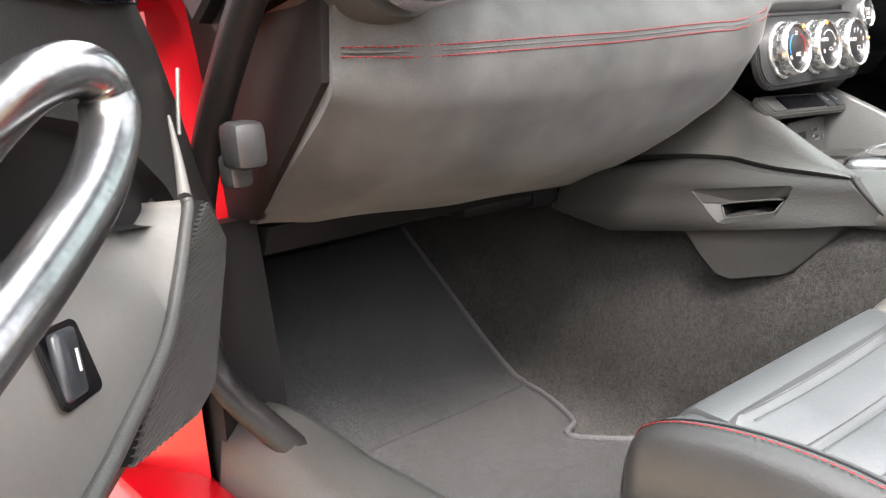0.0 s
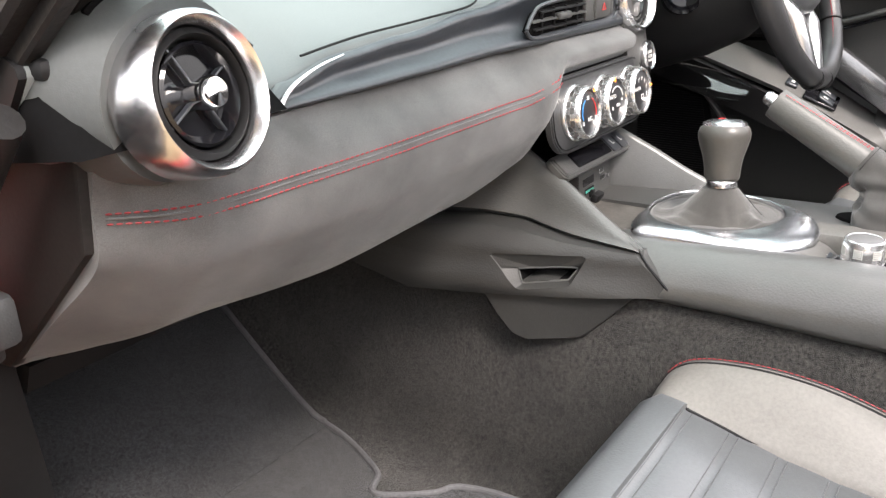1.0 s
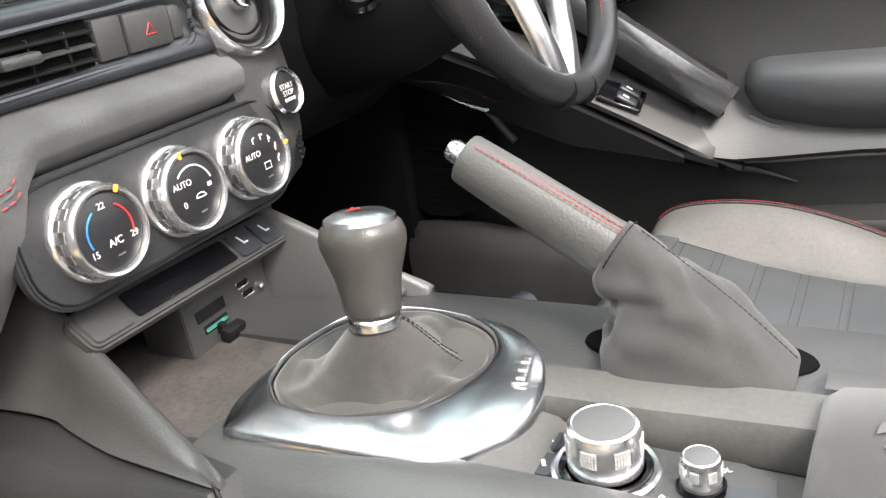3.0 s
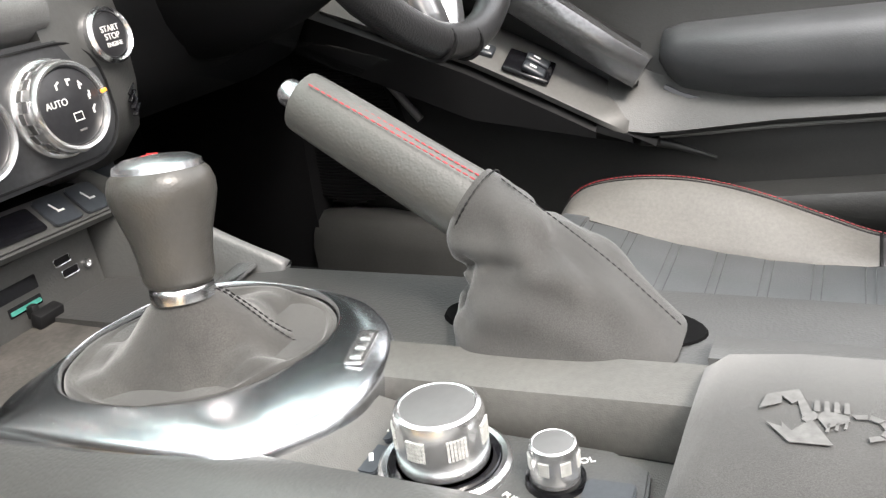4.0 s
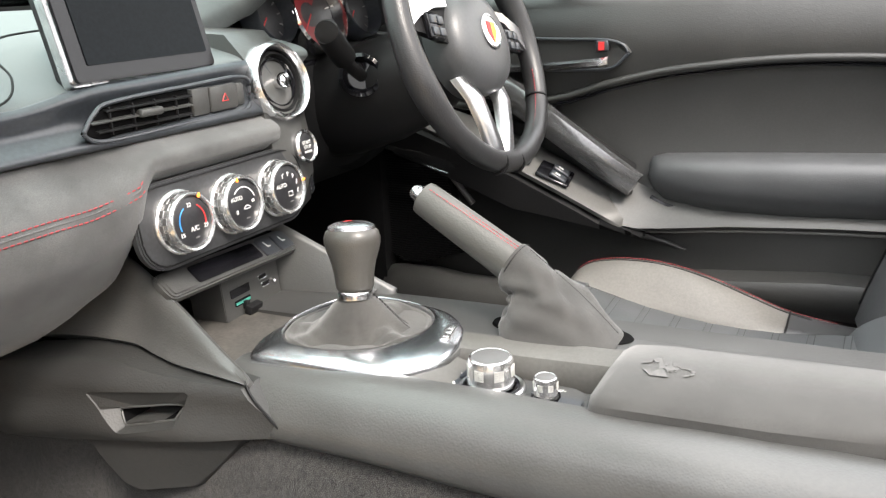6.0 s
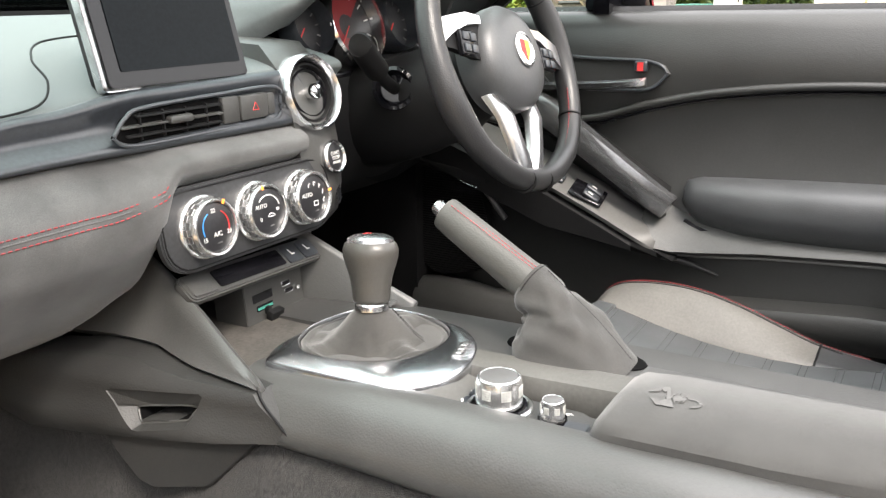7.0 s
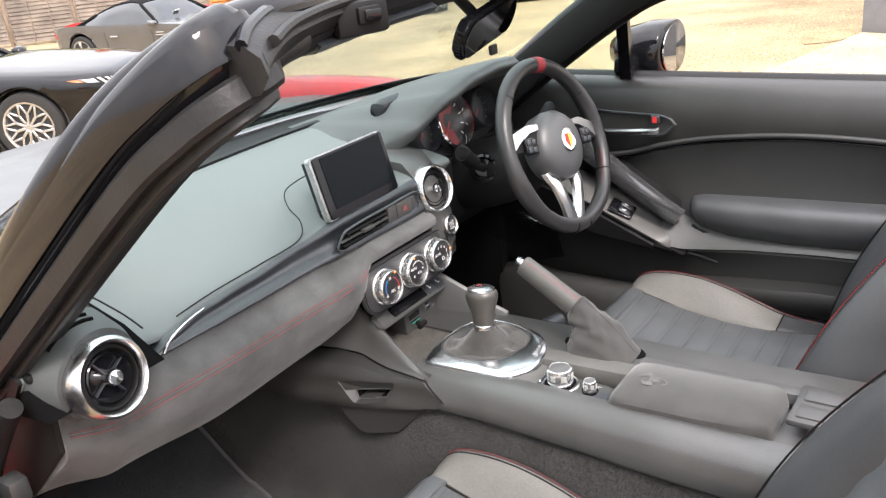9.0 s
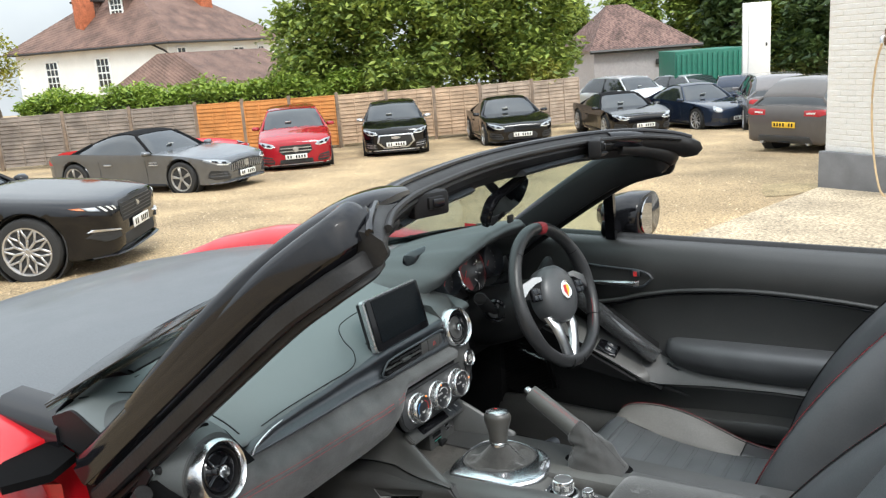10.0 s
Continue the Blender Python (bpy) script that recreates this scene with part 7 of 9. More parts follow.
for y, w, zt, zb in ((-1.78, 0.87, 0.856, 0.22), (-1.92, 0.845, 0.850, 0.25), (-2.02, 0.79, 0.835, 0.28), (-2.09, 0.70, 0.79, 0.33), (-2.12, 0.58, 0.70, 0.40)):
    half = [(w * 0.94, zb), (w, lerp(zb, zt, 0.4)), (w * 0.99, lerp(zb, zt, 0.7)), (w * 0.93, lerp(zb, zt, 0.93)), (w * 0.80, zt), (w * 0.4, zt + 0.006)]
    tail.append([(-x, y, z) for x, z in half] + [(x, y, z) for x, z in half[::-1]])
part("tail", loft(tail), M_paint, body, "rounded red tail", sharp=60)
part("folded_roof", box((0, -1.22, 0.86), (1.20, 0.18, 0.05), 0.02), M_seal, body, "folded black soft top")
part("underbody", box((0, 0.1, 0.15), (1.40, 3.2, 0.05), 0.02), M_black, body)

rv = thing("rear_view_mirror", (0.12, -0.05, 1.09), "frameless-edge black rear-view mirror on its stalk", "mirror")
rmm = look((0.135, -0.120, 1.075), (0.29, -0.95, 0.74), -6)
part("housing", plate(rounded(0.215, 0.068, 0.030), 0.022, rmm @ pose(0, 0, -0.004) @ Matrix.Diagonal((1.05, 1.1, 1, 1)), 0.006), M_gloss, rv, "gloss black mirror housing")
part("glass", plate(rounded(0.202, 0.056, 0.026), 0.001, rmm @ pose(0, 0, -0.0065) @ Matrix.Diagonal((1.05, 1.1, 1, 1))), M_mirror, rv, "mirror glass")
part("stalk", tube([(0.13, -0.105, 1.085), (0.11, -0.085, 1.12), (0.07, -0.085, 1.152)], 0.010, n=12), M_black, rv)
part("dip_tab", box((0.138, -0.122, 1.034), (0.022, 0.008, 0.018), 0.004), M_black, rv)
dm = thing("door_mirror", (0.84, -0.10, 0.85), "dark door mirror beside the quarter window", "mirror")
part("housing", loft([[(0.880 + w * c, y, 0.892 + h * s) for c, s in [(math.copysign(abs(math.cos(2 * math.pi * i / 28)) ** 0.75, math.cos(2 * math.pi * i / 28)), math.copysign(abs(math.sin(2 * math.pi * i / 28)) ** 0.8, math.sin(2 * math.pi * i / 28))) for i in range(28)]] for y, w, h in ((-0.155, 0.088, 0.062), (-0.15, 0.094, 0.067), (-0.10, 0.092, 0.066), (-0.05, 0.076, 0.055), (-0.01, 0.04, 0.03))]), M_gloss, dm, "dark mirror cap", sharp=60)
part("lower_shell", loft([[(0.875 + w * c, y, 0.875 + h * s) for c, s in [(math.cos(2 * math.pi * i / 24), math.sin(2 * math.pi * i / 24)) for i in range(24)]] for y, w, h in ((-0.150, 0.086, 0.050), (-0.10, 0.085, 0.050), (-0.05, 0.07, 0.04), (-0.02, 0.04, 0.02))]), M_trim, dm, "dark lower shell", sharp=60)
part("glass", lathe([(0.001, 0), (0.058, 0), (0.0585, -0.003), (0.001, -0.003)], 32, Matrix.Translation((0.883, -0.1565, 0.892)) @ pose(0, 0, 0, 90, 0, 4) @ Matrix.Diagonal((1.35, 0.95, 1, 1))), M_mirror, dm, "mirror glass")
part("foot", box((0.785, -0.085, 0.868), (0.09, 0.05, 0.05), 0.015, (0, 12, 0)), M_gloss, dm)
qg = thing("quarter_light", (0.72, 0.0, 0.85), "small fixed quarter window with a black divider", "window")
part("divider", loft([[(x - 0.008, y - 0.014, z), (x + 0.008, y - 0.014, z), (x + 0.008, y + 0.014, z), (x - 0.008, y + 0.014, z)] for x, y, z in ((0.735, -0.100, 0.85), (0.690, -0.115, 0.97), (0.66, -0.125, 1.05))]), M_gloss, qg, "black divider bar")
qp = part("pane", plate([(0.0, 0.0), (0.42, 0.0), (0.0, 0.20)], 0.003, Matrix(((0, -0.35, 1, 0.735), (1, 0, 0, -0.098), (0, 1, 0.3, 0.855), (0, 0, 0, 1)))), M_glass, qg)
qp.visible_shadow = False


# ---- yard ----
def ground_z(x, y):
    r = math.hypot(x - 0.2, y + 0.2)
    s = min(1, max(0, (r - 2.6) / 4.0))
    s = s * s * (3 - 2 * s)
    return -max(0.0, 0.475 + 0.0378 * x + 0.0182 * y) * s


M_gravel = mat("golden_gravel", (0.36, 0.265, 0.150), 0.95, var=0.35, vscale=0.7, fine=0.33, fscale=38, bump=1.0, bscale=55, depth=0.02)
M_concrete = mat("pale_worn_concrete", (0.41, 0.335, 0.235), 0.9, var=0.30, vscale=1.2, fine=0.30, fscale=30, bump=0.8, bscale=40, depth=0.01)
M_moss = mat("mossy_gravel", (0.325, 0.250, 0.135), 0.95, var=0.4, vscale=1.5, fine=0.33, fscale=40, bump=1.0, bscale=50, depth=0.02)
gx = sorted(set([-90, -60, -40, -25, -15, -11] + [-9 + i for i in range(20)] + [12, 14, 16, 18, 20, 22, 25, 28, 32, 37, 43, 50, 60, 75, 100, 150, 260, 500]))
solid("ground", loft([[(x, y, ground_z(x, y)) for y in gx] for x in gx], closed=False, cap=False), M_gravel, "golden gravel yard sloping gently away", "ground", kind="structure", sharp=180)
solid("concrete_pad", loft([[(lerp(a[0], b[0], i / 10), lerp(a[1], b[1], i / 10), ground_z(lerp(a[0], b[0], i / 10), lerp(a[1], b[1], i / 10)) + 0.012) for i in range(11)] for a, b in (((3.6, 1.9), (3.4, -9)), ((5.0, 2.0), (5.0, -9)), ((7.0, 1.9), (7.5, -9)), ((9.0, 1.6), (9.5, -9)), ((11.6, 1.2), (12.0, -9)))], closed=False, cap=False), M_concrete, "worn pale concrete apron beside the building", "paving", kind="structure", sharp=180)
solid("moss_strip", loft([[(lerp(a[0], b[0], i / 6), lerp(a[1], b[1], i / 6), ground_z(lerp(a[0], b[0], i / 6), lerp(a[1], b[1], i / 6)) + 0.008) for i in range(7)] for a, b in (((10.3, 1.75), (10.5, 1.45)), ((10.9, 1.95), (11.1, 1.2)), ((11.6, 2.1), (11.7, 1.3)))], closed=False, cap=False), M_moss, "mossy gravel by the wall corner", "ground cover", kind="structure", sharp=180)
# scattered stones that stand out of the gravel
rnd = random.Random(5)
sv, sf = [], []
for i in range(5200):
    d = 4.0 + 16 * rnd.random() ** 1.5
    a = radians(rnd.uniform(-8, 75))
    x, y = 0.2 + d * math.cos(a), d * math.sin(a)
    s = rnd.uniform(0.008, 0.022)
    b = len(sv)
    z = ground_z(x, y)
    t = rnd.uniform(0, 3)
    for k in range(4):
        sv.append((x + s * math.cos(t + k * 1.571) * rnd.uniform(0.7, 1.2), y + s * math.sin(t + k * 1.571) * rnd.uniform(0.7, 1.2), z))
    sv.append((x, y, z + s * 0.8))
    sf += [(b, b + 1, b + 4), (b + 1, b + 2, b + 4), (b + 2, b + 3, b + 4), (b + 3, b, b + 4)]
me = bpy.data.meshes.new("loose_stones")
me.from_pydata(sv, [], sf)
me.materials.append(mat("gravel_stone", (0.48, 0.38, 0.25), 0.9, var=0.5, vscale=9, fine=0.3, fscale=60, bump=0.3))
tagged(new("loose_stones", me), "loose golden gravel stones", "gravel", kind="stuff")

# ---- parked cars ----
M_tyre = mat("tyre_rubber", (0.02, 0.02, 0.02), 0.8, bump=0.2)
M_alloy = mat("silver_alloy", (0.55, 0.55, 0.56), 0.3, metal=0.9, bump=0)
M_carglass = mat("dark_car_glass", (0.016, 0.020, 0.023), 0.03, var=0.25, vscale=2, bump=0, spec=1.0)
M_lamp = mat("clear_headlamp", (0.34, 0.36, 0.38), 0.08, metal=0.5, var=0.3, vscale=12, bump=0)
M_tail = mat("red_tail_lamp", (0.35, 0.012, 0.015), 0.15, var=0.2, bump=0)
M_amber = mat("amber_lens", (0.45, 0.10, 0.01), 0.15, var=0.1, bump=0)
M_platew = mat("white_number_plate", (0.70, 0.70, 0.66), 0.5, var=0.05, bump=0)
M_platey = mat("yellow_number_plate", (0.80, 0.50, 0.03), 0.5, var=0.05, bump=0)
PAINT = {}


def paint(name, color, metal=0.0):
    if name not in PAINT:
        PAINT[name] = mat(name + "_car_paint", color, 0.08 + 0.12 * metal, metal=metal, var=0.05, fine=0.03, bump=0, coat=0.15, spec=0.4)
    return PAINT[name]


def parked_car(label, x, y, heading, color, L=4.5, W=1.85, H=1.40, shape="saloon", wheel="multi", soft=None, face="plain", rim=None, caliper=None, arch=0.0):
    """A parked car, nose along +y before it is turned to its heading (degrees from +y, anticlockwise)."""
    c = thing("parked_car", (0, 0, 0), label, "car", "parked cars")
    h, w = L / 2, W / 2
    tall = shape in ("suv", "hatch")
    beltz, hood = H * (0.64 if tall else 0.62), H * (0.66 if shape == "suv" else 0.63)
    # y, half width, top z, shoulder z, bottom z
    if face == "muscle":
        st = [(h, 0.60, 0.72, 0.66, 0.30), (h - 0.05, 0.76, 0.80, 0.70, 0.20), (h - 0.35, 0.95, hood - 0.01, 0.76, 0.17), (h - 0.9, 1.0, hood + 0.05, 0.82, 0.17), (h - 1.6, 0.98, hood + 0.10, 0.85, 0.17), (0.1, 0.97, beltz + 0.03, 0.86, 0.17), (-0.7, 0.98, beltz + 0.04, 0.88, 0.17), (-h + 0.8, 1.0, beltz + 0.09, 0.91, 0.18), (-h + 0.25, 0.96, beltz + 0.05, 0.87, 0.22), (-h + 0.04, 0.86, beltz - 0.05, 0.76, 0.30), (-h, 0.78, 0.66, 0.55, 0.36)]
    elif shape == "coupe":
        st = [(h, 0.56, 0.60, 0.54, 0.28), (h - 0.06, 0.76, 0.68, 0.60, 0.19), (h - 0.35, 0.94, hood - 0.07, 0.70, 0.16), (h - 0.9, 1.0, hood + 0.0, 0.79, 0.16), (h - 1.6, 0.98, hood + 0.05, 0.83, 0.16), (0.1, 0.97, beltz + 0.02, 0.84, 0.16), (-0.7, 0.98, beltz + 0.03, 0.86, 0.16), (-h + 0.8, 1.0, beltz + 0.06, 0.88, 0.17), (-h + 0.25, 0.94, beltz + 0.02, 0.84, 0.22), (-h + 0.04, 0.84, beltz - 0.10, 0.74, 0.30), (-h, 0.74, 0.60, 0.5, 0.36)]
    else:
        st = [(h, 0.58, 0.70, 0.62, 0.28), (h - 0.06, 0.78, 0.80, 0.70, 0.20), (h - 0.30, 0.95, hood - 0.03, 0.78, 0.18), (h - 0.8, 1.0, hood + 0.05, 0.84, 0.18), (h - 1.25, 0.99, hood + 0.10, 0.89, 0.18), (0.2, 0.99, beltz + 0.03, 0.90, 0.18), (-0.8, 0.99, beltz + 0.04, 0.92, 0.18), (-h + 0.7, 0.99, beltz + 0.05, 0.93, 0.20), (-h + 0.12, 0.96, beltz + 0.03, 0.9, 0.24), (-h + 0.02, 0.90, beltz - 0.04, 0.8, 0.30), (-h, 0.84, beltz - 0.14, 0.7, 0.34)]
    R = 0.36 if shape == "suv" or face == "muscle" else 0.335
    Ra = R + 0.045 + arch
    axles = (h - 0.90, -h + 0.86)
    table = curve_rows(st, 6)

    def station(yy):
        for a, b in zip(table, table[1:]):
            if a[0] >= yy >= b[0]:
                f = (a[0] - yy) / max(1e-9, a[0] - b[0])
                return [lerp(p, q, f) for p, q in zip(a, b)][1:]
        return list(table[0] if yy > h else table[-1])[1:]

    section = [(0.86, 0.0, 0), (0.955, 0.07, 0), (0.972, 0.30, 0), (0.968, 0.48, 0), (0.988, 0.64, 0), (1.0, 0.86, 0), (0.992, 1.0, 0), (0.955, 0.40, 1), (0.90, 0.70, 1), (0.76, 0.90, 1), (0.50, 1.0, 1)]

    def half_ring(yy):
        ww, zt, zs, zb = station(yy)
        return [(ww * w * a, lerp(zs, zt, b) if up else lerp(zb, zs, b)) for a, b, up in section] + [(0.0, zt + 0.012)]

    ys = set(round(-h + L * i / 40, 4) for i in range(41)) | {h - 0.03, h - 0.06, h - 0.10, -h + 0.02, -h + 0.05}
    for wy in axles:
        ys |= {round(wy + Ra * math.cos(math.pi * i / 18), 4) for i in range(19)} | {wy + Ra + 0.002, wy - Ra - 0.002}
    rings = []
    for yy in sorted(ys, reverse=True):
        lift = max([0.0] + [R + math.sqrt(max(0.0, Ra * Ra - (yy - wy) ** 2)) for wy in axles if abs(yy - wy) < Ra])
        half = [(px, max(pz, lift + 0.004 * k)) for k, (px, pz) in enumerate(half_ring(yy))]
        rings.append([(-px, yy, pz) for px, pz in half] + [(px, yy, pz) for px, pz in half[-2::-1]])
    part("body", loft(rings), color, c, sharp=40)
    steps = [(h - 0.005 * i, half_ring(h - 0.005 * i)) for i in range(240)]
    backs = [(-h + 0.006 * i, half_ring(-h + 0.006 * i)) for i in range(140)]

    def side_x(ring, pz):
        for (x0, z0), (x1, z1) in zip(ring, ring[1:]):
            if z0 <= pz <= z1:
                return lerp(x0, x1, (pz - z0) / max(1e-9, z1 - z0))
        return 0.0

    def end_y(px, pz, rear=False):
        """How far out the nose (or tail) lies at that place across and up."""
        for yy, ring in backs if rear else steps:
            if side_x(ring, pz) >= abs(px):
                return yy
        return (backs if rear else steps)[-1][0]

    def patch(name, outline, lift, material, parent, label="", rear=False):
        """A shallow panel that follows the nose or the tail, by its outline across and up."""
        fine = []
        for (x0, z0), (x1, z1) in zip(outline, outline[1:] + outline[:1]):
            fine += [(lerp(x0, x1, k / 4), lerp(z0, z1, k / 4)) for k in range(4)]
        cx, cz = sum(p[0] for p in fine) / len(fine), sum(p[1] for p in fine) / len(fine)
        way = -1 if rear else 1
        rows = []
        for k, d in ((1.0, -0.03), (1.0, lift * 0.6), (0.97, lift), (0.75, lift), (0.5, lift), (0.25, lift), (0.04, lift)):
            rows.append([(lerp(cx, px, k), end_y(lerp(cx, px, k), lerp(cz, pz, k), rear) + way * d, lerp(cz, pz, k)) for px, pz in fine])
        return part(name, loft(rows), material, parent, label, sharp=50)

    def mirrored(outline, sx):
        return [(sx * px, pz) for px, pz in outline]

    # glasshouse
    if shape == "coupe":
        g = [(0.72, 0.74, beltz - 0.02), (0.35, 0.70, lerp(beltz, H, 0.55)), (-0.02, 0.60, H - 0.03), (-0.45, 0.58, H - 0.02), (-0.95, 0.60, lerp(beltz, H, 0.72)), (-h + 0.55, 0.66, beltz + 0.03)]
    elif tall:
        g = [(0.95, 0.80, beltz - 0.01), (0.55, 0.74, lerp(beltz, H, 0.62)), (0.20, 0.67, H - 0.04), (-0.6, 0.66, H - 0.015), (-h + 0.75, 0.64, H - 0.04), (-h + 0.30, 0.70, lerp(beltz, H, 0.45)), (-h + 0.18, 0.76, beltz)]
    else:
        g = [(0.90, 0.80, beltz - 0.01), (0.45, 0.74, lerp(beltz, H, 0.62)), (0.10, 0.66, H - 0.04), (-0.5, 0.65, H - 0.015), (-1.05, 0.66, H - 0.06), (-1.5, 0.70, lerp(beltz, H, 0.4)), (-h + 0.55, 0.74, beltz + 0.02)]
    rows = curve_rows(g, 4)
    top = [[(sx * px, yy, pz) for sx, px, pz in [(-1, w * 0.93, beltz - 0.06), (-1, lerp(ww * w, w * 0.93, 0.55), lerp(beltz, zt, 0.55)), (-1, ww * w, zt - 0.02), (-1, ww * w * 0.7, zt), (1, 0, zt + 0.012), (1, ww * w * 0.7, zt), (1, ww * w, zt - 0.02), (1, lerp(ww * w, w * 0.93, 0.55), lerp(beltz, zt, 0.55)), (1, w * 0.93, beltz - 0.06)]] for yy, ww, zt in rows]
    part("glasshouse", loft(top), M_carglass, c, "dark tinted windows", sharp=50)
    roof_m = soft or color
    k0 = len(rows) // 3
    roof = [[(sx * px, yy, pz) for sx, px, pz in [(-1, ww * w + 0.012, zt - 0.035), (-1, ww * w + 0.006, zt - 0.010), (-1, ww * w * 0.7, zt + 0.010), (1, 0, zt + 0.024), (1, ww * w * 0.7, zt + 0.010), (1, ww * w + 0.006, zt - 0.010), (1, ww * w + 0.012, zt - 0.035)]] for yy, ww, zt in (rows[k0:] if soft else rows[k0:-3])]
    part("roof", loft(roof), roof_m, c, "black soft top" if soft else "", sharp=50)
    part("scuttle", loft([[(px, yy + 0.02 - 0.10 * (px / w) ** 2, zz) for px in [w * 0.8 * (i / 5 - 1) for i in range(11)]] for yy, zz in ((rows[0][0] + 0.05, beltz + 0.022), (rows[0][0] - 0.03, beltz + 0.035), (rows[0][0] - 0.03, beltz - 0.03))], closed=False, cap=False), M_tyre, c)
    part("price_card", box((0.12, rows[0][0] - 0.22, lerp(beltz, H, 0.36)), (0.16, 0.008, 0.11), 0.002, (-58, 0, 0)), M_platew, c, "white card in the windscreen")
    for sx in (-1, 1):
        for pair in ([rows[0], rows[k0]], [rows[-1], rows[-4]]):
            pts = [(sx * (w * 0.93 if i == 0 else ww * w + 0.004), yy, (beltz - 0.02) if i == 0 else zt - 0.02) for i, (yy, ww, zt) in enumerate(pair)]
            part("pillar", tube([pts[0], tuple((a + b) / 2 for a, b in zip(*pts)), pts[1]], 0.032, n=6, k=2), roof_m, c)
        if shape != "coupe":
            yy, ww, zt = rows[len(rows) // 2]
            part("pillar", tube([(sx * w * 0.955, yy, beltz), (sx * (ww * w + 0.01), yy - 0.05, zt - 0.03)], 0.025, n=6, k=1), M_gloss, c)
        part("window_line", tube([(sx * (w * 0.945), yy, beltz - 0.015) for yy in (0.75, 0.3, -0.3, -0.9, -h + 0.75)], 0.010, n=6, k=2), M_alloy if face in ("slats", "bars") else M_gloss, c)
        part("mirror", loft([[(sx * (w + 0.02 + px * q), 0.62 + dy, beltz + 0.07 + pz * q) for px, pz in ((-0.08, 0.0), (-0.06, 0.05), (0.08, 0.065), (0.125, 0.04), (0.13, -0.02), (0.08, -0.045), (-0.05, -0.04))] for dy, q in ((-0.06, 0.8), (-0.03, 1.0), (0.03, 0.9), (0.07, 0.6), (0.09, 0.2))]), M_alloy if face == "frame" else color, c, sharp=60)
        for yy in (0.50, -0.72):
            ring = half_ring(yy)
            part("door_gap", tube([(sx * (side_x(ring, pz) + 0.0005), yy, pz) for pz in (0.26, 0.4, 0.55, 0.68, beltz - 0.06)], 0.005, n=5, k=2), M_tyre, c)
        ring = half_ring(-0.45)
        part("door_handle", box((sx * (side_x(ring, beltz - 0.15) + 0.012), -0.48, beltz - 0.15), (0.03, 0.20, 0.028), 0.010), M_alloy if face == "bars" else color, c)
        part("sill_strip", box((sx * w * 0.955, -0.02, 0.20), (0.05, L - 2.6, 0.06), 0.02), M_gloss, c)
        for wy in axles:
            am = aim((sx * (w * 0.975), wy, R), (sx, 0, 0))
            part("wheel_arch", lathe([(0.02, -0.26), (Ra + 0.01, -0.26), (Ra + 0.012, -0.022), (Ra - 0.004, -0.022), (Ra - 0.006, -0.25), (0.02, -0.25)], 36, am), M_tyre, c, "black arch liner")
            tyre = part("wheel", lathe([(R * 0.70, -0.19), (R * 0.95, -0.19), (R, -0.16), (R, -0.012), (R * 0.955, 0.014), (R * 0.85, 0.022), (R * 0.74, 0.018), (R * 0.73, 0.0)], 40, am), M_tyre, c, "black tyre")
            part("rim", lathe([(R * 0.66, -0.12), (R * 0.68, -0.02), (R * 0.74, 0.012), (R * 0.745, 0.022), (R * 0.70, 0.020), (R * 0.66, 0.0), (R * 0.645, -0.12)], 40, am), rim or M_alloy, tyre, "alloy rim")
            part("brake_disc", lathe([(0.02, -0.11), (R * 0.55, -0.11), (R * 0.55, -0.09), (0.02, -0.09)], 24, am), M_trim, tyre)
            if caliper:
                part("caliper", moved(box((R * 0.42 * (-0.8), R * 0.40 * 0.5, -0.045), (R * 0.26, R * 0.60, 0.05), 0.012, (0, 0, 30), 1), am), caliper, tyre, "red brake caliper")
            count = {"mesh": 10, "five": 5, "multi": 10}[wheel]
            for i in range(count):
                a = 2 * math.pi * (i + 0.3) / count
                if wheel == "mesh":
                    arms = [(0.10, 0.42, 0, 0.0, 0.030), (0.38, 0.69, 0.0, 0.27, 0.024), (0.38, 0.69, 0.0, -0.27, 0.024)]
                elif wheel == "five":
                    arms = [(0.10, 0.69, -0.10, 0.17, 0.030), (0.10, 0.69, 0.10, -0.02, 0.030)]
                else:
                    arms = [(0.10, 0.69, 0.0, 0.04, 0.034)]
                bits = []
                for r0, r1, d0, d1, t in arms:
                    p, q = Vector((R * r0 * math.cos(a + d0), R * r0 * math.sin(a + d0), 0.004)), Vector((R * r1 * math.cos(a + d1), R * r1 * math.sin(a + d1), 0.012))
                    m = (p + q) / 2
                    bits.append(box(m, ((q - p).length + 0.01, t, 0.022), 0.006, (0, 0, math.degrees(math.atan2(q.y - p.y, q.x - p.x))), 1))
                part("spoke", moved(merge(*bits), am), rim or M_alloy, tyre)
            part("hub", lathe([(R * 0.16, -0.02), (R * 0.15, 0.012), (R * 0.08, 0.020), (R * 0.07, 0.012)], 20, am), rim or M_alloy, tyre)
        # lamps at the front
        if face == "muscle":
            lamp = patch("headlamp", mirrored([(0.60 * w, 0.705), (0.64 * w, 0.745), (0.86 * w, 0.785), (0.955 * w, 0.79), (0.94 * w, 0.755), (0.80 * w, 0.695)], sx), 0.006, M_gloss, c, "slim dark headlamp")
            for k in range(3):
                a = (0.655 + 0.055 * k) * w
                patch("lamp_bar", mirrored([(a, 0.706), (a + 0.018, 0.706), (a + 0.040, 0.752 + 0.008 * k), (a + 0.020, 0.748 + 0.008 * k)], sx), 0.012, M_platew, lamp, "white light bar")
            patch("lamp_lens", mirrored([(0.82 * w, 0.715), (0.83 * w, 0.765), (0.90 * w, 0.775), (0.89 * w, 0.735)], sx), 0.011, M_lamp, lamp, "clear lens")
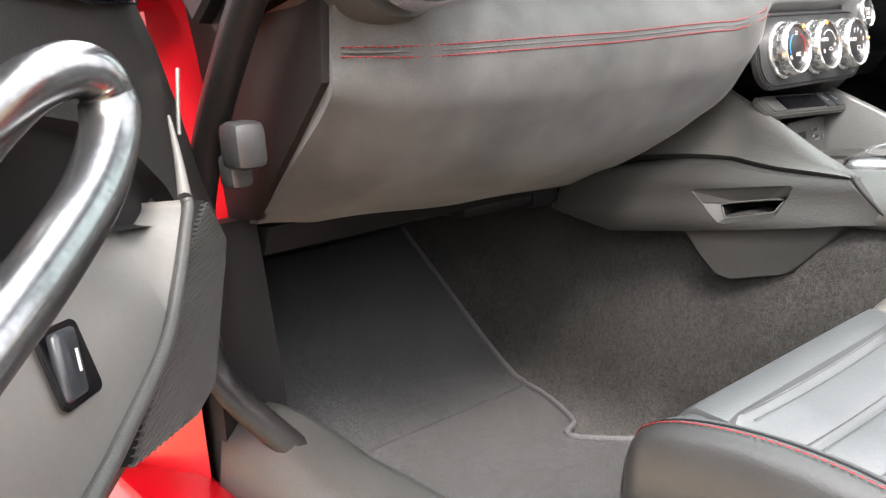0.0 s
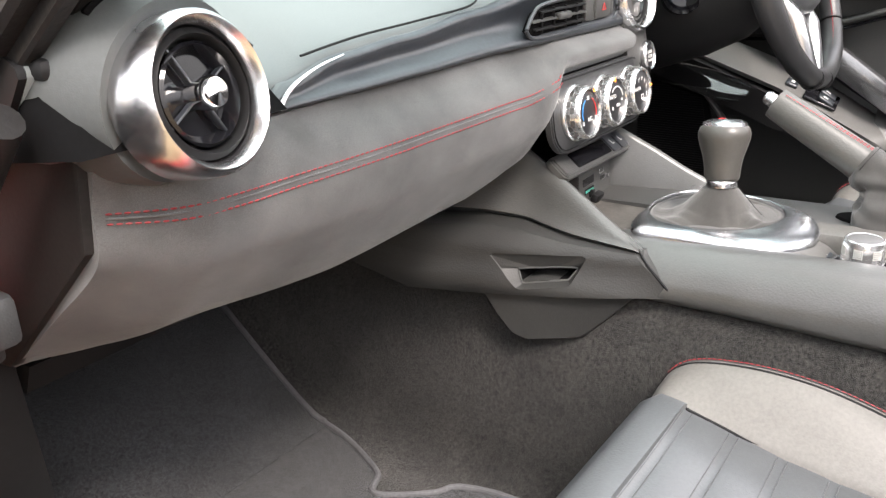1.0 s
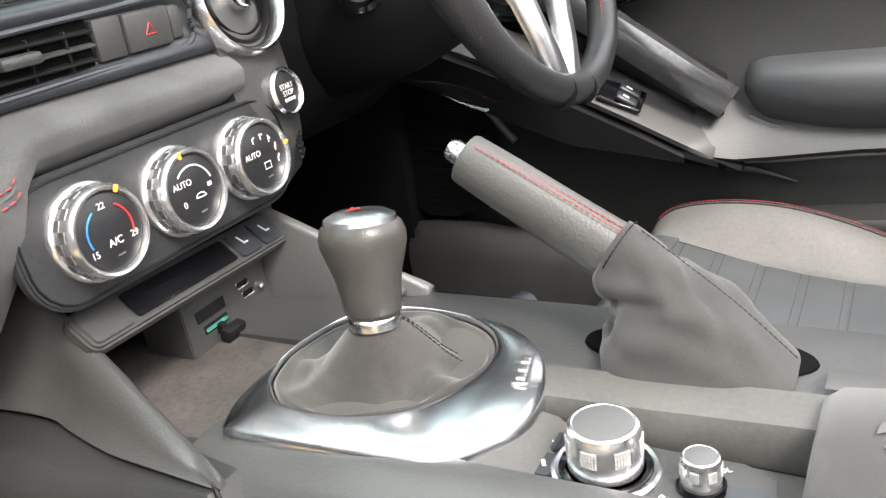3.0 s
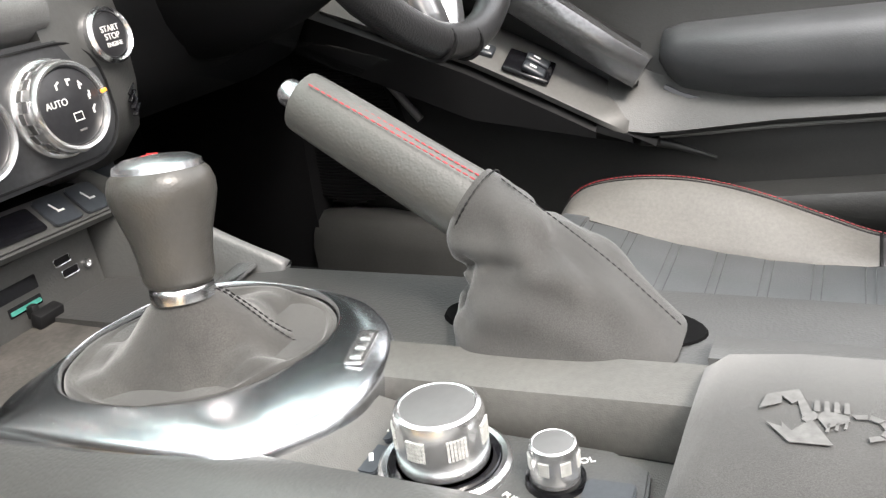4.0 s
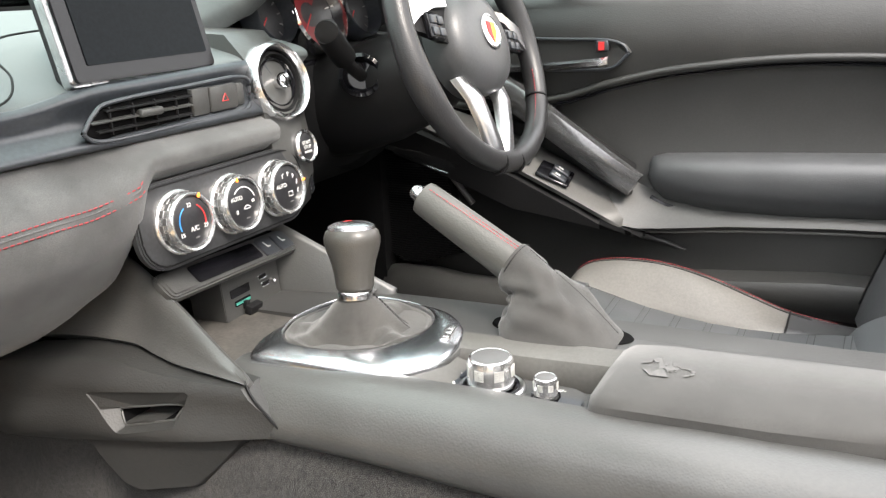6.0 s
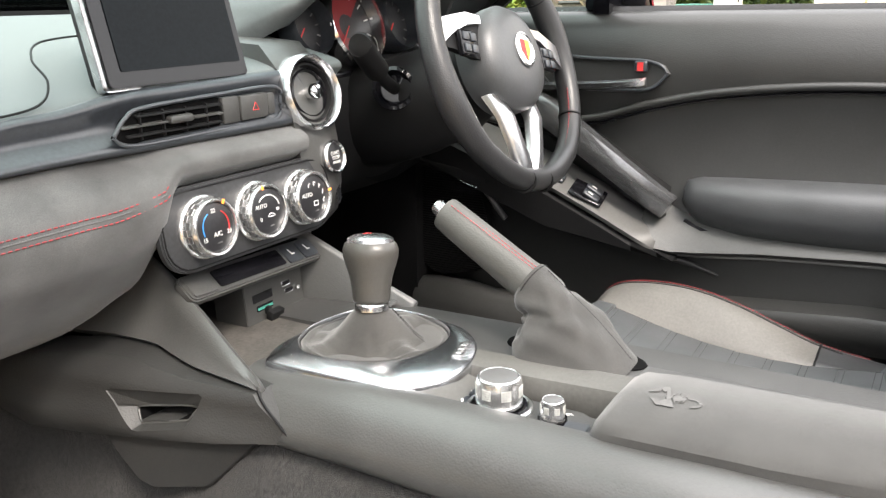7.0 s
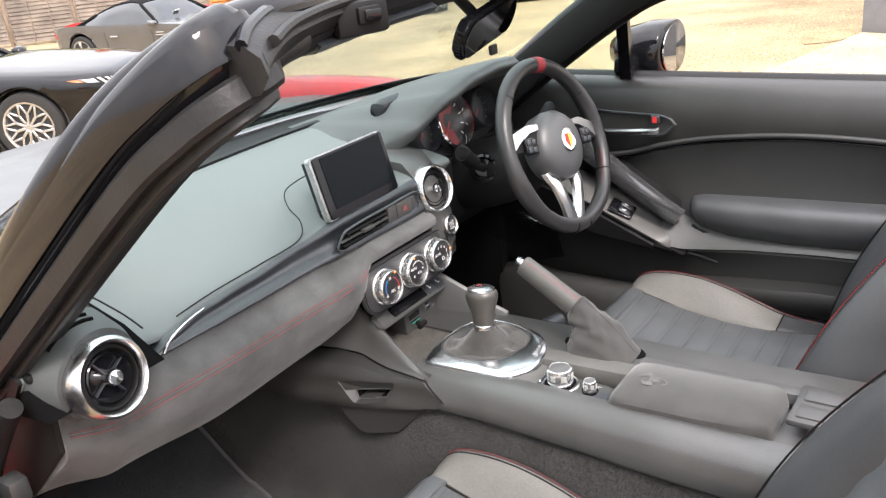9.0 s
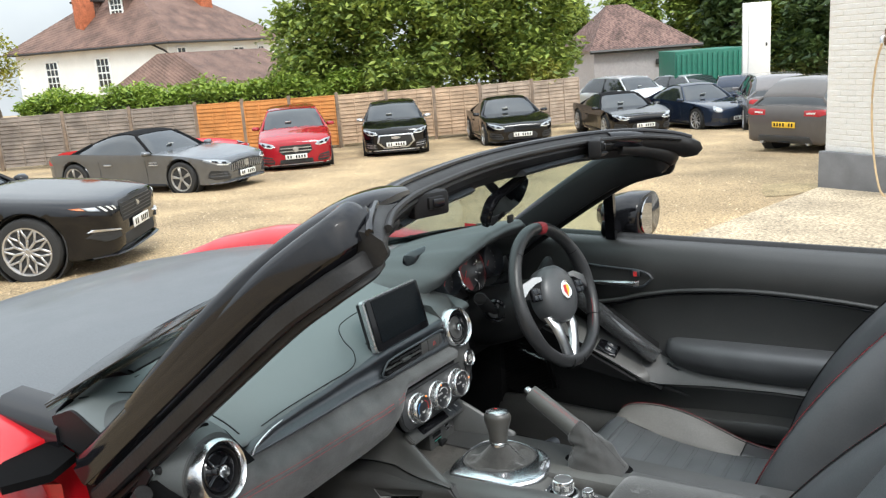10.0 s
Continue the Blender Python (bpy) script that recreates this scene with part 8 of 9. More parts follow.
            patch("turn_signal", mirrored([(0.905 * w, 0.745), (0.91 * w, 0.776), (0.945 * w, 0.782), (0.935 * w, 0.758)], sx), 0.012, M_amber, lamp, "amber lens")
            patch("fog_recess", mirrored([(0.62 * w, 0.40), (0.64 * w, 0.47), (0.86 * w, 0.50), (0.90 * w, 0.44), (0.80 * w, 0.37)], sx), 0.014, M_tyre, c, "black fog lamp recess")
            patch("fog_blade", mirrored([(0.63 * w, 0.465), (0.64 * w, 0.485), (0.88 * w, 0.525), (0.90 * w, 0.50)], sx), 0.024, M_alloy, c, "bright blade over the fog lamp")
        elif face == "round":
            ring_l = [(sx * (0.74 * w + 0.105 * math.cos(2 * math.pi * i / 12)), 0.655 + 0.085 * math.sin(2 * math.pi * i / 12)) for i in range(12)]
            lamp = patch("headlamp", ring_l, 0.012, M_lamp, c, "round headlamp")
            patch("lamp_bowl", [(lerp(sx * 0.74 * w, px, 0.55), lerp(0.655, pz, 0.55)) for px, pz in ring_l], 0.018, M_platew, lamp)
            patch("intake", mirrored([(0.45 * w, 0.28), (0.47 * w, 0.40), (0.86 * w, 0.42), (0.88 * w, 0.30)], sx), 0.006, M_tyre, c)
        else:
            zl = 0.60 if shape == "coupe" else 0.70
            lamp = patch("headlamp", mirrored([(0.52 * w, zl - 0.02), (0.58 * w, zl + 0.035), (0.78 * w, zl + 0.085), (0.93 * w, zl + 0.105), (0.94 * w, zl + 0.065), (0.82 * w, zl - 0.02), (0.66 * w, zl - 0.045)], sx), 0.008, M_lamp, c, "clear headlamp")
            patch("lamp_bowl", mirrored([(0.64 * w, zl - 0.015), (0.66 * w, zl + 0.03), (0.74 * w, zl + 0.035), (0.74 * w, zl - 0.01)], sx), 0.014, M_gloss, lamp, "dark lamp bowl")
            patch("lamp_bowl", mirrored([(0.79 * w, zl + 0.005), (0.80 * w, zl + 0.055), (0.87 * w, zl + 0.07), (0.86 * w, zl + 0.03)], sx), 0.014, M_gloss, lamp, "dark lamp bowl")
            patch("running_light", mirrored([(0.53 * w, zl - 0.03), (0.53 * w, zl - 0.018), (0.66 * w, zl - 0.035), (0.82 * w, zl - 0.008), (0.82 * w, zl - 0.022), (0.66 * w, zl - 0.052)], sx), 0.014, M_platew, lamp, "white running light")
            intake = patch("intake", mirrored([(0.58 * w, 0.27), (0.56 * w, 0.33), (0.62 * w, 0.43), (0.88 * w, 0.47), (0.90 * w, 0.33), (0.84 * w, 0.28)], sx), 0.014, M_tyre, c, "dark side intake")
            for pz in (0.33, 0.385):
                patch("intake_blade", mirrored([(0.60 * w, pz), (0.60 * w, pz + 0.016), (0.88 * w, pz + 0.026), (0.88 * w, pz + 0.010)], sx), 0.022, M_alloy if face == "frame" else color, intake)
        lampr = patch("tail_lamp", mirrored([(0.46 * w, beltz - 0.16), (0.47 * w, beltz - 0.055), (0.90 * w, beltz - 0.03), (0.93 * w, beltz - 0.13), (0.80 * w, beltz - 0.17)], sx), 0.010, M_tail, c, "red tail lamp", rear=True)
        patch("reverse_lamp", mirrored([(0.52 * w, beltz - 0.125), (0.52 * w, beltz - 0.095), (0.72 * w, beltz - 0.09), (0.72 * w, beltz - 0.12)], sx), 0.016, M_platew, lampr, rear=True)
        part("exhaust", lathe([(0.026, -0.10), (0.042, -0.10), (0.044, 0.02), (0.038, 0.024), (0.032, 0.0)], 18, aim((sx * w * 0.55, -h + 0.03, 0.27), (0, -1, 0))), M_alloy, c, "round exhaust tip")
        if face == "bars":
            for k in range(2):
                part("wing_vent", box((sx * (side_x(half_ring(h - 1.55), 0.64) + 0.001), h - 1.56, 0.62 + 0.05 * k), (0.03, 0.24 - 0.04 * k, 0.020), 0.008), M_alloy, c, "bright wing vent")
    # grille
    if face == "muscle":
        gr = patch("grille", [(-0.50 * w, 0.54), (-0.56 * w, 0.66), (-0.52 * w, 0.775), (0, 0.79), (0.52 * w, 0.775), (0.56 * w, 0.66), (0.50 * w, 0.54)], 0.004, M_tyre, c, "black honeycomb grille")
        for k in range(5):
            patch("grille_bar", [(-0.50 * w, 0.575 + 0.04 * k), (-0.50 * w, 0.581 + 0.04 * k), (0.50 * w, 0.581 + 0.04 * k), (0.50 * w, 0.575 + 0.04 * k)], 0.010, M_trim, gr)
        patch("badge", [(-0.065, 0.66), (-0.02, 0.695), (0.06, 0.715), (0.02, 0.67), (0.01, 0.635)], 0.020, M_alloy, gr, "plain silver badge")
        patch("lower_grille", [(-0.52 * w, 0.27), (-0.50 * w, 0.40), (0.50 * w, 0.40), (0.52 * w, 0.27)], 0.004, M_tyre, c)
        zp = 0.475
    elif face == "bars":
        gr = patch("grille", [(-0.46 * w, 0.40), (-0.54 * w, 0.47), (-0.50 * w, 0.57), (-0.30 * w, 0.62), (0.30 * w, 0.62), (0.50 * w, 0.57), (0.54 * w, 0.47), (0.46 * w, 0.40)], 0.003, M_tyre, c, "oval grille with upright bars")
        for i in range(15):
            px = W * 0.5 * 0.50 * (i - 7) / 7
            patch("slat", [(px - 0.008, 0.415), (px - 0.008, 0.605 - 0.05 * abs(i - 7) / 7), (px + 0.008, 0.605 - 0.05 * abs(i - 7) / 7), (px + 0.008, 0.415)], 0.020, M_alloy, gr)
        zp = 0.335
    elif face == "frame":
        shape_g = [(-0.36 * w, 0.30), (-0.56 * w, 0.46), (-0.50 * w, 0.66), (0.50 * w, 0.66), (0.56 * w, 0.46), (0.36 * w, 0.30)]
        sur = patch("surround", shape_g, 0.016, M_alloy, c, "satin silver grille frame")
        gr = patch("grille", [(px * 0.91, lerp(0.48, pz, 0.86)) for px, pz in shape_g], 0.022, M_tyre, sur, "black grille")
        patch("lower_line", [(-0.82 * w, 0.235), (-0.82 * w, 0.262), (0.82 * w, 0.262), (0.82 * w, 0.235)], 0.02, M_alloy, c, "silver lower strip")
        zp = 0.40
    elif face == "slats":
        gr = patch("grille", [(-0.34 * w, 0.47), (-0.44 * w, 0.56), (-0.40 * w, 0.69), (0.40 * w, 0.69), (0.44 * w, 0.56), (0.34 * w, 0.47)], 0.004, M_tyre, c, "dark grille")
        for pz in (0.54, 0.615):
            patch("slat", [(-0.41 * w, pz), (-0.41 * w, pz + 0.022), (0.41 * w, pz + 0.022), (0.41 * w, pz)], 0.016, M_alloy, gr)
        patch("lower_grille", [(-0.46 * w, 0.25), (-0.42 * w, 0.36), (0.42 * w, 0.36), (0.46 * w, 0.25)], 0.004, M_tyre, c)
        patch("lower_line", [(-0.85 * w, 0.225), (-0.85 * w, 0.245), (0.85 * w, 0.245), (0.85 * w, 0.225)], 0.02, M_alloy, c, "bright lower strip")
        zp = 0.42
    else:
        gr = patch("grille", [(-0.40 * w, 0.26), (-0.44 * w, 0.36), (-0.36 * w, 0.44), (0.36 * w, 0.44), (0.44 * w, 0.36), (0.40 * w, 0.26)], 0.004, M_tyre, c, "dark lower grille")
        zp = 0.39
    if face in ("bars", "slats", "frame"):
        zb = {"bars": 0.52, "slats": 0.59, "frame": 0.575}[face]
        wide = 1.9 if face == "frame" else 1.0
        patch("badge", [(0.066 * wide * math.cos(2 * math.pi * i / 14), zb + 0.066 / wide * math.sin(2 * math.pi * i / 14)) for i in range(14)], 0.028, M_alloy, gr, "plain silver badge")
    part("splitter", loft([[(px, end_y(px, 0.30) + d - 0.10 * (px / w) ** 2 * 0.5, pz) for px in [w * 0.88 * (i / 8 - 1) for i in range(17)]] for d, pz in ((-0.10, 0.20), (0.035, 0.195), (0.045, 0.205), (0.02, 0.222), (-0.10, 0.245))], closed=False, cap=False), color if face == "bars" else M_gloss, c, "thin front lip", sharp=60)
    for yy, m2, z, way in ((end_y(0, zp) + 0.03, M_platew, zp, 1), (end_y(0, 0.62, True) - 0.02, M_platey, 0.62, -1)):
        pl = part("number_plate", box((0, yy, z), (0.52, 0.012, 0.112), 0.004), m2, c, "plain number plate with dark bars")
        for i in range(7):
            if i != 4:
                part("bar", box((-0.20 + 0.066 * i, yy + 0.008 * way, z), (0.034, 0.003, 0.066), 0), M_gloss, pl)
    patch("diffuser", [(-0.66 * w, 0.27), (-0.60 * w, 0.40), (0.60 * w, 0.40), (0.66 * w, 0.27)], 0.02, M_trim, c, "dark lower bumper", rear=True)
    c.matrix_basis = pose(x, y, ground_z(x, y), 0, 0, heading)
    return c


P_black, P_grey, P_cred = paint("black", (0.004, 0.0042, 0.0055)), paint("graphite_silver", (0.150, 0.156, 0.166), 0.6), paint("metallic_red", (0.30, 0.012, 0.02))
P_blue, P_white, P_warm = paint("dark_blue", (0.014, 0.022, 0.042)), paint("white", (0.62, 0.64, 0.66)), paint("warm_grey", (0.10, 0.09, 0.084))
M_softtop = mat("black_soft_top", (0.012, 0.012, 0.013), 0.95, var=0.2, bump=0.4, bscale=300, spec=0.1)
M_caliper = mat("red_caliper", (0.45, 0.02, 0.02), 0.4, var=0.05, bump=0)
parked_car("black muscle coupe with silver mesh wheels", 3.24, 9.46, -145, P_black, 4.78, 1.92, 1.38, "coupe", "mesh", face="muscle")
parked_car("silver-grey roadster with a black soft top and red-caliper wheels", 10.1, 14.3, -168, P_grey, 4.54, 1.94, 1.26, "coupe", "five", soft=M_softtop, face="bars", rim=mat("two_tone_alloy", (0.42, 0.41, 0.40), 0.3, metal=0.8, bump=0), caliper=M_caliper, arch=0.01)
parked_car("metallic red estate car facing the yard", 14.98, 14.91, 134, P_cred, 4.70, 1.81, 1.46, "hatch", "five", face="slats")
parked_car("black hatchback with a silver grille frame", 18.1, 13.95, 128, P_black, 4.30, 1.80, 1.41, "hatch", "five", face="frame")
parked_car("bright red low sports car behind the roadster", 11.7, 16.4, -150, paint("bright_red", (0.42, 0.015, 0.02)), 4.3, 1.85, 1.12, "coupe")
parked_car("black sports coupe with slanted clear headlamps", 20.7, 11.7, 131, P_black, 4.47, 1.92, 1.30, "coupe", "five")
parked_car("black two-seat convertible with its soft top up", 22.8, 9.0, 132, P_black, 4.36, 1.80, 1.20, "coupe", soft=M_softtop)
parked_car("dark blue rear-engined coupe with round headlamps", 24.6, 7.2, 140, P_blue, 4.49, 1.81, 1.30, "coupe", face="round")
parked_car("white crossover parked by the sheds", 30.0, 11.5, 150, P_white, 4.6, 1.85, 1.60, "suv", face="slats")
parked_car("silver hatchback among the parked cars", 33.0, 10.0, 150, paint("silver", (0.5, 0.52, 0.54)), 4.3, 1.8, 1.50, "hatch")
parked_car("dark blue hatchback with its tail to the yard", 29.0, 7.2, -75, P_blue, 3.9, 1.7, 1.46, "hatch")
parked_car("grey estate parked tail out", 24.2, 4.9, -70, paint("mid_grey", (0.16, 0.15, 0.15)), 4.5, 1.82, 1.50, "hatch")
parked_car("warm grey crossover coupe parked tail towards the yard", 18.3, 1.85, -114, P_warm, 4.7, 1.90, 1.50, "hatch", "five")


# ---- fence ----
def fence_run(a, b, first, colors):
    ax, ay = a
    bx, by = b
    n = max(1, round(math.hypot(bx - ax, by - ay) / 1.83))
    f = thing("fence", (ax, ay, ground_z(ax, ay)), "lapped timber fence panels between posts", "fence", "yard fences")
    for i in range(n):
        p0 = Vector((lerp(ax, bx, i / n), lerp(ay, by, i / n), 0))
        p1 = Vector((lerp(ax, bx, (i + 1) / n), lerp(ay, by, (i + 1) / n), 0))
        z0 = ground_z(p0.x, p0.y)
        ang = math.atan2(p1.y - p0.y, p1.x - p0.x)
        m = Matrix.Translation((*((p0 + p1) / 2).xy, z0)) @ Euler((0, 0, ang)).to_matrix().to_4x4()
        wd = (p1 - p0).length - 0.10
        part("post", moved(box((-wd / 2 - 0.05, 0, 0.85), (0.10, 0.10, 1.80), 0.01), m), M_post, f)
        pan = part("panel", moved(box((0, 0.02, 1.64), (wd, 0.05, 0.05), 0.008), m), colors[(first + i) % len(colors)], f, "timber panel cap")
        for k in range(4):
            part("batten", moved(box((wd * (k / 3 - 0.5) * 0.97, -0.040, 0.85), (0.040, 0.02, 1.50), 0.004), m), colors[(first + i) % len(colors)], pan)
        for k in range(13):
            part("board", moved(box((0, 0.0 + 0.004 * math.sin(k * 2.1 + i), 0.16 + 0.118 * k), (wd, 0.020, 0.136), 0.002, (-15 + 3 * math.sin(5 * k + i), 0.5 * math.sin(3 * k + i), 0), 1), m), colors[(first + i) % len(colors)], pan)
    return f


M_post = mat("weathered_post", (0.20, 0.15, 0.11), 0.9, var=0.3, vscale=3, bump=0.5, bscale=40, depth=0.01)
F_grey = mat("weathered_grey_boards", (0.20, 0.168, 0.142), 0.9, var=0.35, vscale=2.2, fine=0.10, fscale=60, bump=0.6, bscale=60, depth=0.008)
F_orange = mat("fresh_orange_boards", (0.48, 0.20, 0.055), 0.85, var=0.25, vscale=2.2, fine=0.10, fscale=60, bump=0.6, bscale=60, depth=0.008)
F_tan = mat("tan_weathered_boards", (0.40, 0.285, 0.19), 0.9, var=0.3, vscale=2.2, fine=0.10, fscale=60, bump=0.6, bscale=60, depth=0.008)
fence_run((9.0, 30.0), (12.8, 25.6), 0, [F_grey])
fence_run((12.8, 25.6), (16.8, 20.9), 0, [F_grey])
fence_run((16.8, 20.9), (19.2, 17.0), 0, [F_orange])
fence_run((19.2, 17.0), (23.0, 14.0), 0, [F_tan])
F_pale = mat("pale_weathered_boards", (0.33, 0.26, 0.20), 0.9, var=0.3, vscale=2.2, fine=0.10, fscale=60, bump=0.6, bscale=60, depth=0.008)
fence_run((23.0, 14.0), (26.6, 12.0), 0, [F_pale])


# ---- planting ----
def leaf_stuff(name, blobs, count, size, material, label, category, seed):
    """A mass of single leaves in uneven clumps: blobs of centre and radii."""
    r = random.Random(seed)
    verts, faces = [], []
    clumps = []
    for (cx, cy, cz), (rx, ry, rz), share in blobs:
        for _ in range(int(70 * share)):
            while True:
                u = Vector((r.uniform(-1, 1), r.uniform(-1, 1), r.uniform(-1, 1)))
                if 0.35 < u.length < 1:
                    break
            clumps.append((Vector((cx + u.x * rx, cy + u.y * ry, cz + u.z * rz)), r.uniform(0.10, 0.34) * min(rx, ry, rz) + 0.12))
    for _ in range(count):
        c, q = r.choice(clumps)
        p = c + Vector((r.gauss(0, q * 0.6), r.gauss(0, q * 0.6), r.gauss(0, q * 0.5)))
        s = size * r.uniform(0.6, 1.4)
        e = Euler((r.uniform(-0.9, 0.9), r.uniform(-0.9, 0.9), r.uniform(0, 6.3))).to_matrix()
        b = len(verts)
        for x, y, z in ((0, -1, 0), (0.45, 0, 0.14), (0, 1, 0), (-0.45, 0, 0.14)):
            verts.append(p + e @ Vector((x * s, y * s, z * s)))
        faces.append((b, b + 1, b + 2, b + 3))
    me = bpy.data.meshes.new(name)
    me.from_pydata(verts, [], faces)
    me.materials.append(material)
    return me


def foliage(name, a, b):
    m = bpy.data.materials.new(name)
    m.use_nodes = True
    n, l = m.node_tree.nodes, m.node_tree.links
    p = n["Principled BSDF"]
    g = n.new("ShaderNodeNewGeometry")
    mx = n.new("ShaderNodeMix")
    mx.data_type = "RGBA"
    mx.inputs["A"].default_value = (*a, 1)
    mx.inputs["B"].default_value = (*b, 1)
    l.new(g.outputs["Random Per Island"], mx.inputs["Factor"])
    l.new(mx.outputs["Result"], p.inputs["Base Color"])
    p.inputs["Roughness"].default_value = 0.55
    p.inputs["Subsurface Weight"].default_value = 0.0
    tr = n.new("ShaderNodeBsdfTranslucent")
    l.new(mx.outputs["Result"], tr.inputs["Color"])
    ms = n.new("ShaderNodeMixShader")
    ms.inputs["Fac"].default_value = 0.3
    l.new(p.outputs[0], ms.inputs[1])
    l.new(tr.outputs[0], ms.inputs[2])
    l.new(ms.outputs[0], n["Material Output"].inputs["Surface"])
    return m


L_oak = foliage("broad_green_leaves", (0.075, 0.13, 0.024), (0.35, 0.42, 0.08))
L_hedge = foliage("bright_hedge_leaves", (0.10, 0.18, 0.022), (0.36, 0.46, 0.07))
L_dark = foliage("dark_conifer_sprays", (0.02, 0.045, 0.014), (0.09, 0.14, 0.035))
L_yellow = foliage("yellow_green_leaves", (0.16, 0.18, 0.03), (0.38, 0.36, 0.06))
M_bark = mat("grey_bark", (0.12, 0.09, 0.065), 0.95, var=0.3, bump=0.8, bscale=40, depth=0.02)


def tree_thing(x, y, blobs, count, size, leaf, label, seed, trunk=0.22):
    z = ground_z(x, y)
    t = thing("tree", (x, y, z), label, "tree", "yard trees")
    r = random.Random(seed)
    top = max(b[0][2] for b in blobs)
    part("trunk", tube([(x, y, z - 0.1), (x + 0.1, y, z + (top - z) * 0.35), (x - 0.05, y + 0.1, z + (top - z) * 0.7), (x, y, top)], lambda q: trunk * (1 - 0.75 * q), n=10), M_bark, t)
    for (cx, cy, cz), rad, s in blobs:
        part("limb", tube([(x, y, lerp(z, cz, 0.45)), (lerp(x, cx, 0.5), lerp(y, cy, 0.5), lerp(z, cz, 0.72)), (cx, cy, cz)], lambda q: trunk * 0.42 * (1 - 0.75 * q), n=7), M_bark, t)
    ob = new("crown", leaf_stuff("crown", blobs, count, size, leaf, "", "", seed))
    ob.parent = t
    ob.matrix_parent_inverse = Matrix.Translation((-x, -y, -z))
    return t


tree_thing(22.5, 18.6, [((21.6, 20.1, 1.6), (1.6, 1.6, 2.2), 1), ((22.6, 18.8, 3.0), (2.0, 2.0, 2.4), 1.4), ((23.8, 17.2, 2.2), (2.0, 2.0, 2.6), 1.4), ((23.0, 18.0, 0.6), (2.4, 2.4, 1.4), 1)], 30000, 0.13, L_oak, "large broadleaf tree behind the fence", 3)
tree_thing(26.6, 15.2, [((25.8, 16.2, 2.6), (2.0, 2.0, 2.6), 1.3), ((27.6, 14.2, 2.4), (1.8, 1.8, 2.6), 1.3), ((26.8, 15.0, 0.6), (2.2, 2.2, 1.4), 1), ((27.0, 15.2, 4.4), (2.2, 2.2, 1.6), 1)], 28000, 0.13, L_oak, "dense green broadleaf tree behind the fence", 4)
tree_thing(25.9, 13.2, [((25.9, 13.2, 0.2), (0.5, 0.5, 0.55), 1)], 1800, 0.07, L_yellow, "small yellow-green shrub by the fence", 5, 0.05)
for i, (x, y, hh) in enumerate(((44, 21, 8), (47, 18, 9), (50, 15.5, 9.5), (48, 12.5, 9), (50, 10, 10), (48, 8, 9.5), (52, 5.5, 9))):
    zb = ground_z(x, y)
    tree_thing(x, y, [((x, y, zb + hh * q), (2.6 * (1.15 - q), 2.6 * (1.15 - q), 1.6), 1) for q in (0.25, 0.45, 0.65, 0.85)], 8000, 0.24, L_dark if i in (3, 5) else L_oak, "tall leafy tree beyond the sheds", 20 + i, 0.2)
tree_thing(17.0, 33.0, [((17.0, 33.0, 1.9), (1.0, 1.0, 1.3), 1), ((16.4, 33.5, 2.4), (0.8, 0.8, 0.9), 0.7)], 2600, 0.10, L_yellow, "thin young tree with sparse yellow-green leaves", 40, 0.07)
hedge_blobs = []
for i in range(16):
    q = i / 15
    hx, hy = lerp(14.6, 21.2, q), lerp(26.2, 18.3, q)
    hedge_blobs.append(((hx, hy, 0.35 + 0.16 * math.sin(i * 1.7)), (0.6, 0.6, 0.42), 0.5))
hedge_me = leaf_stuff("hedge", hedge_blobs, 26000, 0.085, L_hedge, "", "", 9)
tagged(new("hedge", hedge_me), "bright green overgrown hedge along the fence", "hedge", kind="stuff")
# Plain block whose dark colour stands in for shade behind the leaves.
solid("hedge_core", loft([[(lerp(14.6, 21.2, q) + dx, lerp(26.2, 18.3, q) + dx * 0.8, z) for dx, z in ((-0.3, -1.4), (-0.3, 0.3), (0.3, 0.3), (0.3, -1.4))] for q in (0, 0.5, 1)]), mat("hedge_shade_block", (0.03, 0.04, 0.015), 0.9), "solid dark block for the shade inside the hedge", "hedge", kind="stuff")

# ---- white house ----
M_render = mat("white_painted_render", (0.74, 0.73, 0.70), 0.8, var=0.06, vscale=1.0, fine=0.06, fscale=20, bump=0.3, bscale=60, depth=0.005)
M_tile = mat("brown_clay_tiles", (0.155, 0.095, 0.075), 0.85, var=0.4, vscale=1.2, fine=0.12, fscale=14, bump=0.8, kind="wave", bscale=3.2, depth=0.03)
M_brick = mat("orange_brick", (0.42, 0.13, 0.06), 0.85, var=0.3, vscale=5, fine=0.2, fscale=30, bump=0.5, bscale=20, depth=0.01)
M_frame = mat("white_window_frame", (0.78, 0.78, 0.76), 0.5, var=0.03, bump=0)
M_drain = mat("black_gutter", (0.02, 0.02, 0.02), 0.5, bump=0)
house = thing("house", (36, 48, -2), "white rendered house with a brown hipped tile roof", "house")
HA, HB, HC = Vector((29.6, 53.0, 0)), Vector((32.6, 41.6, 0)), Vector((43.6, 43.4, 0))
HD = HA + (HC - HB)
zb, ze = -2.5, 2.95
quad = [HA, HB, HC, HD]
part("wall", loft([[(p.x, p.y, z) for p in quad] for z in (zb, ze)]), M_render, house, "white rendered wall", sharp=20)
ctr = (HA + HB + HC + HD) / 4
along_x = (HC - HB).normalized()
ov = [(p + (p - ctr).normalized() * 0.7) for p in quad]
r1, r2 = ctr - along_x * 1.2 + Vector((0, 0, 7.2)), ctr + along_x * 1.6 + Vector((0, 0, 7.2))
bm = bmesh.new()
ev = [bm.verts.new((p.x, p.y, ze)) for p in ov]
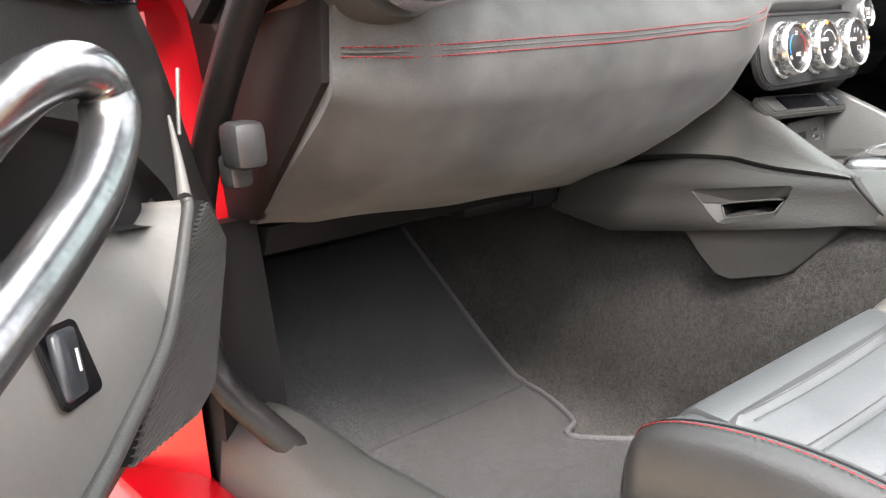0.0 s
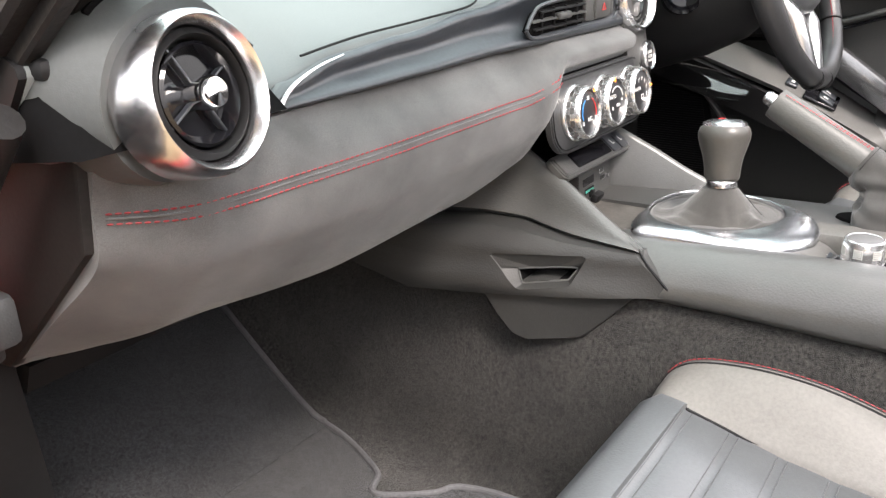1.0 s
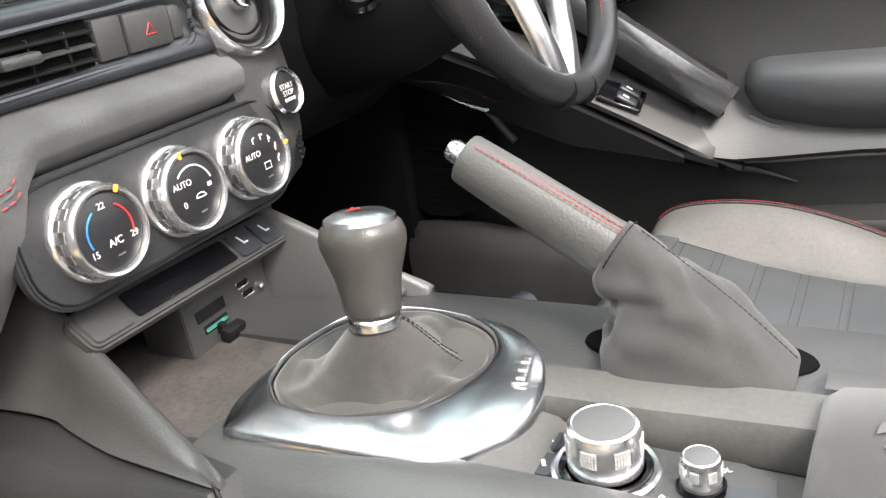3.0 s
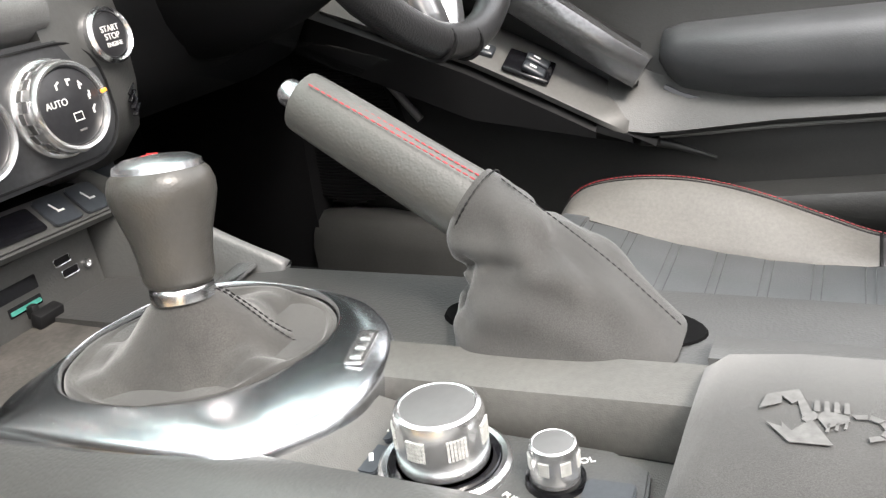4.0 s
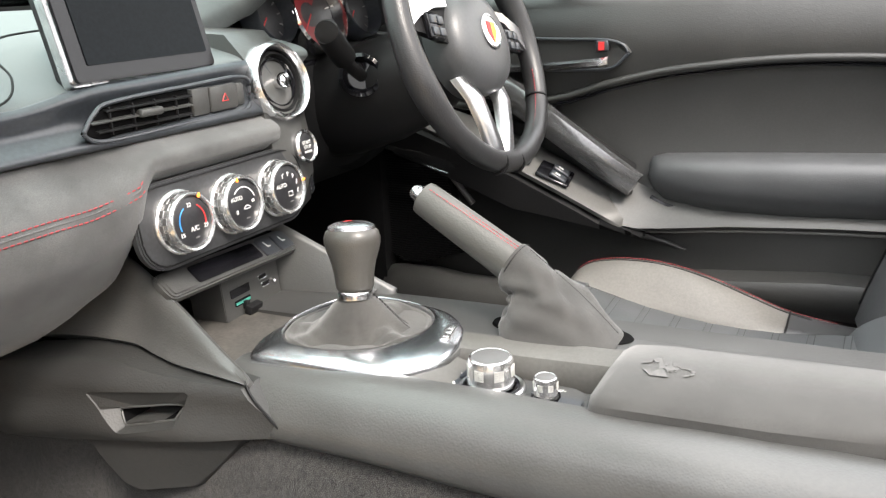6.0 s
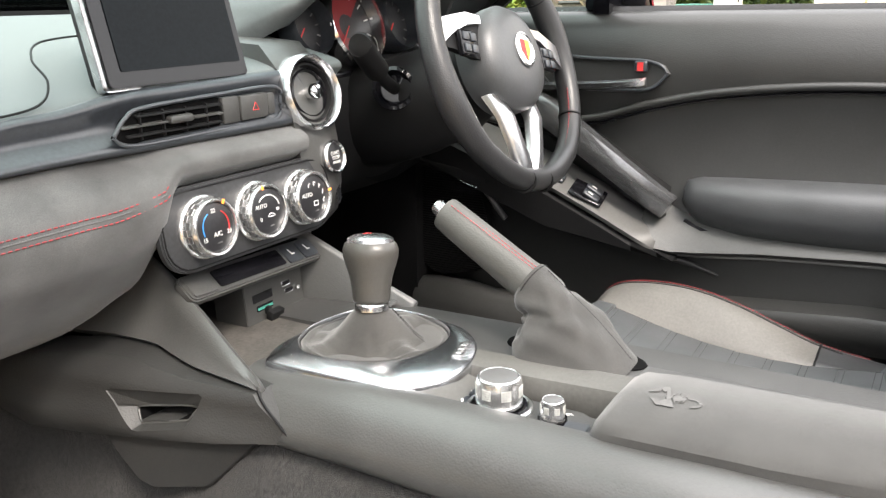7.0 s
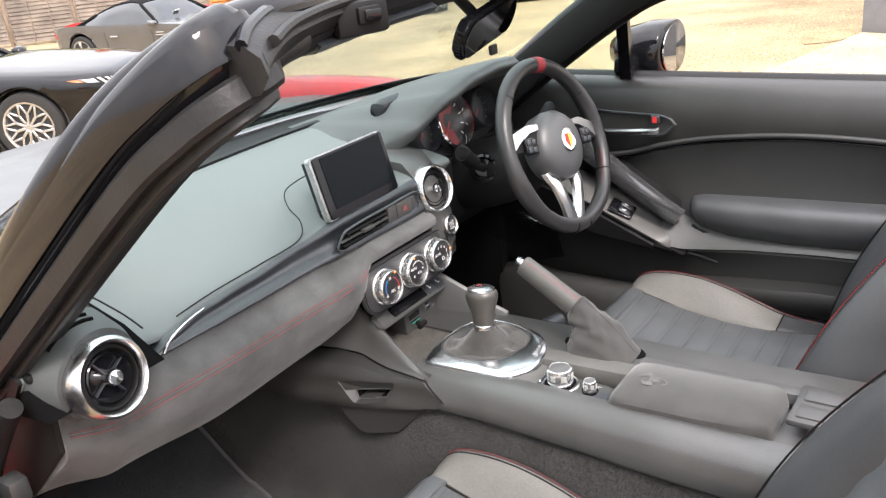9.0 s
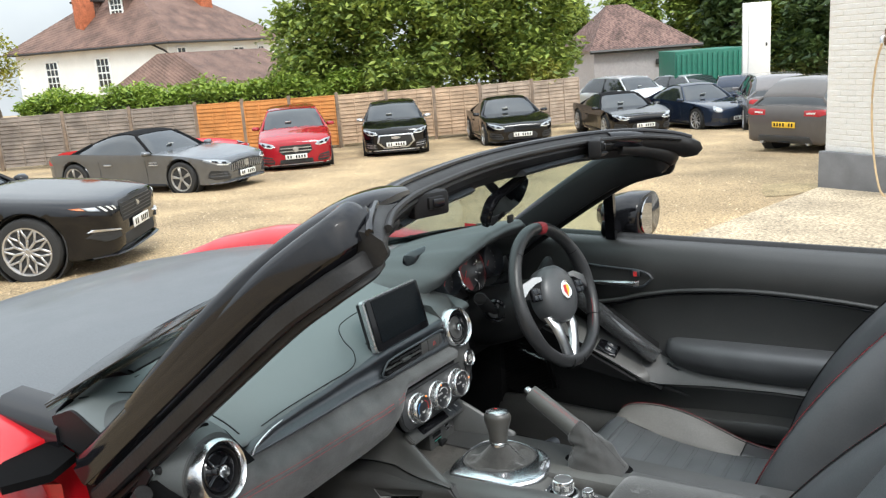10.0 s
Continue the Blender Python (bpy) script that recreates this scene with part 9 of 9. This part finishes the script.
e2 = [bm.verts.new((p.x, p.y, ze - 0.18)) for p in ov]
t1, t2 = bm.verts.new(r1), bm.verts.new(r2)
bm.faces.new((ev[0], ev[1], t1))
bm.faces.new((ev[1], ev[2], t2, t1))
bm.faces.new((ev[2], ev[3], t2))
bm.faces.new((ev[3], ev[0], t1, t2))
for i in range(4):
    j = (i + 1) % 4
    bm.faces.new((ev[i], ev[j], e2[j], e2[i]))
bm.faces.new(e2[::-1])
roof = part("roof", bm, M_tile, house, "brown hipped tile roof", sharp=20)
for a, b in ((0, 1), (1, 2)):
    part("gutter", tube([ov[a] + Vector((0, 0, ze - 0.12)), ov[b] + Vector((0, 0, ze - 0.12))], 0.07, n=8, k=1), M_drain, house)
for base, top, wdt in ((ctr + (HA - HB) * 0.10 - along_x * 4.2, 7.0, 1.0), (ctr + along_x * 2.4 + (HB - HA) * 0.22, 7.6, 1.0)):
    ch = part("chimney", box((base.x, base.y, top - 1.4), (wdt, wdt * 0.8, 3.2), 0.02), M_brick, house, "orange brick chimney")
    part("cap", merge(box((base.x, base.y, top + 0.22), (wdt * 1.15, wdt * 0.95, 0.14), 0.02), *[lathe([(0.13, 0), (0.15, 0.1), (0.12, 0.42), (0.10, 0.42)], 12, Matrix.Translation((base.x + dx, base.y, top + 0.28))) for dx in (-0.25, 0.25)]), M_brick, ch)


def sash(m, w, hh, parent=house, bars=(2, 4)):
    """A white sash window; m has x across, z up and y into the wall."""
    win = part("window", moved(merge(box((0, -0.03, hh / 2 + 0.04), (w + 0.16, 0.10, 0.09), 0.01), box((0, -0.05, -hh / 2 - 0.05), (w + 0.22, 0.16, 0.09), 0.01), box((-w / 2 - 0.03, -0.03, 0), (0.09, 0.10, hh), 0.01), box((w / 2 + 0.03, -0.03, 0), (0.09, 0.10, hh), 0.01)), m), M_frame, parent, "white sash window frame")
    part("pane", moved(box((0, 0.0, 0), (w, 0.02, hh), 0), m), M_carglass, win, "dark glass")
    for i in range(1, bars[0] + 1):
        part("glazing_bar", moved(box((w * (i / (bars[0] + 1) - 0.5), -0.02, 0), (0.04, 0.04, hh), 0), m), M_frame, win)
    for i in range(1, bars[1]):
        part("glazing_bar", moved(box((0, -0.02, hh * (i / bars[1] - 0.5)), (w, 0.04, 0.05 if i * 2 != bars[1] else 0.09), 0), m), M_frame, win)


def wall_pose(a, b, f, z):
    p = a.lerp(b, f)
    d = (b - a).normalized()
    return Matrix.Translation((p.x, p.y, z)) @ Euler((0, 0, math.atan2(d.y, d.x))).to_matrix().to_4x4()


for f in (0.24, 0.58):
    sash(wall_pose(HA, HB, f, 1.35), 0.95, 1.7)
    sash(wall_pose(HA, HB, f, -1.1), 0.95, 1.7)
for f, w, hh in ((0.10, 0.7, 1.2), (0.60, 1.0, 0.9), (0.82, 0.6, 0.9)):
    sash(wall_pose(HB, HC, f, 1.9), w, hh, bars=(1, 2))
for f, zz in ((0.30, 5.0), (0.62, 5.1)):
    p = HA.lerp(HB, f).lerp(ctr, 0.34)
    d = (HB - HA).normalized()
    m = Matrix.Translation((p.x, p.y, zz)) @ Euler((0, 0, math.atan2(d.y, d.x))).to_matrix().to_4x4()
    dormer = part("dormer", moved(box((0, 0.9, 0.0), (1.3, 1.8, 1.6), 0.02), m), M_tile, house, "tiled dormer")
    part("dormer_roof", moved(box((0, 0.8, 0.86), (1.7, 2.3, 0.14), 0.03), m), M_drain, house)
    sash(m @ pose(0, -0.04, 0.05), 0.85, 1.25)
p = HB + Vector((0.3, -0.1, 0))
part("downpipe", tube([p + Vector((-0.9, 0.8, 2.8)), p + Vector((-0.25, 0.12, 2.2)), p + Vector((-0.1, -0.06, 1.4)), p + Vector((-0.1, -0.06, -2))], 0.06, n=8, k=3), M_drain, house, "black downpipe")
annex = thing("annexe", (26, 30, -2), "low outbuilding with a brown tile roof behind the hedge", "building")
q0, q1, q2, q3 = Vector((23.0, 33.5, 0)), Vector((25.2, 29.6, 0)), Vector((33.5, 31.5, 0)), Vector((31.0, 36.0, 0))
part("wall", loft([[(q.x, q.y, z) for q in (q0, q1, q2, q3)] for z in (-2.4, 0.55)]), M_render, annex)
part("roof", loft([[(q0.x - .3, q0.y + .2, 0.55), (q1.x - .2, q1.y - .5, 0.55), (q2.x + .3, q2.y - .4, 0.55), (q3.x + .3, q3.y + .5, 0.55)], [(24.6, 32.4, 2.05), (25.0, 31.7, 2.05), (32.4, 33.4, 2.05), (32.0, 34.1, 2.05)]]), M_tile, annex, "brown tile roof", sharp=20)

# ---- sheds and fixtures on the far side ----
garage = thing("garage", (38, 14, -2.2), "pale garage with a brown tile roof", "garage")
g0, g1, g2, g3 = Vector((34.4, 14.9, 0)), Vector((37.2, 11.4, 0)), Vector((42.0, 15.0, 0)), Vector((39.2, 18.6, 0))
part("wall", loft([[(q.x, q.y, z) for q in (g0, g1, g2, g3)] for z in (-2.4, 0.72)]), mat("pale_lilac_render", (0.40, 0.37, 0.37), 0.85, var=0.1, bump=0.2, bscale=30), garage, sharp=20)
part("roof", loft([[(34.0, 14.9, 0.72), (37.2, 10.9, 0.72), (42.5, 15.0, 0.72), (39.2, 19.1, 0.72)], [(36.4, 15.1, 2.7), (37.0, 14.4, 2.7), (40.0, 15.4, 2.7), (39.4, 16.2, 2.7)]]), mat("rusty_clay_tiles", (0.15, 0.092, 0.078), 0.85, var=0.4, vscale=1.4, fine=0.3, fscale=9, bump=0.8, kind="wave", bscale=3.4, depth=0.03), garage, "rust-brown tile roof", sharp=20)
part("fascia", tube([(34.0, 14.9, 0.66), (37.2, 10.9, 0.66)], 0.09, n=6, k=1), M_drain, garage)
part("vent", box((36.2, 12.55, 0.05), (0.3, 0.1, 0.25), 0.02, (0, 0, -51)), M_drain, garage)
cont = thing("shipping_container", (33, 9, -2), "dark green steel container", "container")
cm = Matrix.Translation((33.4, 9.4, -0.75)) @ Euler((0, 0, math.atan2(-2.0, 1.42))).to_matrix().to_4x4()
part("shell", moved(box((0, 1.2, 0), (2.9, 2.4, 2.55), 0.03), cm), mat("green_container_paint", (0.012, 0.13, 0.085), 0.5, var=0.2, bump=0.1), cont)
for i in range(14):
    part("rib", moved(box((-1.35 + 0.208 * i, -0.02, 0), (0.09, 0.06, 2.3), 0.015), cm), mat("green_rib_paint", (0.012, 0.13, 0.085), 0.5, var=0.2, bump=0.1) if i == 0 else bpy.data.materials["green_rib_paint"], cont)
wd = thing("white_door_panel", (31, 6.9, -1.7), "tall white panelled shed door", "shed")
wm = Matrix.Translation((30.7, 6.95, 0.95)) @ Euler((0, 0, math.atan2(-0.82, 0.57))).to_matrix().to_4x4()
part("sheet", moved(box((0, 0.06, -0.2), (1.0, 0.12, 2.75), 0.02), wm), M_frame, wd)
part("panel", moved(box((0.05, -0.02, -0.2), (0.72, 0.03, 2.2), 0.02), wm), M_frame, wd)
part("latch", moved(box((0.33, -0.05, -0.3), (0.05, 0.05, 0.12), 0.01), wm), M_drain, wd)

# ---- painted brick building ----
wall0, wdir = Vector((11.3, 1.22, 0)), Vector((-0.49, -0.87, 0)).normalized()
wz = ground_z(11.5, 1.3)
M_wbrick = mat("white_painted_brick", (0.70, 0.68, 0.64), 0.75, var=0.08, vscale=3, fine=0.08, fscale=50, bump=0.4, bscale=90, depth=0.004)
M_plinth = mat("grey_painted_plinth", (0.18, 0.18, 0.185), 0.8, var=0.2, vscale=3, bump=0.4, bscale=60, depth=0.005)
bw = thing("wall_east", tuple(wall0 + Vector((0, 0, wz))), "white painted brick building with a grey plinth", "wall", kind="structure")
WMx = Matrix.Translation((wall0.x, wall0.y, wz)) @ Euler((0, 0, math.atan2(wdir.y, wdir.x))).to_matrix().to_4x4()
part("backing", moved(box((4.0, 1.6, 1.9), (8.0, 3.1, 4.6), 0), WMx), M_wbrick, bw)
part("plinth", moved(box((3.99, 0.02, 0.16), (8.06, 0.12, 0.74), 0.01), WMx), M_plinth, bw, "grey painted plinth")
part("gutter_board", moved(box((4.0, 0.0, 4.25), (8.2, 0.2, 0.2), 0.02), WMx), M_frame, bw)
brick_me = to_mesh("brick", box((0, 0, 0), (0.215, 0.03, 0.064), 0.006, (0, 0, 0), 1), M_wbrick)
rb = random.Random(8)
bars_v, bars_f = [], []
count = 0
for row in range(46):
    for col in range(14 if row > 2 else 14):
        x0 = 0.11 + 0.226 * col + (0.113 if row % 2 else 0)
        if x0 > 2.6 or count >= 300 or (row > 38):
            continue
        ob = new("brick", brick_me)
        ob.matrix_basis = WMx @ pose(x0, 0.061 - rb.uniform(0.0, 0.003), 0.575 + 0.0755 * row, rb.uniform(-0.6, 0.6), rb.uniform(-0.5, 0.5), 0)
        ob.parent = bw
        ob.matrix_parent_inverse = Matrix.Translation(-Vector(bw.location))
        count += 1
for row in range(46):
    for col in range(34):
        x0 = 0.11 + 0.226 * col + (0.113 if row % 2 else 0)
        if x0 < 7.9:
            zc = 0.575 + 0.0755 * row
            b = len(bars_v)
            for dx, dz in ((-0.105, -0.031), (0.105, -0.031), (0.105, 0.031), (-0.105, 0.031)):
                bars_v.append(WMx @ Vector((x0 + dx, 0.0505, zc + dz)))
            for dx, dz in ((-0.105, -0.031), (0.105, -0.031), (0.105, 0.031), (-0.105, 0.031)):
                bars_v.append(WMx @ Vector((x0 + dx * 0.96, 0.0465, zc + dz * 0.9)))
            bars_f += [(b + 4, b + 5, b + 6, b + 7)] + [(b + k, b + (k + 1) % 4, b + 4 + (k + 1) % 4, b + 4 + k) for k in range(4)]
me = bpy.data.meshes.new("brickwork")
me.from_pydata(bars_v, [], bars_f)
me.materials.append(M_wbrick)
bo = new("brickwork", me)
bo.parent = bw
bo.matrix_parent_inverse = Matrix.Translation(-Vector(bw.location))
bo["kind"] = "stuff"
tap = thing("garden_tap", tuple(WMx @ Vector((0.95, -0.05, 1.9))), "outdoor tap with a hanging yellowed hose", "tap")
part("bracket", moved(box((0.95, -0.02, 2.05), (0.10, 0.08, 0.22), 0.02), WMx), mat("rusty_bracket", (0.20, 0.12, 0.07), 0.7, var=0.3, bump=0.4), tap)
part("spout", moved(tube([(0.95, -0.02, 2.05), (0.95, -0.14, 2.06), (0.95, -0.16, 1.98)], 0.025, n=10), WMx), M_satin, tap)
part("hose", moved(tube([(0.92, -0.10, 2.0), (0.84, -0.10, 1.7), (0.80, -0.09, 1.2), (0.86, -0.10, 0.6), (1.1, -0.25, 0.12), (1.5, -0.5, 0.02), (1.2, -0.8, 0.02), (0.7, -0.6, 0.02), (0.9, -0.3, 0.03), (1.8, -0.4, 0.02)], 0.014, n=8), WMx), mat("pale_hose", (0.50, 0.36, 0.20), 0.6, var=0.15, bump=0.1), tap, "pale coiled hose")
for sx in (2.4,):
    part("wire", moved(tube([(0.98, 0.0, 2.2), (1.0, -0.02, 3.0), (1.02, -0.01, 4.0)], 0.006, n=5), WMx), M_drain, tap)
